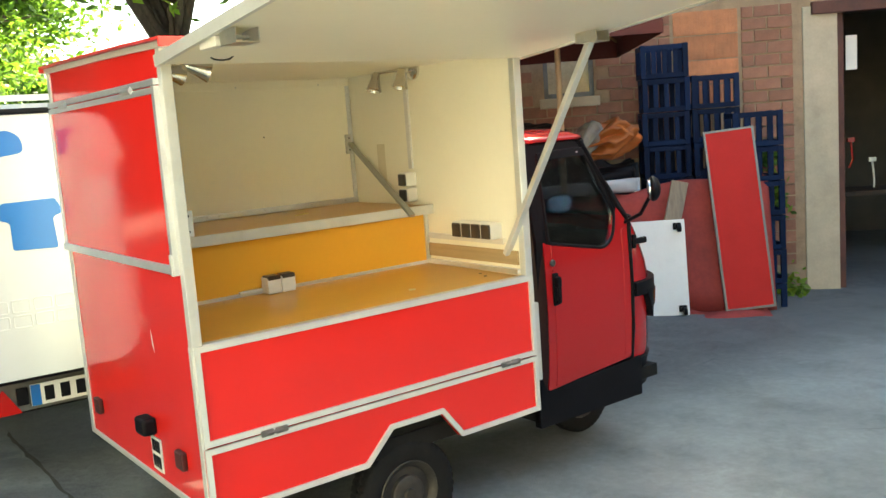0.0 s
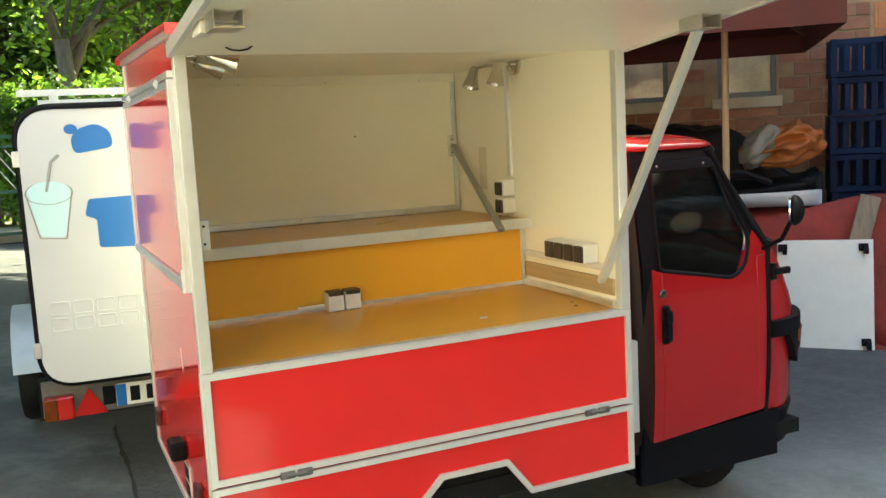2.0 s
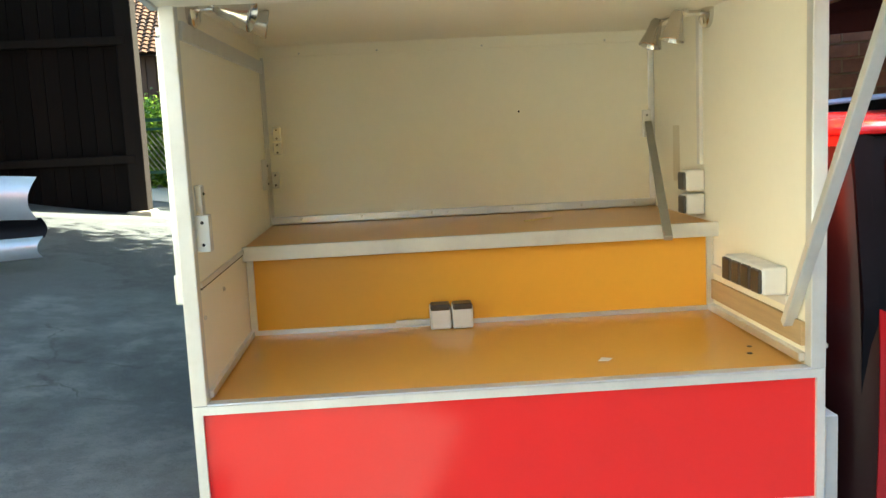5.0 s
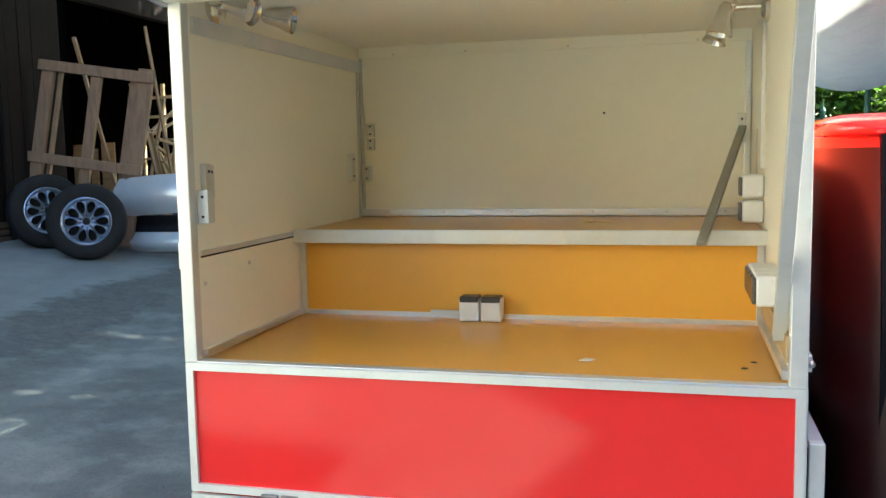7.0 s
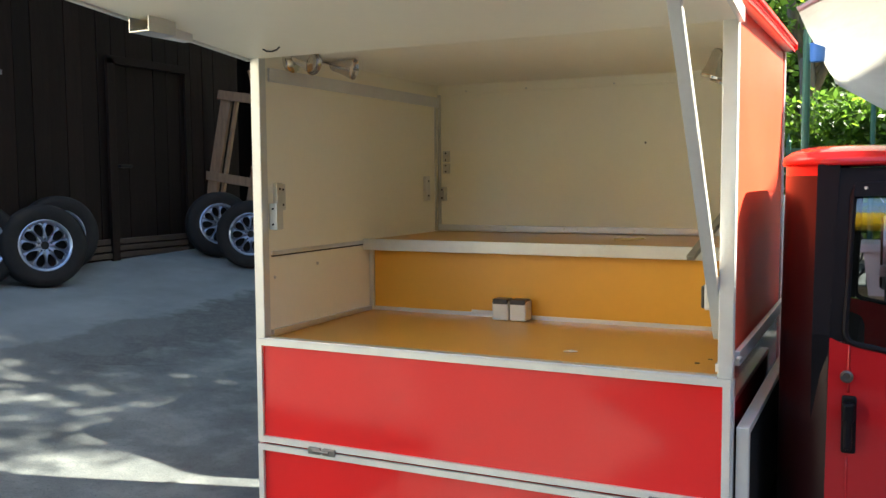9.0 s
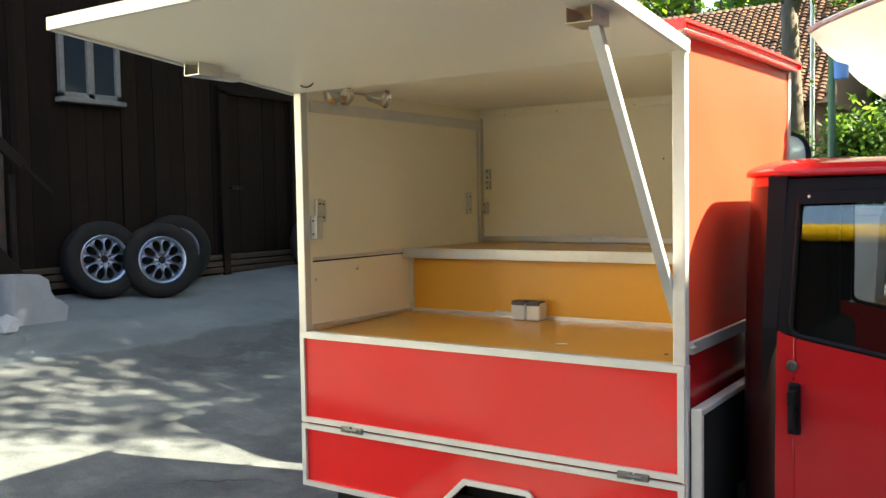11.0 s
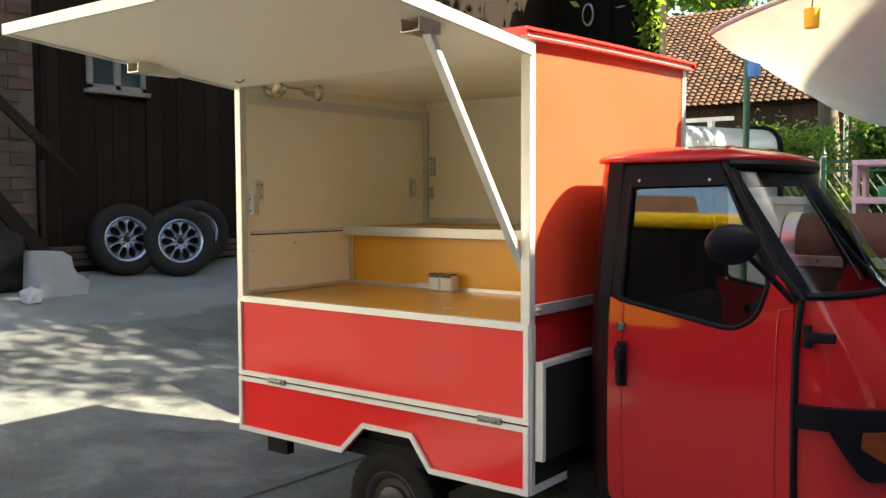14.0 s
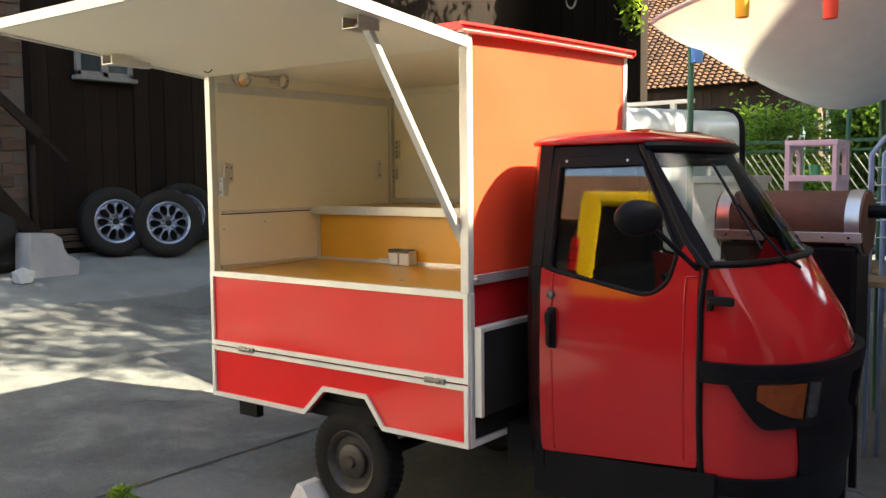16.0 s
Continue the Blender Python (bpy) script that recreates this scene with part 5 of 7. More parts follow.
# ---- kiosk fittings ----
SPOT_GLASS = material("lamp_reflector", (0.75, 0.75, 0.78), 0.12, metal=0.8, vary=0.1)
BRUSHED = material("brushed_nickel", (0.60, 0.57, 0.52), 0.22, metal=0.95, vary=0.15)


def spot_bar(wall_x, sgn, out, spots, base_y):
    """A two-lamp spotlight bar on an end wall."""
    bm = B()
    lathe(bm, (wall_x, base_y, 1.912), (sgn, 0, 0), [(0, 0.045), (0.012, 0.045), (0.02, 0.036), (0.022, 0.005)], 20)
    rod(bm, (wall_x + sgn * 0.02, base_y, 1.912), (wall_x + sgn * (out - 0.025), base_y, 1.912), 0.009)
    lo, hi = min(base_y, *[s[0] for s in spots]), max(base_y, *[s[0] for s in spots])
    rod(bm, (wall_x + sgn * (out - 0.025), lo - 0.01, 1.912), (wall_x + sgn * (out - 0.025), hi + 0.01, 1.912), 0.007)
    fixture = vpart("spotlight_bar", bm, CHROME, "chrome wall bar with two spotlights", smooth=40)
    for y, d in spots:
        bm = B()
        d = Vector(d).normalized()
        o = Vector((wall_x + sgn * out, y, 1.900))
        rod(bm, (wall_x + sgn * (out - 0.025), y, 1.912), o, 0.007, 8)
        lathe(bm, o - d * 0.012, d, [(0, 0.013), (0.008, 0.018), (0.030, 0.021), (0.055, 0.027), (0.085, 0.037), (0.087, 0.035), (0.076, 0.031)], 18, cap=False)
        lathe(bm, o - d * 0.016, d, [(0, 0.001), (0.002, 0.012)], 18, cap=False)
        head = part("spot_head", bm, BRUSHED, fixture, smooth=40)
        bm = B()
        lathe(bm, o + d * 0.046, d, [(0.0, 0.011), (0.018, 0.029), (0.021, 0.004)], 16)
        part("bulb", bm, SPOT_GLASS, head, smooth=40)


spot_bar(0.028, 1, 0.09, [(0.085, (0.85, -0.1, -0.28)), (0.305, (0.85, 0.12, -0.16))], 0.17)
spot_bar(L - 0.028, -1, 0.12, [(0.625, (-0.22, -0.05, -0.95)), (0.835, (-0.3, -0.08, -0.92))], 0.695)


def socket(name, lo, hi, face, parent=None):
    """A socket box with a dark hinged lid on one face."""
    bm = B()
    block(bm, lo, hi, 0.007)
    s = inner(name, bm, WHITE_PLASTIC, "white surface socket with a dark brown lid")
    bm = B()
    lo, hi = Vector(lo), Vector(hi)
    if face == "-x":
        block(bm, (lo.x - 0.008, lo.y + 0.004, lo.z + 0.004), (lo.x + 0.004, hi.y - 0.004, hi.z - 0.006), 0.005)
    else:
        block(bm, (lo.x + 0.002, lo.y - 0.002, hi.z - 0.014), (hi.x - 0.002, hi.y - 0.01, hi.z + 0.005), 0.005)
    part("socket_lid", bm, SOCKET_BROWN, s)


for x in (0.574, 0.641):
    socket("socket", (x, 0.603, ZC - 0.006), (x + 0.063, 0.668, ZC + 0.066), "top")
for z in (1.281, 1.355):
    socket("socket", (L - 0.090, 0.735, z), (L - 0.029, 0.800, z + 0.066), "-x")
for i in range(4):
    socket("socket", (L - 0.095, 0.134 + 0.067 * i, 1.133), (L - 0.029, 0.199 + 0.067 * i, 1.205), "-x")
bm = B()
block(bm, (L - 0.040, 0.752, 1.437), (L - 0.027, 0.782, 1.90), 0.003)
inner("cable_duct", bm, WHITE_PLASTIC, "white cable duct")
bm = B()
block(bm, (L - 0.040, 0.12, 1.108), (L - 0.027, 0.66, 1.134), 0.003)
inner("cable_duct", bm, WHITE_PLASTIC, "white cable duct")
bm = B()
block(bm, (0.47, 0.655, ZC + 0.004), (0.575, 0.667, ZC + 0.018), 0.002)
inner("cable_duct", bm, WHITE_PLASTIC, "white cable duct")
PALE_WOOD = material("pale_wood_strip", (0.42, 0.30, 0.16), 0.6, vary=0.2, scale=6, bump=0.08, stretch=(1, 0.3, 6))
bm = B()
block(bm, (L - 0.038, 0.04, 1.025), (L - 0.027, 0.665, 1.085), 0.002)
inner("wood_strip", bm, PALE_WOOD, "bare wooden strip")
bm = B()
block(bm, (L - 0.046, 0.035, ZC - 0.007), (L - 0.027, 0.668, ZC + 0.014), 0.001)
inner("angle_strip", bm, ALU)
bm = B()
block(bm, (0.027, 0.035, ZC - 0.007), (0.04, 0.668, ZC + 0.010), 0.001)
inner("angle_strip", bm, ALU)
# profiles on the far wall
yb = D - 0.012
bm = B()
block(bm, (0.03, yb - 0.014, 1.266), (L - 0.03, yb, 1.293), 0.002)
rail = inner("bottom_profile", bm, ALU, "aluminium profile along the shelf")
for x in (0.14, 0.36, 0.62, 0.68, 0.92, 1.18, 1.38):
    bm = B()
    lathe(bm, (x, yb - 0.014, 1.281), (0, -1, 0), [(0, 0.005), (0.003, 0.004), (0.004, 0.001)], 8)
    part("screw", bm, ZINC, rail)
bm = B()
block(bm, (0.03, yb - 0.012, 1.868), (L - 0.03, yb, 1.908), 0.002)
rail = inner("top_profile", bm, CREAM, "white profile under the ceiling")
bm = B()
block(bm, (0.03, yb - 0.03, 1.908), (L - 0.03, yb, 1.926), 0.002)
part("ceiling_angle", bm, CREAM, rail)
for x in (0.17, 0.45, 0.83, 1.28):
    bm = B()
    lathe(bm, (x, yb - 0.012, 1.878), (0, -1, 0), [(0, 0.004), (0.003, 0.001)], 8)
    part("screw", bm, ZINC, rail)
bm = B()
lathe(bm, (0.958, yb, 1.636), (0, -1, 0), [(0, 0.004), (0.001, 0.003)], 8)
inner("drill_hole", bm, BLACK)
for x0, x1 in ((0.029, 0.041), (L - 0.05, L - 0.03)):
    bm = B()
    block(bm, (x0, yb - 0.012, 1.293), (x1, yb, 1.868), 0.002)
    inner("corner_profile", bm, ALU if x0 > 1 else WHITE_ALU)
# rear wall lining: hatch seam, profile and fittings
bm = B()
block(bm, (0.0275, 0.045, 1.812), (0.036, yb - 0.01, 1.856), 0.002)
inner("wall_profile", bm, ALU, "aluminium profile along the end wall")
bm = B()
block(bm, (0.0275, 0.045, 1.248), (0.033, 0.64, 1.262), 0.001)
inner("seam_strip", bm, ALU)
bm = B()
block(bm, (0.0275, 0.045, 1.243), (0.0295, 0.64, 1.2485))
inner("seam_gap", bm, BLACK)
bm = B()
block(bm, (0.0275, 1.245, 1.268), (0.033, 1.257, 1.812), 0.001)
inner("seam_strip", bm, WHITE_ALU)
for lo, hi, mat in (((0.028, 0.06, 1.385), (0.045, 0.09, 1.485), ZINC), ((0.030, 0.09, 1.395), (0.036, 0.12, 1.48), WHITE_ALU), ((0.030, 0.034, 1.333), (0.062, 0.068, 1.418), WHITE_ALU),
                    ((0.028, 1.135, 1.403), (0.045, 1.17, 1.508), WHITE_PLASTIC), ((0.055, yb - 0.015, 1.52), (0.085, yb, 1.565), ZINC), ((0.055, yb - 0.015, 1.57), (0.085, yb, 1.62), ZINC),
                    ((0.045, yb - 0.03, 1.40), (0.07, yb, 1.46), ZINC), ((L - 0.075, yb - 0.02, 1.52), (L - 0.045, yb, 1.62), ZINC)):
    bm = B()
    block(bm, lo, hi, 0.002)
    bolt_plate = inner("catch_plate", bm, mat, "small metal catch plate")
    c = (Vector(lo) + Vector(hi)) / 2
    for dz in (-0.3, 0.3):
        bm = B()
        on_end = hi[0] - lo[0] < 0.022
        lathe(bm, (hi[0], c.y, c.z + dz * (hi[2] - lo[2])) if on_end else (c.x, lo[1], c.z + dz * (hi[2] - lo[2])), (1, 0, 0) if on_end else (0, -1, 0), [(0, 0.004), (0.003, 0.003), (0.004, 0.001)], 8)
        part("screw", bm, BLACK, bolt_plate)
for y, z in ((0.06, 1.175), (0.31, 1.20)):
    bm = B()
    lathe(bm, (0.028, y, z), (1, 0, 0), [(0, 0.006), (0.004, 0.005), (0.006, 0.001)], 10)
    inner("bolt", bm, ZINC)
# inner prop strut, label, bolts and chips on the worktop
bm = B()
beam(bm, (1.432, 1.262, 1.572), (1.282, 0.54, 1.238), 0.026, 0.016, bevel=0.002)
inner("prop_strut", bm, material("dull_prop_steel", (0.36, 0.35, 0.31), 0.42, metal=0.6, vary=0.12), "loose metal prop leaning on the shelf")
bm = B()
block(bm, (L - 0.0285, 0.99, 1.37), (L - 0.0275, 1.06, 1.56))
inner("paper_label", bm, material("faded_paper", (0.74, 0.68, 0.52), 0.7, vary=0.08))
for x, y in ((1.375, 0.165), (1.40, 0.23)):
    bm = B()
    lathe(bm, (x, y, ZC - 0.006), (0, 0, 1), [(0, 0.008), (0.002, 0.007), (0.003, 0.001)], 10)
    inner("bolt", bm, SOCKET_BROWN, lift=0.007)
bm = B()
prism(bm, [(0.985, 0.175, ZC - 0.0055), (1.01, 0.17, ZC - 0.0055), (1.025, 0.19, ZC - 0.0055), (1.0, 0.205, ZC - 0.0055)], (0, 0, 0.0015))
inner("paper_scrap", bm, WHITE_PLASTIC, lift=0.008)
# pale yellow strip stands in for a sliver of sunlight on the shelf
bm = B()
beam(bm, (0.919, 0.966, 1.2655), (1.02, 1.025, 1.2655), 0.007, 0.005)
inner("wood_strip", bm, material("sun_sliver", (0.72, 0.55, 0.22), 0.6, vary=0.1), "pale yellow sliver standing in for sunlight on the shelf")
for x in (0.93, 0.995):
    bm = B()
    block(bm, (x, 0.641, 1.2632), (x + 0.022, 0.650, 1.2645))
    inner("edge_chip", bm, SOCKET_BROWN)
bm = B()
tube(bm, [(0.122, -0.10, 1.906), (0.135, -0.10, 1.899), (0.158, -0.105, 1.896), (0.180, -0.11, 1.899), (0.192, -0.11, 1.908)], 0.0026, 6)
part("pull_cord", bm, BLACK, hatch)
# rear face: side hatch with its frame, lamp, plate and tail lamps
bm = B()
block(bm, (-0.012, 0.055, 1.255), (-0.001, D - 0.015, 1.825))
rh = vpart("side_hatch", bm, RED, "closed red side hatch in an aluminium frame")
for lo, hi in (((-0.02, 0.03, 1.232), (-0.001, D + 0.03, 1.262)), ((-0.02, 0.03, 1.838), (-0.001, D, 1.858)), ((-0.019, 0.03, 1.812), (-0.001, D, 1.832)), ((-0.022, 0.028, 1.232), (-0.001, 0.052, 1.835)), ((-0.02, D - 0.018, 1.262), (-0.001, D + 0.004, 1.812))):
    bm = B()
    block(bm, lo, hi, 0.002)
    part("hatch_edging", bm, ALU, rh)
for y in (0.28, 1.06):
    bm = B()
    rod(bm, (-0.024, y - 0.045, 1.835), (-0.024, y + 0.045, 1.835), 0.008)
    block(bm, (-0.026, y - 0.04, 1.822), (-0.018, y + 0.04, 1.848), 0.002)
    part("hinge", bm, ZINC, rh)
bm = B()
block(bm, (-0.028, 0.03, 1.23), (-0.004, 0.048, 1.30), 0.003)
part("latch", bm, WHITE_ALU, rh)
bm = B()
block(bm, (-0.055, 0.44, 0.60), (0.0, 0.535, 0.665), 0.012)
vpart("plate_lamp", bm, BLACK, "black number plate lamp")
bm = B()
block(bm, (-0.006, 0.415, 0.455), (0.0, 0.515, 0.585), 0.002)
pl = vpart("number_plate", bm, WHITE_PLASTIC, "small white plate with dark bars")
bm = B()
for z in (0.53, 0.47):
    for i in range(3):
        block(bm, (-0.0075, 0.425 + 0.028 * i, z), (-0.0055, 0.447 + 0.028 * i, z + 0.045))
part("dark_bars", bm, BLACK, pl)
for y in (1.14, 0.20):
    bm = B()
    block(bm, (-0.022, y - 0.035, 0.535), (0.0, y + 0.035, 0.60), 0.006)
    vpart("tail_lamp", bm, material("dark_red_lens", (0.06, 0.010, 0.008), 0.4, vary=0.4, scale=30), "small dark red tail lamp")
bm = B()
prism(bm, [(-0.0008, 0.372, 0.92), (-0.0008, 0.385, 0.955), (-0.0008, 0.388, 1.0), (-0.0008, 0.379, 0.965)], (-0.001, 0, 0))
vpart("scratch", bm, WHITE_PLASTIC, "bare scratch in the red laminate")
# between kiosk and cab
bm = B()
block(bm, (L + 0.014, 0.0355, 0.53), (L + 0.043, 1.2, 0.8495), 0.002)
headboard = vpart("bed_headboard", bm, DARK, "dark white-edged board behind the cab")
for lo, hi in (((L + 0.012, 0.015, 0.53), (L + 0.045, 0.035, 0.87)), ((L + 0.012, 0.0355, 0.85), (L + 0.045, 1.2, 0.87))):
    bm = B()
    block(bm, lo, hi, 0.003)
    part("edge_strip", bm, WHITE_ALU, headboard)
# front wall's shaded strip under the rail, painted a darker red
bm = B()
block(bm, (L - 0.022, 0.035, 0.80), (L - 0.013, D - 0.01, 1.039))
vpart("front_apron", bm, CAB_RED, "darker red strip standing for the front wall in shade")
# shade at the foot of the front wall, painted near black
bm = B()
block(bm, (L - 0.022, 0.035, ZB + 0.02), (L - 0.012, D - 0.01, 0.7995))
vpart("lower_bulkhead", bm, DARK, "dark panel standing for the shaded foot of the front wall")
bm = B()
block(bm, (L + 0.001, 0.03, 1.025), (L + 0.016, D, 1.062), 0.002)
vpart("front_rail", bm, ALU, "aluminium rail across the front wall")
bm = B()
lathe(bm, (L + 0.014, 0.045, 1.043), (0, -1, 0), [(0, 0.008), (0.02, 0.008), (0.03, 0.004)], 10)
vpart("rail_bolt", bm, ZINC)
bm = B()
lathe(bm, (1.60, 0.36, 0.40), (0, 0, 1), [(0, 0.06), (0.16, 0.06), (0.19, 0.03), (0.22, 0.028), (0.23, 0.02)], 14)
vpart("canister", bm, DARK)
bm = B()
block(bm, (1.50, 0.24, 0.30), (1.66, 1.10, 0.46))
vpart("engine_bay", bm, DARK)
# mud flap and wheel chock
chock = thing("wheel_chock", "white wedge chock lying in front of the rear wheel", "chock")
bm = B()
zc = height(0.50, 0.05)
prism(bm, [(0.52, -0.02, zc), (0.66, -0.02, zc), (0.60, -0.02, zc + 0.075), (0.57, -0.02, zc + 0.08)], (0, 0.11, 0))
part("wedge", bm, WHITE_PLASTIC, chock)

# ---- loose wheels and clutter by the barn ----
ALLOY_LIP = material("polished_rim_lip", (0.34, 0.39, 0.50), 0.32, metal=0.8, vary=0.15)
ALLOY = material("alloy_rim", (0.15, 0.175, 0.235), 0.42, metal=0.8, vary=0.2)


def car_wheel(label, at, turn, lean):
    """An alloy wheel leaning on a wall: rim and a disc with ten openings, facing its own -y."""
    w = thing("spare_tyre", label, "tyre", "spare tyres by the barn")
    R, W = 0.362, 0.21
    bm = B()
    prof = [(-0.42, 0.62), (-0.48, 0.70), (-0.5, 0.82), (-0.46, 0.93), (-0.36, 0.985), (-0.15, 1.0), (0.15, 1.0), (0.36, 0.985), (0.46, 0.93), (0.5, 0.82), (0.48, 0.70), (0.42, 0.62)]
    lathe(bm, (0, 0, R), (0, 1, 0), [(a * W, b * R) for a, b in prof], 40, cap=False)
    part("tyre", bm, RUBBER, w, smooth=40)
    bm = B()
    lathe(bm, (0, -W * 0.36, R), (0, -1, 0), [(-0.12, R * 0.60), (0.0, R * 0.61), (0.012, R * 0.635), (0.016, R * 0.61), (0.004, R * 0.57), (-0.06, R * 0.55)], 40, cap=False)
    part("rim", bm, ALLOY_LIP, w, smooth=35)
    # pressed disc with ten round openings between its spokes
    bm = B()
    r0, r1, seg = 0.034, R * 0.585, 20
    step = 2 * math.pi / 10
    for k in range(10):
        hole, edge = [], []
        for i in range(seg):
            q = 2 * math.pi * i / seg
            da, dr = math.cos(q), math.sin(q)
            rr = 0.136 + 0.058 * dr
            hole.append((rr, (0.0352 + 0.0145 * dr) * da / rr, -0.008))
            m = max(abs(da), abs(dr))
            er = (r0 + r1) / 2 + (r1 - r0) / 2 * dr / m
            edge.append((er, step / 2 * da / m, 0.0))
        ring = [[bm.verts.new((r * math.cos(step * k + o), -W * 0.30 - 0.012 * (1 - abs(2 * (r - r0) / (r1 - r0) - 0.6)) + dy, R + r * math.sin(step * k + o))) for r, o, dy in row] for row in (hole, edge)]
        for i in range(seg):
            j = (i + 1) % seg
            bm.faces.new((ring[0][i], ring[0][j], ring[1][j], ring[1][i]))
    bmesh.ops.remove_doubles(bm, verts=bm.verts, dist=5e-4)
    bmesh.ops.recalc_face_normals(bm, faces=bm.faces)
    r = bmesh.ops.extrude_face_region(bm, geom=bm.faces[:], use_keep_orig=True)
    for g in r["geom"]:
        if isinstance(g, bmesh.types.BMVert):
            g.co.y += 0.028
    part("disc", bm, ALLOY, w, smooth=40)
    for k in range(5):
        a = 2 * math.pi * k / 5 + 0.3
        bm = B()
        lathe(bm, (0.056 * math.cos(a), -W * 0.30 - 0.004, R + 0.056 * math.sin(a)), (0, -1, 0), [(0, 0.007), (0.009, 0.007)], 8)
        part("bolt_hole", bm, BLACK, w)
    bm = B()
    lathe(bm, (0, -W * 0.30 + 0.02, R), (0, -1, 0), [(0, 0.036), (0.022, 0.036), (0.026, 0.03)], 20)
    part("hub_opening", bm, DARK, w)
    bm = B()
    lathe(bm, (0, 0.02, R), (0, 1, 0), [(0, R * 0.55), (0.01, R * 0.55)], 24)
    part("backing_disc", bm, DARK, w)
    w.matrix_world = pose(*at, 0, 0, turn) @ pose(0, 0, 0, lean, 0, 0)
    return w


def hz(x, y):
    return (x, y, height(x, y))


car_wheel("alloy car wheel with a black tyre leaning on the barn", hz(-4.95, 2.665), 76, -6)
car_wheel("alloy car wheel with a dusty tyre standing in front of another", hz(-4.72, 3.145), 66, -7)
car_wheel("alloy car wheel half hidden behind another", hz(-5.03, 3.58), 72, -6)
car_wheel("alloy car wheel leaning below the wooden frame", hz(-4.18, 5.31), 32, -6)
car_wheel("alloy car wheel with a black tyre in the shade", hz(-4.72, 5.46), 52, -8)

# open timber frame leaning in the barn's mouth
FRAME_WOOD = material("old_plank_wood", (0.17, 0.105, 0.06), 0.75, vary=0.3, scale=5, bump=0.2, stretch=(6, 1, 1))
pallet = thing("timber_frame", "open frame of bare planks leaning in the barn opening", "pallet", at=(-5.30, 5.76, height(-5.0, 5.8) + 0.02), turn=8)
lean_at = pose(0, 0, 0, -5, 8.5, 0)
for x0, x1, z0, z1, y0 in ((0.0, 0.13, -0.02, 1.80, 0.0), (0.155, 0.19, 0.1, 1.80, 0.05), (0.53, 0.64, 0.1, 1.78, 0.0), (0.92, 1.0, -0.05, 1.80, 0.06), (1.02, 1.18, 0.06, 1.86, 0.0)):
    bm = B()
    block(bm, (x0, y0, z0), (x1, y0 + 0.05, z1), 0.004, lean_at)
    part("upright", bm, FRAME_WOOD, pallet)
for z in (0.78, 1.72):
    bm = B()
    block(bm, (-0.03, -0.03, z), (1.20, -0.002, z + 0.105), 0.004, lean_at)
    part("cross_plank", bm, FRAME_WOOD, pallet)
# silver bumper stood on end behind the wheels: upper shell, dark recess, lower lip
SILVER = material("silver_paint", (0.50, 0.54, 0.57), 0.25, metal=0.4, vary=0.08)
bump = thing("car_bumper", "silver plastic car bumper standing behind the wheels", "bumper")


def bumper_at(u, z, out=0.0):
    return Vector((-4.27 + 1.5 * u - out * 0.6, 6.0 + 0.35 * u - 0.12 * math.sin(math.pi * u) - out, height(-4.0, 6.0) + z))


for z0, z1, bulge, name, mat in ((0.36, 0.74, 0.13, "upper_shell", SILVER), (0.02, 0.20, 0.08, "lower_lip", SILVER), (0.19, 0.38, -0.06, "grille_recess", BLACK)):
    bm = B()
    grid_sheet(bm, 18, 8, lambda u, v: bumper_at(u, z0 + (z1 - z0) * v + 0.05 * math.sin(3 * u) * (z0 > 0.3), bulge * math.sin(math.pi * min(1.0, v * 0.9 + 0.1)) * (0.6 + 0.4 * math.sin(2.6 * u))))
    thick(bm, 0.012)
    part(name, bm, mat, bump, smooth=40)
# stacked laths inside the barn
rnd = random.Random(8)
for k in range(26):
    lath = B()
    a = Vector((-4.75 + rnd.uniform(-0.45, 0.45), 6.9 + rnd.uniform(0, 1.9), 0.55 + rnd.uniform(0, 0.4)))
    b = a + Vector((rnd.uniform(-0.3, 0.3), rnd.uniform(-0.9, 0.9), rnd.uniform(0.9, 2.2)))
    if k % 3 == 0:
        b = a + Vector((rnd.uniform(-0.1, 0.1), 1.3, rnd.uniform(-0.1, 0.3)))
        a.z += rnd.uniform(0.2, 1.6)
        b.z += rnd.uniform(0.2, 1.6)
    beam(lath, a, b, 0.04, 0.03, bevel=0.003)
    tagged(part("wooden_lath", lath, LIME_WOOD), "bare wooden lath leaning inside the barn", "lath", "laths in the barn")
# rack of sawn laths and short pale boards in the open bay beyond the barn
SAWN = material("sawn_pale_wood", (0.46, 0.33, 0.17), 0.75, vary=0.25, scale=6, bump=0.2, stretch=(1, 1, 4))
rack = thing("lath_rack", "open rack of sawn pale laths in the barn's bay", "rack")
rz0 = height(-5.5, 9.0)
for x in (-5.95, -5.62, -5.30):
    bm = B()
    block(bm, (x, 9.0, rz0), (x + 0.045, 9.045, 2.55), 0.004)
    part("upright", bm, SAWN, rack)
for k, z in enumerate((1.25, 1.52, 1.80, 2.08, 2.36)):
    for y in (8.955, 9.05):
        bm = B()
        beam(bm, (-6.05, y, z + 0.02 * (k % 2)), (-5.15, y, z + 0.05 - 0.03 * (k % 3)), 0.04, 0.03, bevel=0.003)
        part("lath", bm, SAWN, rack)
bm = B()
beam(bm, (-5.95, 8.93, 2.2), (-5.35, 8.93, 1.1), 0.03, 0.04, bevel=0.003)
part("brace", bm, SAWN, rack)
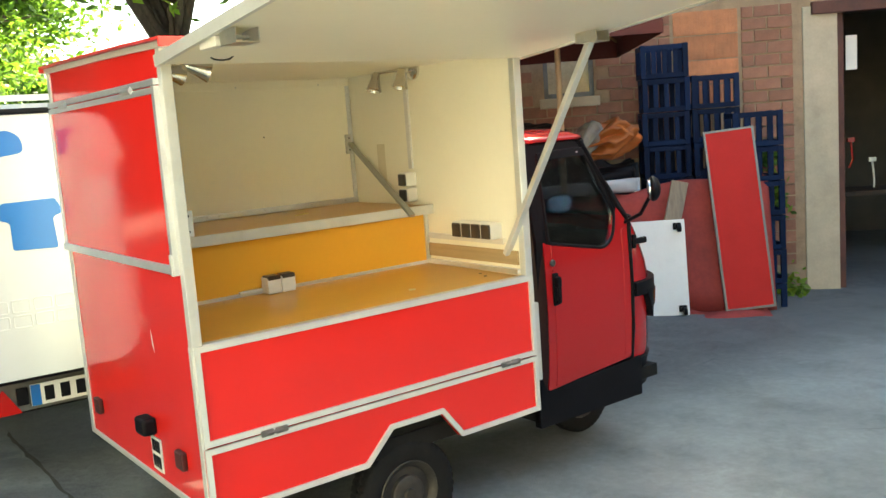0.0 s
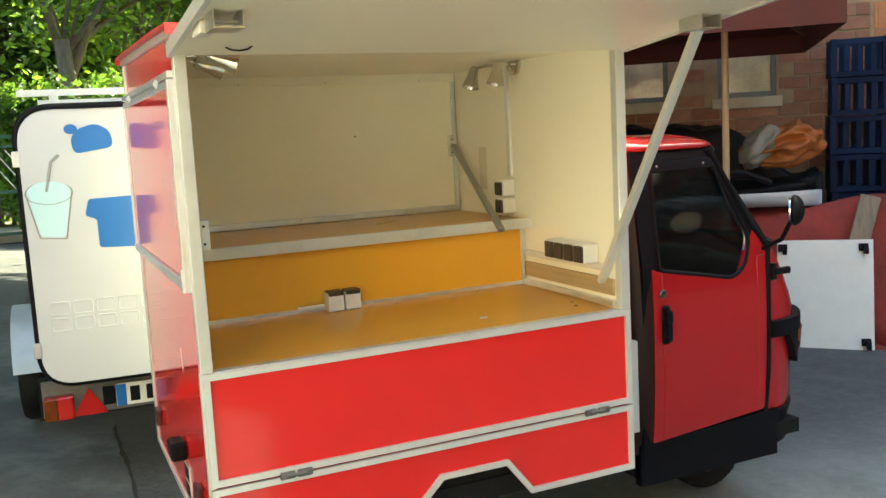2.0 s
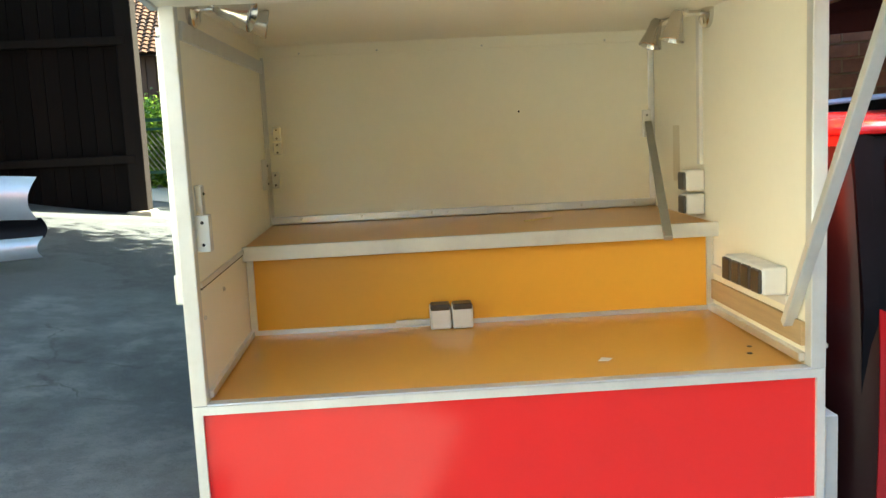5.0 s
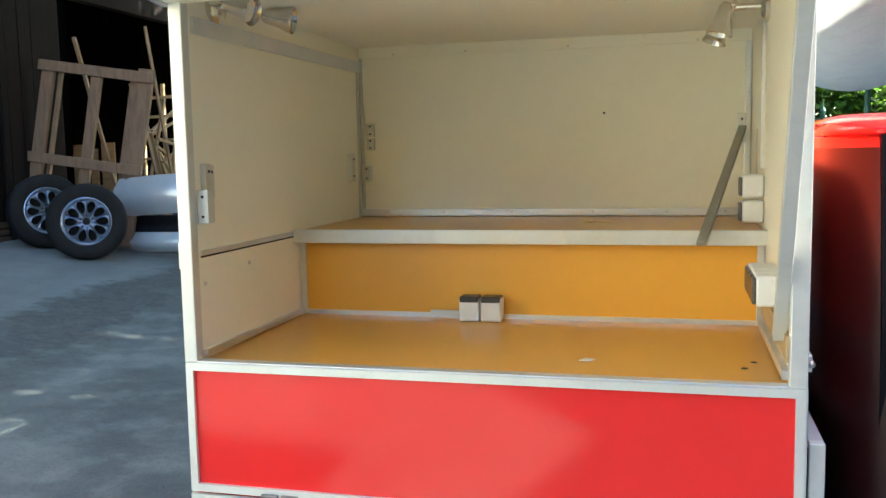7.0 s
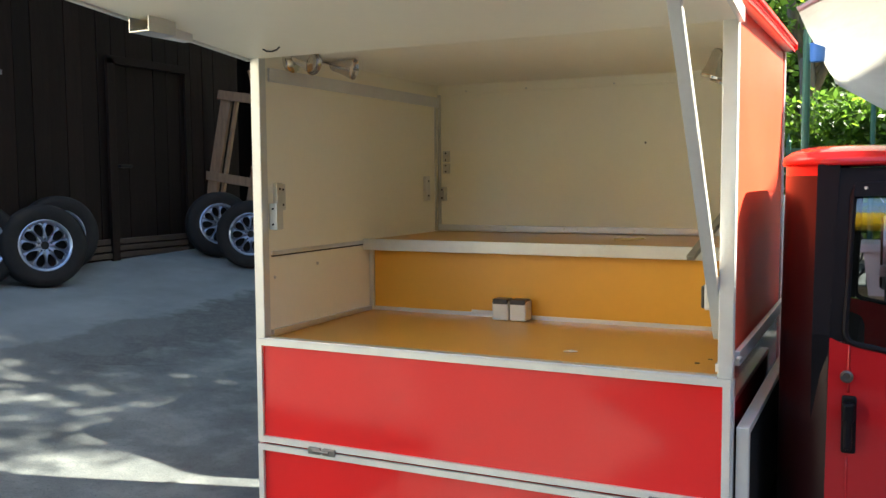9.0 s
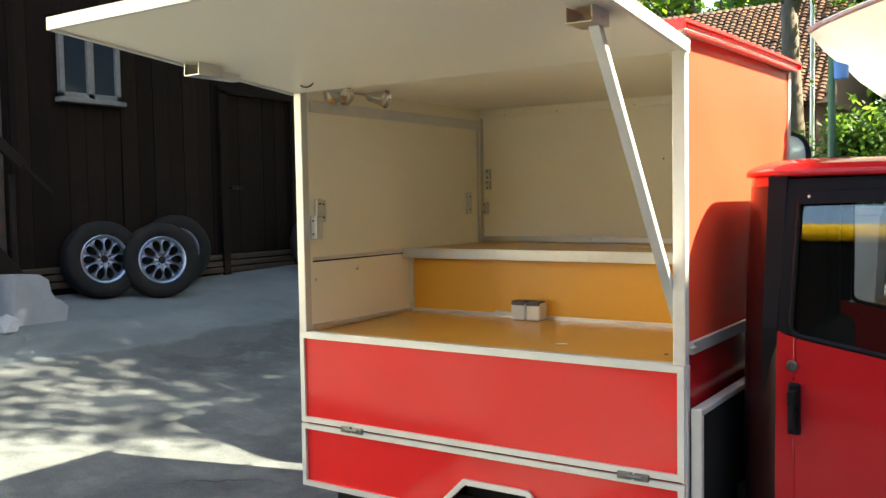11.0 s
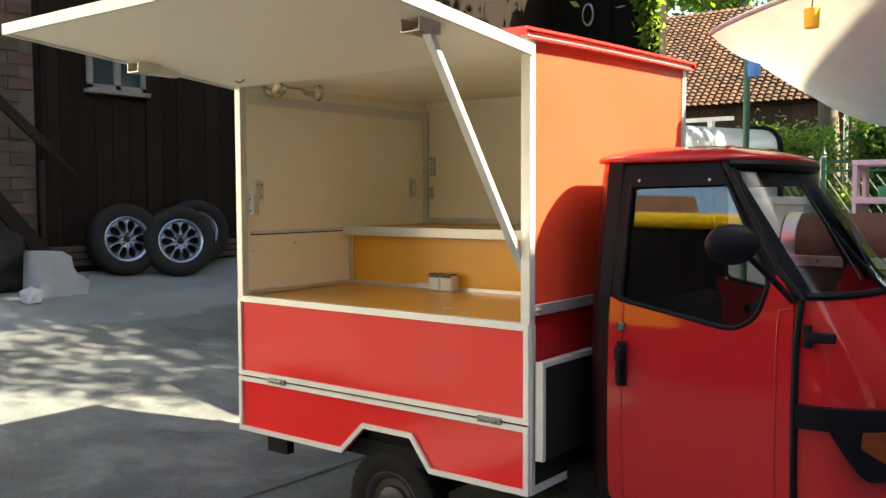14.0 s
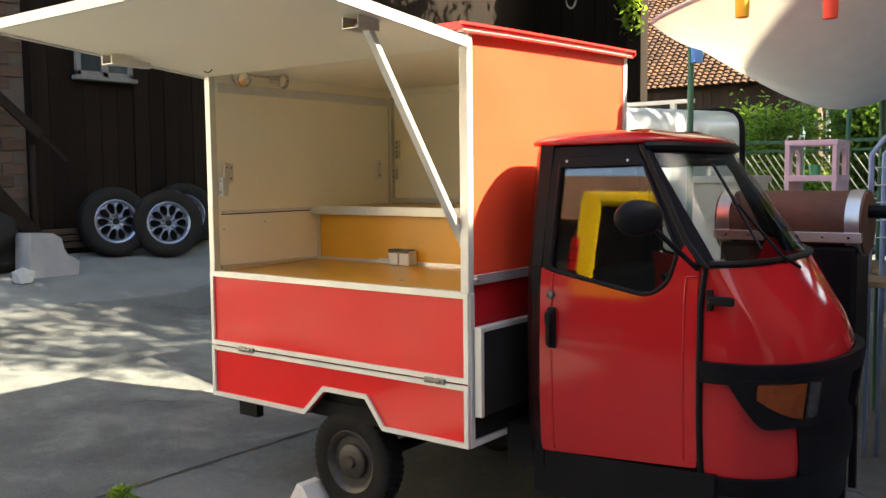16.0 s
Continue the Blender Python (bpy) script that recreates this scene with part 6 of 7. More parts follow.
for x, w, top in ((-7.20, 0.20, 1.76), (-6.92, 0.12, 1.70), (-6.74, 0.22, 1.78)):
    brd = thing("short_board", "short pale sawn board standing in the barn's bay", "board", "short boards in the bay")
    bm = B()
    block(bm, (x, 9.2, height(x, 9.2)), (x + w, 9.225, top), 0.004)
    part("board", bm, SAWN, brd)
# foam block, stone, dark bag
FOAM = material("foam_block_grey", (0.25, 0.265, 0.29), 0.8, vary=0.12, scale=8, bump=0.3, dirt_or_shade=0.15)
fb = thing("foam_block", "broken pale foam block on the concrete", "block")
bm = B()
x, y, z = hz(-4.42, 1.48)
prism(bm, [(x, y + a, z + c) for a, c in ((-0.02, 0.0), (0.44, 0.0), (0.46, 0.12), (0.40, 0.17), (0.35, 0.19), (0.31, 0.25), (0.29, 0.35), (0.21, 0.40), (0.0, 0.41))], (-0.22, -0.03, 0))
part("slab", bm, FOAM, fb)
st = thing("rubble_stone", "small pale lump of rubble", "stone")
bm = B()
bmesh.ops.create_icosphere(bm, subdivisions=1, radius=0.09)
for v in bm.verts:
    v.co = Vector((v.co.x * 0.9, v.co.y * 1.1, v.co.z)) * (1 + 0.45 * noise.noise(v.co * 14)) + Vector((*hz(-4.30, 1.33)[:2], hz(-4.30, 1.33)[2] + 0.05))
part("lump", bm, FOAM, st)
bag = thing("dark_sack", "crumpled dark sack against the brick wall", "sack")
bm = B()
bmesh.ops.create_icosphere(bm, subdivisions=4, radius=1)
for v in bm.verts:
    n = noise.noise(v.co * 2.2) * 0.25 + noise.noise(v.co * 6) * 0.10
    v.co = Vector((-4.90 + v.co.x * 0.35 * (1 + n), 1.12 + v.co.y * 0.45 * (1 + n), 0.62 + max(-0.1, v.co.z * 0.42 * (1 + n) + 0.22)))
part("cloth", bm, DARK, bag, smooth=True)

# ---- things in front of the garage (local to its wall) ----
def gthing(name, label, category, group=""):
    e = thing(name, label, category, group)
    e.matrix_world = GM
    return e


BLUE_CRATE = material("blue_crate_plastic", (0.005, 0.014, 0.045), 0.6, vary=0.2, scale=6, random_tint=0.3, spec=0.1)


def crate():
    """A lattice crate: corner posts, rails, bars and a floor, each a part."""
    w, d, h, t = 0.44, 0.34, 0.31, 0.016
    e = thing("bottle_crate", "dark blue plastic lattice crate in a stack", "crate", "stacked blue crates")

    def bar(name, lo, hi):
        bm = B()
        block(bm, lo, hi, 0.003)
        part(name, bm, BLUE_CRATE, e)
    for x in (0, w - 0.05):
        for y in (0, d - 0.04):
            bar("post", (x, y, 0), (x + 0.05, y + 0.04, h))
    for z in (0.0, h - 0.05):
        bar("rail", (0.05, 0, z), (w - 0.05, t, z + 0.045))
        bar("rail", (0.05, d - t, z), (w - 0.05, d, z + 0.045))
        bar("rail", (0, 0.04, z), (t, d - 0.04, z + 0.045))
        bar("rail", (w - t, 0.04, z), (w, d - 0.04, z + 0.045))
    for x in (0.10, 0.20, 0.30):
        bar("slat", (x, 0.002, 0.045), (x + 0.045, t, h - 0.05))
        bar("slat", (x, d - t, 0.045), (x + 0.045, d - 0.002, h - 0.05))
    bar("base", (0.02, 0.02, 0.0), (w - 0.02, d - 0.02, 0.012))
    return e


first_crate = None
rnd = random.Random(3)
for u0, top, v0 in ((-1.68, 2.58, -0.55), (-1.22, 2.27, -0.55), (-0.95, 1.90, -0.95)):
    n = int(top / 0.315)
    for i in range(n):
        m = GM @ pose(u0 + rnd.uniform(-0.01, 0.01), v0 + rnd.uniform(-0.01, 0.01), top - 0.315 * (i + 1), 0, 0, rnd.uniform(-2, 2))
        if first_crate is None:
            first_crate = crate()
            first_crate.matrix_world = m
        else:
            copy_thing(first_crate, m)
# red sheet over a low heap
TARP = material("dark_red_cloth", (0.27, 0.036, 0.030), 0.8, vary=0.3, scale=5, bump=0.2, bump_scale=30)
tp = gthing("red_sheet", "dark red cloth sheet draped over a low heap", "cloth")
bm = B()


def drape(u, v):
    x = -3.4 + 2.75 * u
    front = 1 - v
    z = 1.16 * (1 - max(0.0, (v - 0.70) / 0.30) ** 1.2) + 0.05 * math.sin(7 * u + 3 * v) + 0.06 * noise.noise(Vector((x * 2, v * 4, 1)))
    y = -0.35 - 0.78 * v - 0.06 * math.sin(14 * u + 2 * v) * v
    return Vector((x, y, 0.10 + max(0.02, z)))


grid_sheet(bm, 60, 24, drape)
thick(bm, 0.01)
part("cloth", bm, TARP, tp, smooth=True)
tp2 = gthing("red_rag", "corner of red cloth lying on the concrete", "cloth")
bm = B()
grid_sheet(bm, 16, 8, lambda u, v: Vector((-1.75 + 1.0 * u, -1.10 - 0.45 * v * (0.4 + 0.6 * u), 0.115 + 0.05 * (1 - v) + 0.02 * math.sin(9 * u + 4 * v))))
thick(bm, 0.012)
part("cloth", bm, TARP, tp2, smooth=True)
wb = gthing("white_board", "white board with castors leaning on the red sheet", "board")
bm = B()
mb = pose(-2.14, -1.22, 0.14, -8, 0, 0)
block(bm, (0, 0, 0), (0.70, 0.02, 0.86), 0.003, mb)
part("board", bm, material("white_coated_board", (0.80, 0.80, 0.78), 0.4, vary=0.04, dirt_or_shade=0.1), wb)
for x, z in ((0.63, 0.80), (0.64, 0.06), (0.04, 0.80)):
    bm = B()
    block(bm, (x - 0.035, -0.012, z - 0.03), (x + 0.035, 0.0, z + 0.03), 0.002, mb)
    rings = lathe(bm, mb @ Vector((x + 0.012, -0.05, z - 0.02)), (1, 0, 0), [(-0.015, 0.035), (0.015, 0.035)], 14)
    block(bm, (x - 0.02, -0.05, z - 0.01), (x + 0.02, -0.01, z + 0.015), 0.003, mb)
    part("castor", bm, BLACK, wb, "black castor")
rp = gthing("leaning_board", "tall red panel with aluminium edging leaning on the crates", "panel")
bm = B()
mp_ = pose(-1.13, -1.24, 0.15, -7, -4.0, 0)
block(bm, (0.012, 0, 0.012), (0.428, 0.022, 1.60), 0, mp_)
part("sheet", bm, material("dull_red_sheet", (0.46, 0.022, 0.022), 0.55, vary=0.08, scale=4, dirt_or_shade=0.08, spec=0.15), rp)
for lo, hi in (((0, -0.004, 0), (0.02, 0.026, 1.612)), ((0.42, -0.004, 0), (0.44, 0.026, 1.612)), ((0.02, -0.004, 0), (0.42, 0.026, 0.02)), ((0.02, -0.004, 1.592), (0.42, 0.026, 1.612))):
    bm = B()
    block(bm, lo, hi, 0.001, mp_)
    part("edging", bm, material("dull_aluminium", (0.20, 0.20, 0.19), 0.5, metal=0.6, vary=0.15) if "dull_aluminium" not in bpy.data.materials else bpy.data.materials["dull_aluminium"], rp)
pk = gthing("weathered_plank", "short weathered plank leaning on the heap", "plank")
bm = B()
block(bm, (0, 0, 0), (0.15, 0.03, 0.62), 0.004, pose(-1.66, -1.04, 0.74, -6, 14, 0))
part("plank", bm, material("grey_weathered_wood", (0.26, 0.21, 0.16), 0.8, vary=0.3, scale=6, bump=0.3, stretch=(5, 5, 0.7)), pk)
ob_ = gthing("orange_sack", "crumpled orange plastic sack on the covered heap", "sack")
bm = B()
bmesh.ops.create_icosphere(bm, subdivisions=5, radius=1)
for v in bm.verts:
    q = v.co.copy()
    n = abs(noise.noise(Vector((q.x * 0.8 + q.z, q.y * 2.0, q.z * 1.6 - q.x)))) * 0.75 + abs(noise.noise(q * 3.1 + Vector((3, 1, 2)))) * 0.12
    wide = 0.55 + 0.45 * min(1.0, (q.x + 1) * 0.9)
    v.co = Vector((-2.09 + q.x * 0.33 * (1.05 - 0.5 * n), -0.92 + q.y * 0.26 * (1.1 - n), 1.73 + q.z * 0.18 * wide * (1.15 - n) + 0.04 * math.sin(2.5 * q.x)))
part("sheet", bm, material("orange_plastic_sheet", (0.31, 0.09, 0.018), 0.6, vary=0.2, scale=5, bump=0.1), ob_, smooth=True)
pale = gthing("grey_bundle", "pale grey rolled sheet beside the orange sack", "bundle")
bm = B()
bmesh.ops.create_icosphere(bm, subdivisions=4, radius=1)
for v in bm.verts:
    q = v.co.copy()
    n = abs(noise.noise(q * 1.7 + Vector((1, 4, 2)))) * 0.5
    v.co = Vector((-2.27 + q.x * 0.13 * (1.1 - n) + 0.08 * q.z, -1.0 + q.y * 0.2 * (1.1 - n), 1.74 + q.z * 0.17 * (1.1 - n)))
part("sheet", bm, material("pale_grey_sheet", (0.23, 0.21, 0.175), 0.6, vary=0.2, scale=5, bump=0.1), pale, smooth=True)
# black plastic sheet over a heap along the wall
heap = gthing("black_sheet", "black plastic sheet thrown over a heap by the brick wall", "sheet")
bm = B()


def heap_at(u, v):
    x = -4.5 + 2.75 * u
    top = 1.93 - 0.42 * min(1.0, max(0.0, (u - 0.72) / 0.2)) + 0.05 * math.sin(4 * u + 1) + 0.12 * noise.noise(Vector((x * 2.4, 0, 3)))
    y = -0.03 - 0.72 * v - 0.05 * noise.noise(Vector((x * 5, v * 6, 8)))
    z = top * (1 - max(0.0, (v - 0.7) / 0.3) ** 2) + 0.05 * noise.noise(Vector((x * 6, v * 7, 5)))
    return Vector((x, y, max(0.04, z)))


grid_sheet(bm, 70, 22, heap_at)
thick(bm, 0.006)
part("sheet", bm, material("black_plastic_sheet", (0.008, 0.008, 0.009), 0.6, vary=0.3, scale=8, bump=0.3, bump_scale=25, spec=0.15), heap, smooth=True)
# small open boat under the parasol
BOAT_Z = 0.27
boat = gthing("open_boat", "dark open motor boat with a white hull under the parasol", "boat")
bm = B()


def hull(u, v):
    x = -5.2 + 3.42 * u
    half = 0.40 * (1 - max(0.0, (u - 0.55) / 0.45) ** 2.2)
    a = math.pi * v
    return Vector((x, -0.85 - half * math.cos(a), BOAT_Z + 1.10 - 0.13 * math.sin(a) ** 0.7))


grid_sheet(bm, 24, 16, hull)
thick(bm, 0.02)
part("hull", bm, WHITE_GRP, boat, smooth=True)
bm = B()


def deck(u, v):
    x = -5.2 + 3.38 * u
    half = 0.41 * (1 - max(0.0, (u - 0.55) / 0.45) ** 2.2)
    return Vector((x, -0.85 + half * (2 * v - 1), BOAT_Z + 1.11 + 0.10 * math.sin(math.pi * v) * (0.6 + 0.4 * u) + 0.05 * noise.noise(Vector((x * 3, v * 5, 0)))))


grid_sheet(bm, 24, 10, deck)
thick(bm, 0.03)
part("cover", bm, BLACK, boat, "black cover", smooth=True)
bm = B()
c = Vector((-3.75, -1.45, BOAT_Z + 1.42))
tube(bm, [c + Vector((0.17 * math.cos(a), 0.05 * math.sin(a), 0.15 * math.sin(a))) for a in [2 * math.pi * k / 24 for k in range(24)]], 0.012, 6, closed=True)
tube(bm, [c + Vector((-0.16, 0, 0)), c, c + Vector((0.16, 0, 0))], 0.01, 6)
tube(bm, [c, c + Vector((0, 0.15, -0.3))], 0.02, 8)
part("steering_wheel", bm, BLACK, boat)
bm = B()
tube(bm, [(-3.0, -1.5, BOAT_Z + 1.2), (-2.8, -1.5, BOAT_Z + 1.30), (-2.4, -1.35, BOAT_Z + 1.28), (-2.2, -1.3, BOAT_Z + 1.2)], 0.03, 8)
part("cover_roll", bm, BLACK, boat)
# boat trailer stand
bm = B()
for x in (-4.6, -3.0):
    block(bm, (x - 0.05, -1.6, 0.0), (x + 0.05, -0.9, BOAT_Z + 0.78), 0.01)
part("cradle", bm, TIMBER, boat)
# parasol
PAR = material("parasol_cloth", (0.085, 0.016, 0.013), 0.8, vary=0.15, scale=4, bump=0.05, bump_scale=40)
ps = gthing("parasol", "square dark red parasol on a pale pole", "parasol")
bm = B()
pu0, pu1, pv0, pv1, pz = -4.7, -1.86, -2.80, -0.25, 2.66
apex = Vector(((pu0 + pu1) / 2, (pv0 + pv1) / 2, pz + 0.55))
cs = [Vector((pu0, pv0, pz)), Vector((pu1, pv0, pz)), Vector((pu1, pv1, pz)), Vector((pu0, pv1, pz))]
for i in range(4):
    a, b = cs[i], cs[(i + 1) % 4]
    f = [bm.verts.new(p) for p in (a, b, apex)]
    bm.faces.new(f)
    f = [bm.verts.new(p) for p in (a, b, b - Vector((0, 0, 0.16)), a - Vector((0, 0, 0.16)))]
    bm.faces.new(f)
thick(bm, 0.004)
part("canopy", bm, PAR, ps)
bm = B()
rod(bm, (-2.53, -1.82, -0.05), (-2.53, -1.82, pz + 0.3), 0.024, 14)
part("pole", bm, material("pale_wood_pole", (0.45, 0.33, 0.20), 0.5, vary=0.15, stretch=(4, 4, 0.5)), ps)
bm = B()
lathe(bm, (-2.53, -1.82, -0.06), (0, 0, 1), [(0, 0.28), (0.05, 0.28), (0.07, 0.06), (0.3, 0.04)], 20)
part("foot", bm, DARK, ps)
for p in cs:
    bm = B()
    rod(bm, Vector((-2.53, -1.82, pz + 0.25)), p + Vector((0, 0, -0.01)), 0.012, 8)
    part("rib", bm, LIME_WOOD, ps)
# clutter in the doorway
ws = gthing("workbench", "cluttered workbench inside the garage doorway", "workbench")
bm = B()
block(bm, (0.7, 1.6, 0.80), (2.6, 2.2, 0.86), 0.005)
part("top", bm, TIMBER, ws)
for x in (0.75, 2.5):
    bm = B()
    block(bm, (x, 1.65, -0.1), (x + 0.07, 2.15, 0.80), 0.004)
    part("leg", bm, TIMBER, ws)
for x, z, c in ((0.5, 2.0, WHITE_PLASTIC),):
    nb = gthing("paper_notice", "white paper notice in the doorway", "notice")
    bm = B()
    block(bm, (0.46, 0.22, 2.23), (0.57, 0.226, 2.57))
    part("sheet", bm, c, nb)
rnd = random.Random(6)
for k in range(7):
    tl2 = gthing("hand_tool", "small tool hanging on the garage wall", "tool", "tools on the garage wall")
    bm = B()
    x = 0.75 + 0.24 * k
    z = 1.2 + rnd.uniform(0, 0.5)
    tube(bm, [(x, 1.55, z), (x + 0.02, 1.55, z - 0.2), (x + rnd.uniform(-0.05, 0.05), 1.55, z - 0.3)], 0.012, 6)
    block(bm, (x - 0.04, 1.53, z), (x + 0.04, 1.57, z + 0.05), 0.004)
    part("body", bm, (ZINC, LENS_RED, ZINC)[k % 3], tl2)

# ---- shade sail and party lanterns beyond the cab ----
SAIL = bpy.data.materials.new("white_sail_cloth")
SAIL.use_nodes = True
_n, _l = SAIL.node_tree.nodes, SAIL.node_tree.links
_b = _n["Principled BSDF"]
_tc = _n.new("ShaderNodeTexCoord")
_nz = _n.new("ShaderNodeTexNoise")
_nz.inputs["Scale"].default_value, _nz.inputs["Detail"].default_value = 7.0, 8
_l.new(_tc.outputs["Object"], _nz.inputs["Vector"])
_cr = _n.new("ShaderNodeMix")
_cr.data_type = "RGBA"
_cr.inputs[6].default_value, _cr.inputs[7].default_value = (0.62, 0.64, 0.66, 1), (0.44, 0.455, 0.46, 1)
_l.new(_nz.outputs[0], _cr.inputs["Factor"])
_l.new(_cr.outputs[2], _b.inputs["Base Color"])
_b.inputs["Roughness"].default_value = 0.8
_tr = _n.new("ShaderNodeBsdfTranslucent")
_tr.inputs[0].default_value = (0.44, 0.43, 0.385, 1)
_bp = _n.new("ShaderNodeBump")
_bp.inputs["Strength"].default_value, _bp.inputs["Distance"].default_value = 0.5, 0.03
_l.new(_nz.outputs[0], _bp.inputs["Height"])
_l.new(_bp.outputs[0], _b.inputs["Normal"])
_l.new(_bp.outputs[0], _tr.inputs["Normal"])
_mx = _n.new("ShaderNodeMixShader")
_mx.inputs[0].default_value = 0.34
_l.new(_b.outputs[0], _mx.inputs[1])
_l.new(_tr.outputs[0], _mx.inputs[2])
_l.new(_mx.outputs[0], _n["Material Output"].inputs[0])
sail = thing("shade_sail", "sagging white cloth sail tied to green poles", "sail")
bm = B()


def sail_at(u, v):
    """u along the front hem from the tied corner, v back from it: the cloth sags behind the hem."""
    hem = Vector((1.50 + 2.7 * u, 1.53 + 0.35 * u, 2.17 + 0.62 * u ** 0.8))
    back = Vector((1.53 + 2.9 * u, 3.9 + 0.3 * u, 2.15 + 0.30 * u))
    p = hem.lerp(back, v)
    low = min(2.2, 1.815 + 6.0 * (u - 0.19) ** 2)
    s = math.sin(math.pi * min(1.0, v * 0.95 + 0.0)) ** 0.8
    p.z = p.z * (1 - s) + low * s + 0.010 * math.sin(9 * u + 5 * v) + 0.03 * noise.noise(Vector((u * 6, v * 6, 2))) * s
    p.x += 0.12 * s * max(0.0, 0.4 - u)
    return p


grid_sheet(bm, 40, 30, lambda u, v: sail_at(0.54 * u, v))
part("cloth", bm, SAIL, sail, smooth=True)
bm = B()
tube(bm, [sail_at(0.54 * i / 30, 0.0) for i in range(31)], 0.012, 6)
part("hem", bm, SAIL, sail, smooth=True)
GREEN = material("green_pole_paint", (0.03, 0.12, 0.085), 0.5, vary=0.15, scale=10)
for x, y, top in ((1.50, 2.05, 2.17), (1.75, 4.4, 2.45), (2.2, 3.3, 2.1)):
    pol = thing("green_pole", "slim green metal pole holding the sail", "pole", "green poles of the sail")
    bm = B()
    rod(bm, (x, y, height(x, y) - 0.05), (x, y, top), 0.017, 10)
    part("tube", bm, GREEN, pol)
    bm = B()
    tube(bm, [(x, y, top - 0.15), (x + 0.08, y - 0.04, top - 0.02)], 0.01, 6)
    part("brace", bm, GREEN, pol)


def lantern(label, p, col, name):
    m = material(name, col, 0.6, vary=0.05)
    t = thing("paper_lantern", label, "lantern", "paper lanterns under the sail")
    bm = B()
    x, y, z = p
    lathe(bm, (x, y, z - 0.042), (0, 0, 1), [(0.0, 0.027), (0.001, 0.030), (0.040, 0.032), (0.082, 0.033), (0.082, 0.030), (0.01, 0.026)], 20)
    part("paper_shade", bm, m, t, smooth=40)
    bm = B()
    tube(bm, [(x, y, z + 0.04), (x + 0.005, y, z + 0.14)], 0.003, 5)
    part("string", bm, DARK, t)


lantern("yellow paper lantern hanging under the sail", (1.955, 1.53, 2.187), (0.85, 0.50, 0.03), "yellow_paper")
lantern("red paper lantern hanging under the sail", (2.335, 1.56, 2.143), (0.75, 0.06, 0.03), "red_paper")
lantern("blue paper lantern hanging on the pole", (1.546, 2.02, 2.062), (0.06, 0.20, 0.62), "blue_paper")
lantern("teal paper lantern hanging on the pole", (1.80, 3.2, 2.05), (0.03, 0.28, 0.24), "teal_paper")

# ---- smoker, bins, toy kitchen, chair, bicycle ----
RUST = material("rusty_steel", (0.105, 0.047, 0.028), 0.75, metal=0.2, vary=0.35, scale=7, bump=0.15, dirt_or_shade=0.4, dirt_or_shade_color=(0.05, 0.03, 0.02))
smoker = thing("barrel_smoker", "rusty barrel smoker with riveted bright metal bands", "smoker")
bx0, bx1, by, bz, br = 1.82, 2.48, 1.72, 1.20, 0.145
bm = B()
lathe(bm, (bx0, by, bz), (1, 0, 0), [(0, br), (0.22, br * 1.01), (0.44, br), (bx1 - bx0, br)], 28)
part("drum", bm, RUST, smoker, smooth=35)
for x in (bx0 + 0.01, bx1 - 0.07):
    bm = B()
    lathe(bm, (x, by, bz), (1, 0, 0), [(0, br), (0.0, br + 0.006), (0.06, br + 0.006), (0.06, br)], 28, cap=False)
    part("band", bm, ZINC, smoker, smooth=35)
bm = B()
block(bm, (bx0, by - br - 0.006, bz - 0.085), (bx1, by - br + 0.04, bz - 0.04), 0.002)
strip_ = part("lid_strip", bm, ZINC, smoker)
for i in range(6):
    bm = B()
    lathe(bm, (bx0 + 0.06 + 0.11 * i, by - br - 0.006, bz - 0.062), (0, -1, 0), [(0, 0.006), (0.004, 0.004), (0.005, 0.001)], 8)
    part("rivet", bm, DARK, strip_)
bm = B()
block(bm, (bx0 + 0.02, by - br * 0.9, bz - 0.62), (bx1 - 0.02, by + br * 0.9, bz - 0.10), 0.02)
part("firebox", bm, BLACK, smoker)
for x in (bx0 + 0.05, bx1 - 0.08):
    for y in (by - 0.11, by + 0.09):
        bm = B()
        block(bm, (x, y, height(x, y)), (x + 0.03, y + 0.03, bz - 0.38))
        part("leg", bm, BLACK, smoker)
bm = B()
rod(bm, (bx1, by, bz + 0.05), (bx1 + 0.35, by, bz + 0.05), 0.03)
block(bm, (bx1 + 0.25, by - 0.09, bz - 0.35), (bx1 + 0.55, by + 0.2, bz - 0.05), 0.02)
part("side_pipe", bm, BLACK, smoker)
LAV = material("pale_lavender_plastic", (0.62, 0.52, 0.60), 0.5, vary=0.06, dirt_or_shade=0.1)
GREY_BIN = material("grey_bin_plastic", (0.40, 0.43, 0.46), 0.5, vary=0.08)
table = thing("trestle_table", "plain trestle table with bins on it", "table")
bm = B()
block(bm, (1.25, 2.55, 0.88), (2.6, 3.1, 0.91), 0.004)
part("top", bm, LIME_WOOD, table)
for x in (1.3, 2.5):
    for y in (2.6, 3.02):
        bm = B()
        block(bm, (x, y, height(x, y)), (x + 0.04, y + 0.04, 0.88))
        part("leg", bm, LIME_WOOD, table)


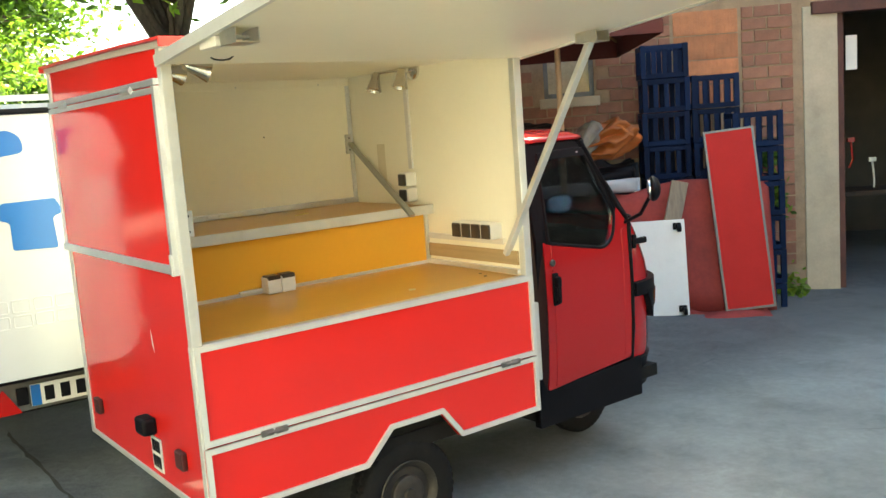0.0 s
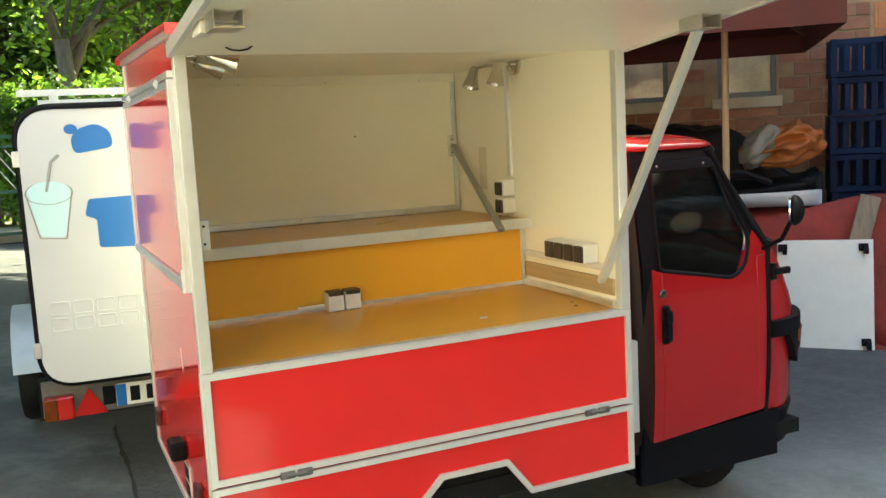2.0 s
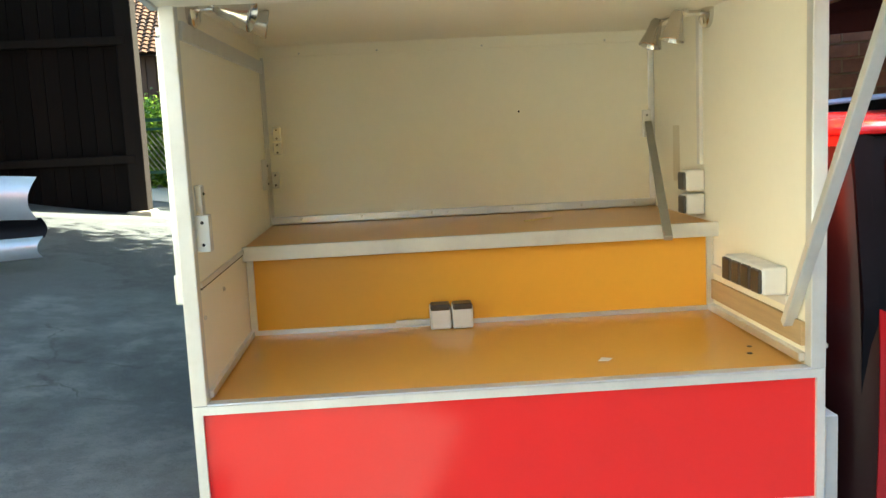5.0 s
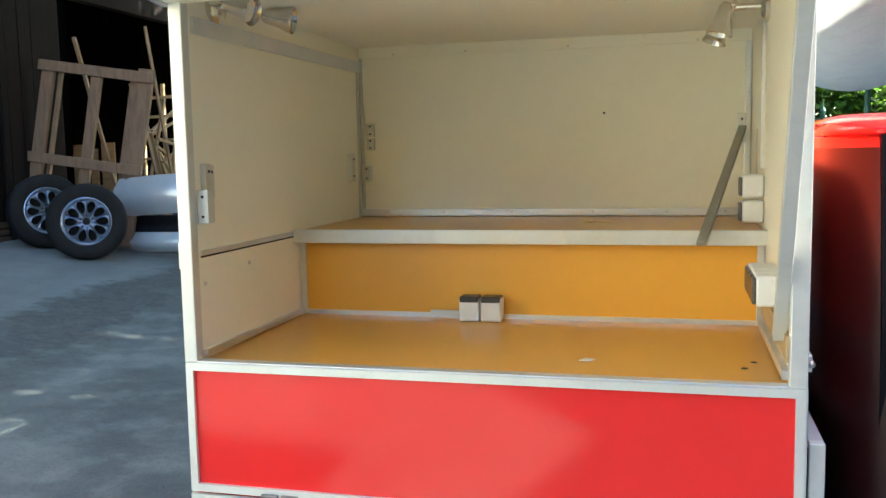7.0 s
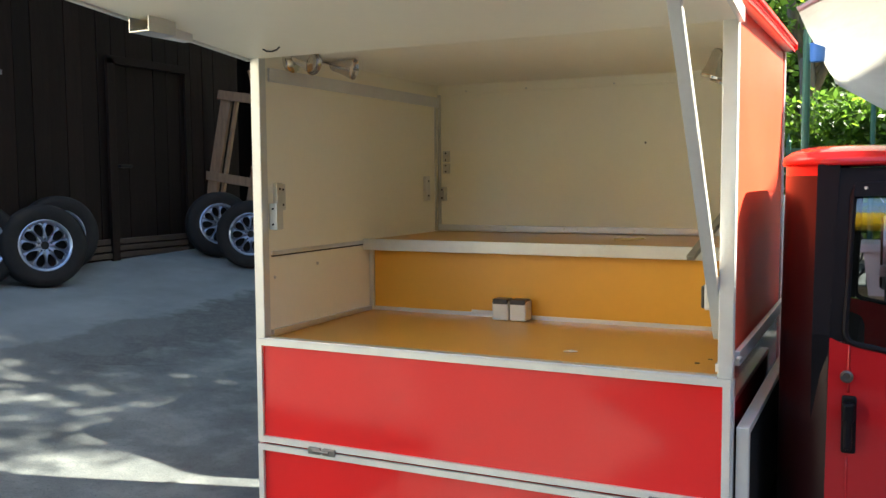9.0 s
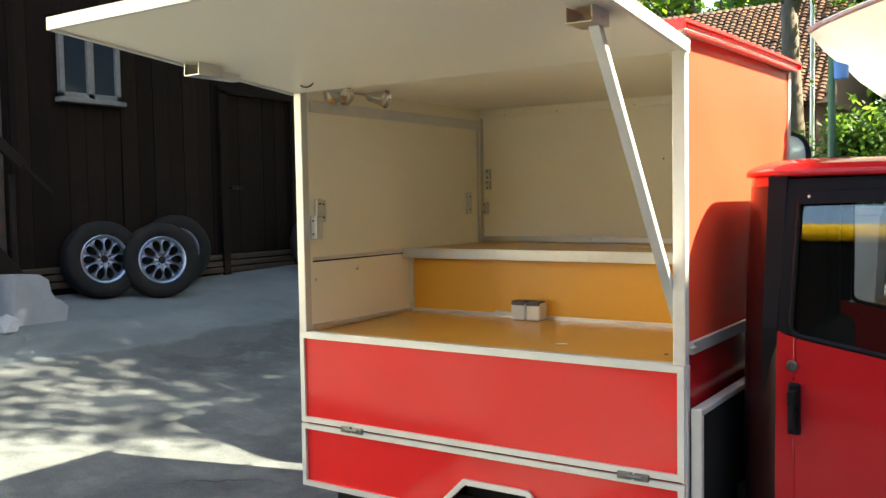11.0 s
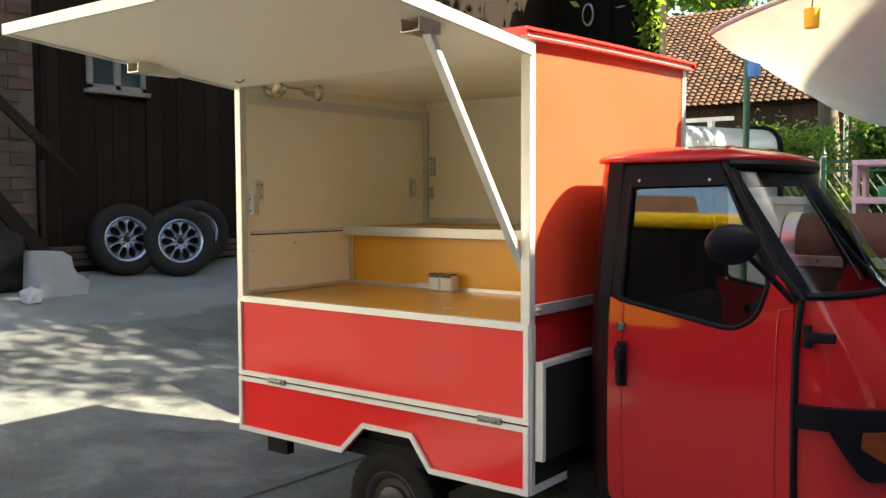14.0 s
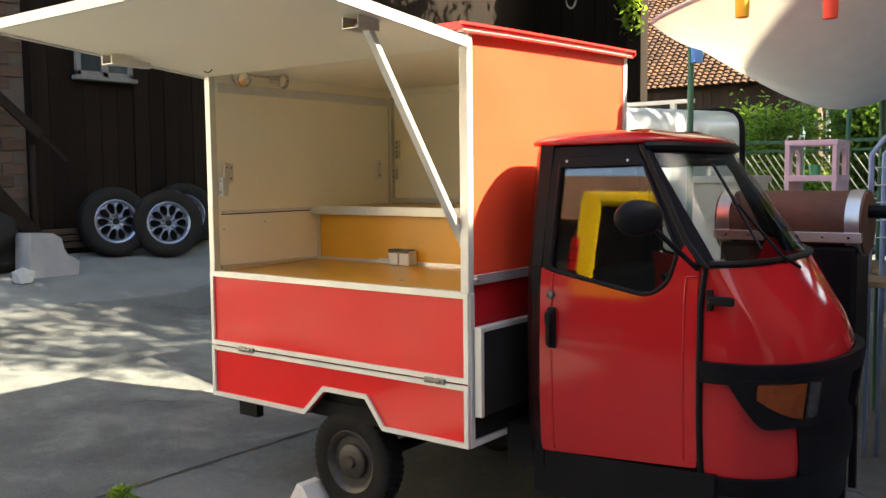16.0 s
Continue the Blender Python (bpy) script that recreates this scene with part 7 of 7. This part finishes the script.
def bin_(label, x, y, z, w, d, h, mat):
    b = thing("storage_bin", label, "bin", "storage bins on the table")
    bm = B()
    o0 = [(-w / 2 * 0.86, -d / 2 * 0.86), (w / 2 * 0.86, -d / 2 * 0.86), (w / 2 * 0.86, d / 2 * 0.86), (-w / 2 * 0.86, d / 2 * 0.86)]
    a = [bm.verts.new((x + p, y + q, z)) for p, q in o0]
    c = [bm.verts.new((x + p / 0.86, y + q / 0.86, z + h)) for p, q in o0]
    bm.faces.new(a)
    bm.faces.new(c)
    for i in range(4):
        bm.faces.new((a[i], a[(i + 1) % 4], c[(i + 1) % 4], c[i]))
    part("tub", bm, mat, b)
    bm = B()
    block(bm, (x - w / 2 - 0.015, y - d / 2 - 0.015, z + h - 0.02), (x + w / 2 + 0.015, y + d / 2 + 0.015, z + h + 0.025), 0.006)
    part("lid", bm, mat, b)


bin_("grey lidded storage bin on the table", 1.45, 2.8, 0.91, 0.36, 0.36, 0.48, GREY_BIN)
bin_("pale lavender storage bin on the table", 1.95, 2.8, 0.91, 0.42, 0.34, 0.24, LAV)
side_table = thing("side_table", "small plain wooden table behind the smoker", "table")
bm = B()
block(bm, (1.99, 1.93, 0.88), (2.72, 2.25, 0.91), 0.004)
part("top", bm, LIME_WOOD, side_table)
for x in (2.0, 2.67):
    for y in (1.945, 2.2):
        bm = B()
        block(bm, (x, y, height(x, y)), (x + 0.035, y + 0.035, 0.88))
        part("leg", bm, LIME_WOOD, side_table)
toy = thing("toy_kitchen", "pale lavender toy kitchen frame with arched sides", "toy")
tx, ty, tz = 2.03, 1.956, 0.91
for z0, z1, name in ((0.652, 0.678, "top"), (0.475, 0.505, "shelf"), (0.22, 0.235, "shelf"), (0.0, 0.03, "base")):
    bm = B()
    block(bm, (tx, ty, tz + z0), (tx + 0.251, ty + 0.245, tz + z1), 0.004)
    part(name, bm, LAV, toy)
arch = [(0.1225 - 0.065 * math.cos(math.pi * k / 10), 0.08 + 0.05 * math.sin(math.pi * k / 10)) for k in range(11)]
outline = [(0, 0), (0.0575, 0)] + arch + [(0.1875, 0), (0.245, 0), (0.245, 0.147), (0, 0.147)]
for x in (0.004, 0.227):
    bm = B()
    prism(bm, [(tx + x, ty + a, tz + 0.505 + c) for a, c in outline], (0.02, 0, 0))
    part("arched_side", bm, LAV, toy)
    bm = B()
    block(bm, (tx + x, ty, tz + 0.03), (tx + x + 0.02, ty + 0.245, tz + 0.475), 0.002)
    part("side_panel", bm, LAV, toy)
cup_ = thing("green_beaker", "small green beaker on the toy kitchen", "beaker")
bm = B()
lathe(bm, (tx + 0.12, ty + 0.10, tz + 0.505), (0, 0, 1), [(0, 0.024), (0.052, 0.03), (0.052, 0.027), (0.004, 0.021)], 16)
part("wall", bm, material("green_plastic", (0.06, 0.35, 0.16), 0.5), cup_)
CHAIR_BLUE = material("pale_blue_tube", (0.30, 0.42, 0.66), 0.35, vary=0.08)
chair = thing("tube_chair", "stacked pale blue tubular frame standing beside the smoker", "chair")
for k in range(2):
    bm = B()
    o = Vector((2.35 + 0.05 * k, 2.35 + 0.06 * k, 0))
    g = height(2.4, 2.4)
    tube(bm, [o + Vector(p) for p in ((0, 0, g), (0.0, 0, 1.52), (0.06, 0, 1.60), (0.16, 0, 1.63), (0.62, 0.02, 1.66), (0.70, 0.02, 1.60), (0.72, 0.02, g))], 0.014, 8)
    part("frame_tube", bm, CHAIR_BLUE, chair, smooth=True)
for k in range(5):
    bm = B()
    tube(bm, [(2.36, 2.36, 1.45 - 0.09 * k), (3.06, 2.38, 1.48 - 0.09 * k)], 0.004, 5)
    part("wire", bm, ZINC, chair)


def bicycle(at, turn, label):
    b = thing("bicycle", label, "bicycle", "bicycles by the fence")
    for x in (0, 1.02):
        bm = B()
        tube(bm, [(x + 0.33 * math.cos(a), 0, 0.34 + 0.33 * math.sin(a)) for a in [2 * math.pi * k / 28 for k in range(28)]], 0.018, 6, closed=True)
        wl_ = part("wheel", bm, RUBBER, b, smooth=True)
        bm = B()
        for k in range(9):
            a = math.pi * k / 9
            tube(bm, [(x + 0.31 * math.cos(a), 0, 0.34 + 0.31 * math.sin(a)), (x - 0.31 * math.cos(a), 0, 0.34 - 0.31 * math.sin(a))], 0.002, 4)
        part("spoke_set", bm, ZINC, wl_)
    bm = B()
    tube(bm, [(0, 0, 0.34), (0.42, 0, 0.30), (0.28, 0, 0.80)], 0.016, 8)
    tube(bm, [(0.42, 0, 0.30), (0.86, 0, 0.80), (0.30, 0, 0.74)], 0.016, 8)
    tube(bm, [(1.02, 0, 0.34), (0.86, 0, 0.80), (0.83, 0, 0.98)], 0.014, 8)
    part("frame", bm, CHAIR_BLUE, b, smooth=True)
    bm = B()
    tube(bm, [(0.70, -0.28, 1.03), (0.84, -0.18, 1.02), (0.85, 0, 0.98), (0.84, 0.18, 1.02), (0.70, 0.28, 1.03)], 0.012, 6)
    part("handlebar", bm, ZINC, b, smooth=True)
    bm = B()
    block(bm, (0.14, -0.07, 0.86), (0.40, 0.07, 0.92), 0.02)
    part("saddle", bm, BLACK, b)
    b.matrix_world = pose(*at, 0, 0, turn)


bicycle(hz(0.30, 11.2), 15, "parked bicycle with bright handlebars by the fence")
bicycle(hz(0.35, 10.3), -10, "parked bicycle beside the toy kitchen")
for dx in (0.0, 0.5):
    gp = thing("bent_pipe", "upright galvanised pipe with a hooked top", "pipe", "hooked pipes by the fence")
    bm = B()
    x, y = -1.15 + dx * 0.4, 12.6
    tube(bm, [(x, y, height(x, y)), (x, y, 1.95), (x + 0.03, y, 2.02), (x + 0.09, y, 2.02)], 0.018, 8)
    part("pipe", bm, ZINC, gp)

# ---- fence and gate along the street ----
fence = thing("iron_fence", "dark green wrought fence with slanting bars along the street", "fence")
FY = 13.0
FX = [-3.95, -3.2, -2.1, -1.0, 0.45, 1.9, 3.35, 4.8, 6.25, 7.7]
for x in FX:
    bm = B()
    z = height(x, FY)
    block(bm, (x - 0.035, FY - 0.035, z), (x + 0.035, FY + 0.035, 2.02), 0.004)
    part("post", bm, GREEN, fence)
    bm = B()
    lathe(bm, (x, FY, 2.02), (0, 0, 1), [(0, 0.03), (0.06, 0.045), (0.11, 0.02), (0.2, 0.003)], 10)
    part("finial", bm, GREEN, fence)
for x0, x1 in zip(FX, FX[1:]):
    for z, h in ((1.95, 0.055), (1.80, 0.04), (1.10, 0.05), (0.44, 0.05)):
        bm = B()
        beam(bm, (x0, FY, z), (x1, FY, z), 0.03, h)
        part("rail", bm, GREEN, fence)
    n = 9
    for k in range(n):
        bm = B()
        xa = x0 + (x1 - x0) * k / n
        beam(bm, (xa, FY, 1.74), (min(x1, xa + 0.42), FY, 1.74 - min(0.62, (min(x1, xa + 0.42) - xa) * 1.45)), 0.012, 0.014)
        part("slanting_bar", bm, ZINC, fence)
    for k in range(1, 4):
        bm = B()
        xa = x0 + (x1 - x0) * k / 4
        beam(bm, (xa, FY, 0.45), (xa, FY, 1.10), 0.022, 0.022)
        part("upright_bar", bm, GREEN, fence)
kerb = tagged(part("kerb", (lambda b: (block(b, (-2.4, 13.25, 0.28), (12, 13.42, 0.46), 0.01), b)[1])(B()), PLASTER), "pale stone kerb along the street", "kerb", kind="structure")
ROAD = material("sunlit_road", (0.34, 0.32, 0.27), 0.85, vary=0.12, scale=1.5, bump=0.2, bump_scale=60)
bm = B()
grid_sheet(bm, 40, 6, lambda u, v: Vector((-14 + 34 * u, 13.45 + 3.2 * v, height(-14 + 34 * u, 13.45 + 3.2 * v) + 0.012)))
tagged(part("road", bm, ROAD), "pale sunlit street beyond the fence", "road", kind="structure")


# ---- hedge, bushes, climbers, grass ----
def foliage_box(name, label, cat, lo, hi, count, leaf, seed, mats=None, clumps=90):
    rs = random.Random(seed)
    cs_, sp = [], []
    for _ in range(clumps):
        cs_.append(Vector([rs.uniform(a, b) for a, b in zip(lo, hi)]))
        sp.append(rs.uniform(0.10, 0.24))
    t = thing(name, label, cat)
    o = new("foliage", leaves_mesh("foliage", cs_, sp, count, leaf, seed, mats or LEAF))
    o.parent = t
    for k in range(4):
        bm = B()
        x = lo[0] + (hi[0] - lo[0]) * (k + 0.5) / 4
        y = (lo[1] + hi[1]) / 2
        tube(bm, [(x, y, height(x, y) - 0.1), (x + 0.05, y, lo[2] + 0.3), (x - 0.1, y + 0.05, (lo[2] + hi[2]) / 2)], [0.05, 0.035, 0.015], 7)
        part("stem", bm, BARK, t)
    return t


HEDGE = [LEAF[2], LEAF[2], LEAF[1]]
for k in range(5):
    foliage_box("hedge", "tall clipped conifer hedge behind the fence", "hedge", (-0.6 + 1.6 * k, 13.7, 0.6), (1.0 + 1.6 * k, 14.3, 2.72), 9000, 0.075, 40 + k, HEDGE)
foliage_box("bush", "leafy bush in front of the tiled shed", "bush", (-5.2, 16.0, 0.6), (-3.3, 16.8, 2.3), 6000, 0.06, 61, [LEAF[0], LEAF[1], LEAF[2]], clumps=60)
foliage_box("bush", "tall leafy bush beside the shed's corner", "bush", (-3.3, 15.6, 0.6), (-1.6, 16.4, 2.6), 5200, 0.06, 62, [LEAF[0], LEAF[1], LEAF[2]], clumps=50)
foliage_box("bush", "sunlit bush beside the street tree", "bush", (-1.2, 16.2, 0.6), (0.8, 17.0, 2.3), 4600, 0.065, 63, [LEAF[0], LEAF[0], LEAF[1]], clumps=50)
coil = thing("wire_coil", "coil of pale wire hanging on the dark board wall", "wire")
for k, r in enumerate((0.15, 0.135)):
    bm = B()
    tube(bm, [(-4.46 + 0.7 * r * math.sin(2 * math.pi * i / 24), 11.34 - 0.012 * k, 4.5 + 1.25 * r * math.cos(2 * math.pi * i / 24)) for i in range(24)], 0.008, 6, closed=True)
    part("wire", bm, ZINC, coil, smooth=True)
ivy = thing("climber", "ivy hanging from the barn's corner", "climber")
ir = random.Random(64)
ivy_at, ivy_wide = [], []
for k in range(6):
    x, zlow = -3.46 + 0.055 * k, ir.uniform(3.75, 4.9)
    run = [Vector((x + ir.uniform(-0.04, 0.04), 11.33 + ir.uniform(-0.04, 0.04), 6.3 + (zlow - 6.3) * i / 8)) for i in range(9)]
    bm = B()
    tube(bm, run, 0.007, 5)
    part("strand", bm, BARK, ivy)
    for p in run:
        ivy_at.append(p)
        ivy_wide.append(ir.uniform(0.05, 0.10))
o = new("foliage", leaves_mesh("foliage", ivy_at, ivy_wide, 1300, 0.06, 64, [LEAF[0], LEAF[0], LEAF[1]]))
o.parent = ivy
foliage_box("undergrowth", "low sunlit undergrowth along the street", "plants", (-3.0, 17.0, 0.3), (3.0, 17.6, 1.3), 6000, 0.10, 65, [LEAF[0]])
tree("pale-barked street tree in front of the shed", (-2.15, 17.7), 6.4, (-1.4, 17.7, 10.4), (3.0, 2.6, 2.2), 21, 14000, 0.13, 0.21, clumps=60)
tree("dark broadleaf tree behind the garage", (9.5, 11.0), 3.6, (9.0, 11.0, 6.6), (4.0, 3.0, 3.0), 22, 14000, 0.14, 0.25, clumps=70)
tree("broadleaf tree in the next yard", (3.0, 24.5), 3.0, (3.0, 24.5, 6.6), (3.2, 2.8, 4.5), 23, 15000, 0.15, 0.22, clumps=80)
tree("slender tree with dark limbs beyond the hedge", (0.6, 16.3), 3.6, (0.9, 17.0, 6.0), (2.6, 1.6, 2.4), 51, 5000, 0.11, 0.2, clumps=44)
# darker leaf mix puts a backlit crown's shade into the colour
tree("slender tree with dark forked limbs beyond the hedge", (1.75, 17.6), 3.2, (3.5, 18.0, 5.9), (2.2, 1.5, 2.2), 52, 9000, 0.10, 0.24, mats=[LEAF[1], LEAF[2], LEAF[2]], clumps=50)
tree("far tree beyond the street", (-8.0, 30.0), 4.0, (-8.0, 30.0, 7.5), (6.0, 3.0, 5.0), 24, 14000, 0.22, 0.3, clumps=80)
up = thing("utility_pole", "grey steel utility pole by the street", "pole")
bm = B()
rod(bm, (-1.78, 17.6, 0.2), (-1.78, 17.6, 8.0), 0.05, 12)
part("mast", bm, ZINC, up)
weed = thing("weed_tuft", "small green weed growing from a crack", "weed")
o = new("foliage", leaves_mesh("weed", [Vector((0.0, -0.52, height(0.0, -0.52) + 0.02))], [0.025], 60, 0.03, 77, [LEAF[0], LEAF[1]]))
o.parent = weed
weed2 = thing("weed_tuft", "green weeds at the foot of the door pier", "weed")
p = GM @ Vector((-0.3, -0.25, 0.05))
o = new("foliage", leaves_mesh("weed", [p, p + Vector((0.1, 0.05, 0.05))], [0.09, 0.08], 260, 0.05, 78, [LEAF[0], LEAF[1]]))
o.parent = weed2
vine = thing("climber", "green climber on the garage pier", "climber")
p = GM @ Vector((-0.42, -0.08, 1.15))
o = new("foliage", leaves_mesh("climber", [p, p + Vector((0, 0, 0.3)), p + Vector((0.02, -0.03, -0.2))], [0.09, 0.06, 0.07], 420, 0.05, 79, [LEAF[1], LEAF[2]]))
o.parent = vine

# ---- behind the camera: a house, an added barn and a parked yellow van ----
house = thing("neighbour_house", "dark boarded house with a clay tile roof", "house")
bm = B()
block(bm, (-16, -23, -0.6), (-4.4, -16, 5.0))
# near-black boards keep these unseen walls dark in reflections
BROWN_BOARDS = material("brown_boards", (0.025, 0.019, 0.015), 0.85, vary=0.2, scale=2, bump=0.1)
part("wall", bm, BROWN_BOARDS, house)
bm = B()
prism(bm, [(-16.4, -15.5, 4.9), (-16.4, -19.2, 7.0), (-16.4, -23.5, 4.9)], (12.2, 0, 0))
part("roof", bm, CLAY, house)
bm = B()
rod(bm, (-6.2, -19.2, 7.1), (-6.2, -19.2, 8.6), 0.03, 8)
for k in range(3):
    rod(bm, (-7.0, -19.2, 7.9 + 0.25 * k), (-5.4, -19.2, 7.9 + 0.25 * k), 0.02, 6)
part("aerial", bm, ZINC, house)
# barn added out of view: cuts sky light and keeps reflections dark
barnb = thing("neighbour_barn", "long dark barn added out of view to block sky light", "building")
bm = B()
block(bm, (5.2, -16, -1.5), (32, -7.6, 6.2))
part("wall", bm, BROWN_BOARDS, barnb)
TERRACOTTA = material("terracotta_tiles", (0.40, 0.13, 0.055), 0.85, vary=0.3, scale=2.0, bump=0.2, bump_scale=25, island=0.2)
bm = B()
prism(bm, [(4.9, -7.3, 6.15), (4.9, -11.8, 11.15), (4.9, -16.3, 6.15)], (27.3, 0, 0))
barn_roof = part("roof", bm, TERRACOTTA, barnb)
bm = B()
for i in range(16):
    y, z = -7.3 - 4.5 * i / 16, 6.15 + 5.0 * i / 16
    prism(bm, [(4.85, y + 0.07, z + 0.02), (4.85, y - 0.21, z + 0.33), (4.85, y - 0.27, z + 0.28)], (27.4, 0, 0))
part("tile_courses", bm, TERRACOTTA, barn_roof)
car = thing("yellow_van", "long yellow van with dark side windows parked across the yard", "van")
YEL = material("yellow_van_paint", (0.80, 0.50, 0.02), 0.25, vary=0.03, coat=0.6)
VX0, VX1, VY0, VY1, VZ = -0.12, 4.30, -6.0, -4.1, height(1.5, -5) + 0.02
bm = B()
block(bm, (VX0, VY0, VZ + 0.35), (VX1, VY1, 1.30), 0.07)
body = part("body", bm, YEL, car)
# black panels added so the cab door reflects less of the yellow body
bm = B()
block(bm, (VX0 + 0.75, VY1 - 0.05, VZ + 0.33), (VX1 - 0.02, VY1 + 0.04, 1.27), 0.04)
block(bm, (VX0 + 0.02, VY1 - 0.05, VZ + 0.33), (VX0 + 0.75, VY1 + 0.04, 0.80), 0.04)
part("side_cladding", bm, BLACK, car, "black cover added to keep yellow out of the cab door's reflection")
bm = B()
block(bm, (VX0 + 0.03, VY0 + 0.03, 1.28), (VX1 - 0.03, VY1 - 0.03, 2.46), 0.05)
cabin = part("cabin", bm, material("tinted_van_glass", (0.006, 0.007, 0.008), 0.25, vary=0.1, spec=0.12), car, "dark glazed upper body")
bm = B()
block(bm, (VX0, VY0, 2.39), (VX1, VY1, 2.54), 0.05)
part("roof", bm, YEL, cabin)
for x0, x1, y0 in ((VX0, VX0 + 0.20, VY1 - 0.12), (VX1 - 0.20, VX1, VY1 - 0.12), (VX0, VX0 + 0.20, VY0), (VX1 - 0.20, VX1, VY0)):
    bm = B()
    block(bm, (x0, y0, 1.26), (x1, y0 + 0.12, 2.46), 0.02)
    part("pillar", bm, YEL, cabin)
for x in (1.12, 2.55):
    bm = B()
    block(bm, (x, VY1 - 0.04, 1.28), (x + 0.05, VY1 - 0.015, 2.42), 0.004)
    part("window_bar", bm, BLACK, cabin)
bm = B()
block(bm, (VX0 - 0.03, VY1 - 0.06, 1.60), (VX0 + 0.055, VY1 + 0.025, 2.10), 0.015)
lamp_ = part("tail_lamp", bm, LENS_RED, car)
for i in range(4):
    bm = B()
    block(bm, (VX0 - 0.034, VY1 - 0.05, 1.68 + 0.10 * i), (VX0 + 0.057, VY1 + 0.028, 1.70 + 0.10 * i), 0.002)
    part("lamp_rib", bm, BLACK, lamp_)
for x in (VX0 + 0.85, VX1 - 0.85):
    for y in (VY0 + 0.02, VY1 - 0.22):
        bm = B()
        lathe(bm, (x, y, VZ + 0.33), (0, 1, 0), [(0, 0.18), (0.0, 0.34), (0.2, 0.34), (0.2, 0.18)], 24)
        part("wheel", bm, RUBBER, car, smooth=40)

# ---- pieces: boards, bricks ----
meshes = [plank_mesh(0.185, 0.022, 5.6, k) for k in range(5)]
rnd = random.Random(15)
y = 2.048
k = 0
while y < 6.42:
    if not (wy0 - 0.1 < y < wy1 + 0.1):
        put("board", meshes[k % 5], BARN_WOOD, barn, pose(BX - 0.02 + rnd.uniform(-0.006, 0.006), y, 0.45, 0, 0, rnd.uniform(-1.5, 1.5)))
    y += 0.192
    k += 1
short = [plank_mesh(0.185, 0.022, 1.97, 20), plank_mesh(0.185, 0.022, 2.8, 21)]
y = wy0
while y < wy1 + 0.1:
    put("board", short[0], BARN_WOOD, barn, pose(BX - 0.02, y, 0.45))
    put("board", short[1], BARN_WOOD, barn, pose(BX - 0.02, y, wz1 + 0.05))
    y += 0.192
wingm = [plank_mesh(0.21, 0.022, 5.8, 30 + k) for k in range(4)]
for k in range(31):
    put("board", wingm[k % 4], BARN_WOOD, wing, pose(-3.30 - 0.218 * k, 11.47 + rnd.uniform(-0.006, 0.006), 0.5, 0, 0, 90 + rnd.uniform(-1.5, 1.5)))
shedb = [plank_mesh(0.2, 0.03, 2.95, 50 + k) for k in range(3)]
for k in range(36):
    put("board", shedb[k % 3], SHED_WOOD, shed, pose(SX0 + 0.5 + 0.215 * k, SY0 + 0.28, 0.5, 0, 0, 90 + rnd.uniform(-1, 1)))


def brick_mesh(l, h, t, seed):
    rnd = random.Random(seed)
    bm = B()
    block(bm, (0.004, -t, 0.004), (l - 0.012, 0.02, h - 0.012), 0.004)
    for v in bm.verts:
        v.co += Vector((rnd.uniform(-0.003, 0.003), rnd.uniform(-0.004, 0.002), rnd.uniform(-0.003, 0.003)))
    me = bpy.data.meshes.new("brick")
    bmesh.ops.recalc_face_normals(bm, faces=bm.faces)
    bm.to_mesh(me)
    bm.free()
    return me


BL_, BH_ = 0.25, 0.118
bricks = [brick_mesh(BL_, BH_, 0.014, k) for k in range(6)]
half = [brick_mesh(BL_ / 2, BH_, 0.014, 10 + k) for k in range(3)]
# garage: courses beside the windows and between the infill and the door
for r in range(4, 26):
    z = -0.15 + r * BH_
    for lo, hi in ((-4.55, -1.30), (-0.62, -0.12)):
        u = lo - (BL_ / 2 if r % 2 else 0)
        while u < hi - 0.06:
            a, b = max(u, lo), min(u + BL_, hi)
            blocked = any(a < q[1] - 0.01 and b > q[0] + 0.01 and q[2] - BH_ - 0.06 < z < q[3] for q in wins)
            covered = z < 1.45 and b < -1.3
            if b - a > 0.1 and not blocked and not covered:
                kind = bricks[rnd.randrange(6)] if b - a > 0.2 else half[rnd.randrange(3)]
                put("brick", kind, BRICK, garage, pose(a, rnd.uniform(-0.004, 0.003), z, rnd.uniform(-0.8, 0.8), 0, rnd.uniform(-0.8, 0.8)))
            u += BL_
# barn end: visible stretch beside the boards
barn_bricks = [brick_mesh(BL_, BH_, 0.014, 90 + k) for k in range(6)]
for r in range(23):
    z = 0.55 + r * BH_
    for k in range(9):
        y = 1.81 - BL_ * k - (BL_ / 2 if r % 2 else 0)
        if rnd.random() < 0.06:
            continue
        put("brick", barn_bricks[rnd.randrange(6)], OLD_BRICK, wall_brick_barn, pose(BX - 0.10, y, z, 0, 0, 90 + rnd.uniform(-0.8, 0.8)) @ pose(-BL_ / 2, 0, 0))
HOLLOW = material("ribbed_hollow_brick", (0.48, 0.20, 0.10), 0.85, vary=0.2, scale=8, bump=0.3, random_tint=0.2)
for r in range(4):
    bm = B()
    z = 1.95 + 0.24 * r
    for k in range(24):
        block(bm, (-1.27 + 0.026 * k, -0.012, z + 0.006), (-1.25 + 0.026 * k, 0.01, z + 0.23))
    block(bm, (-1.275, -0.004, z + 0.004), (-0.65, 0.02, z + 0.232))
    part("hollow_brick", bm, HOLLOW, garage)
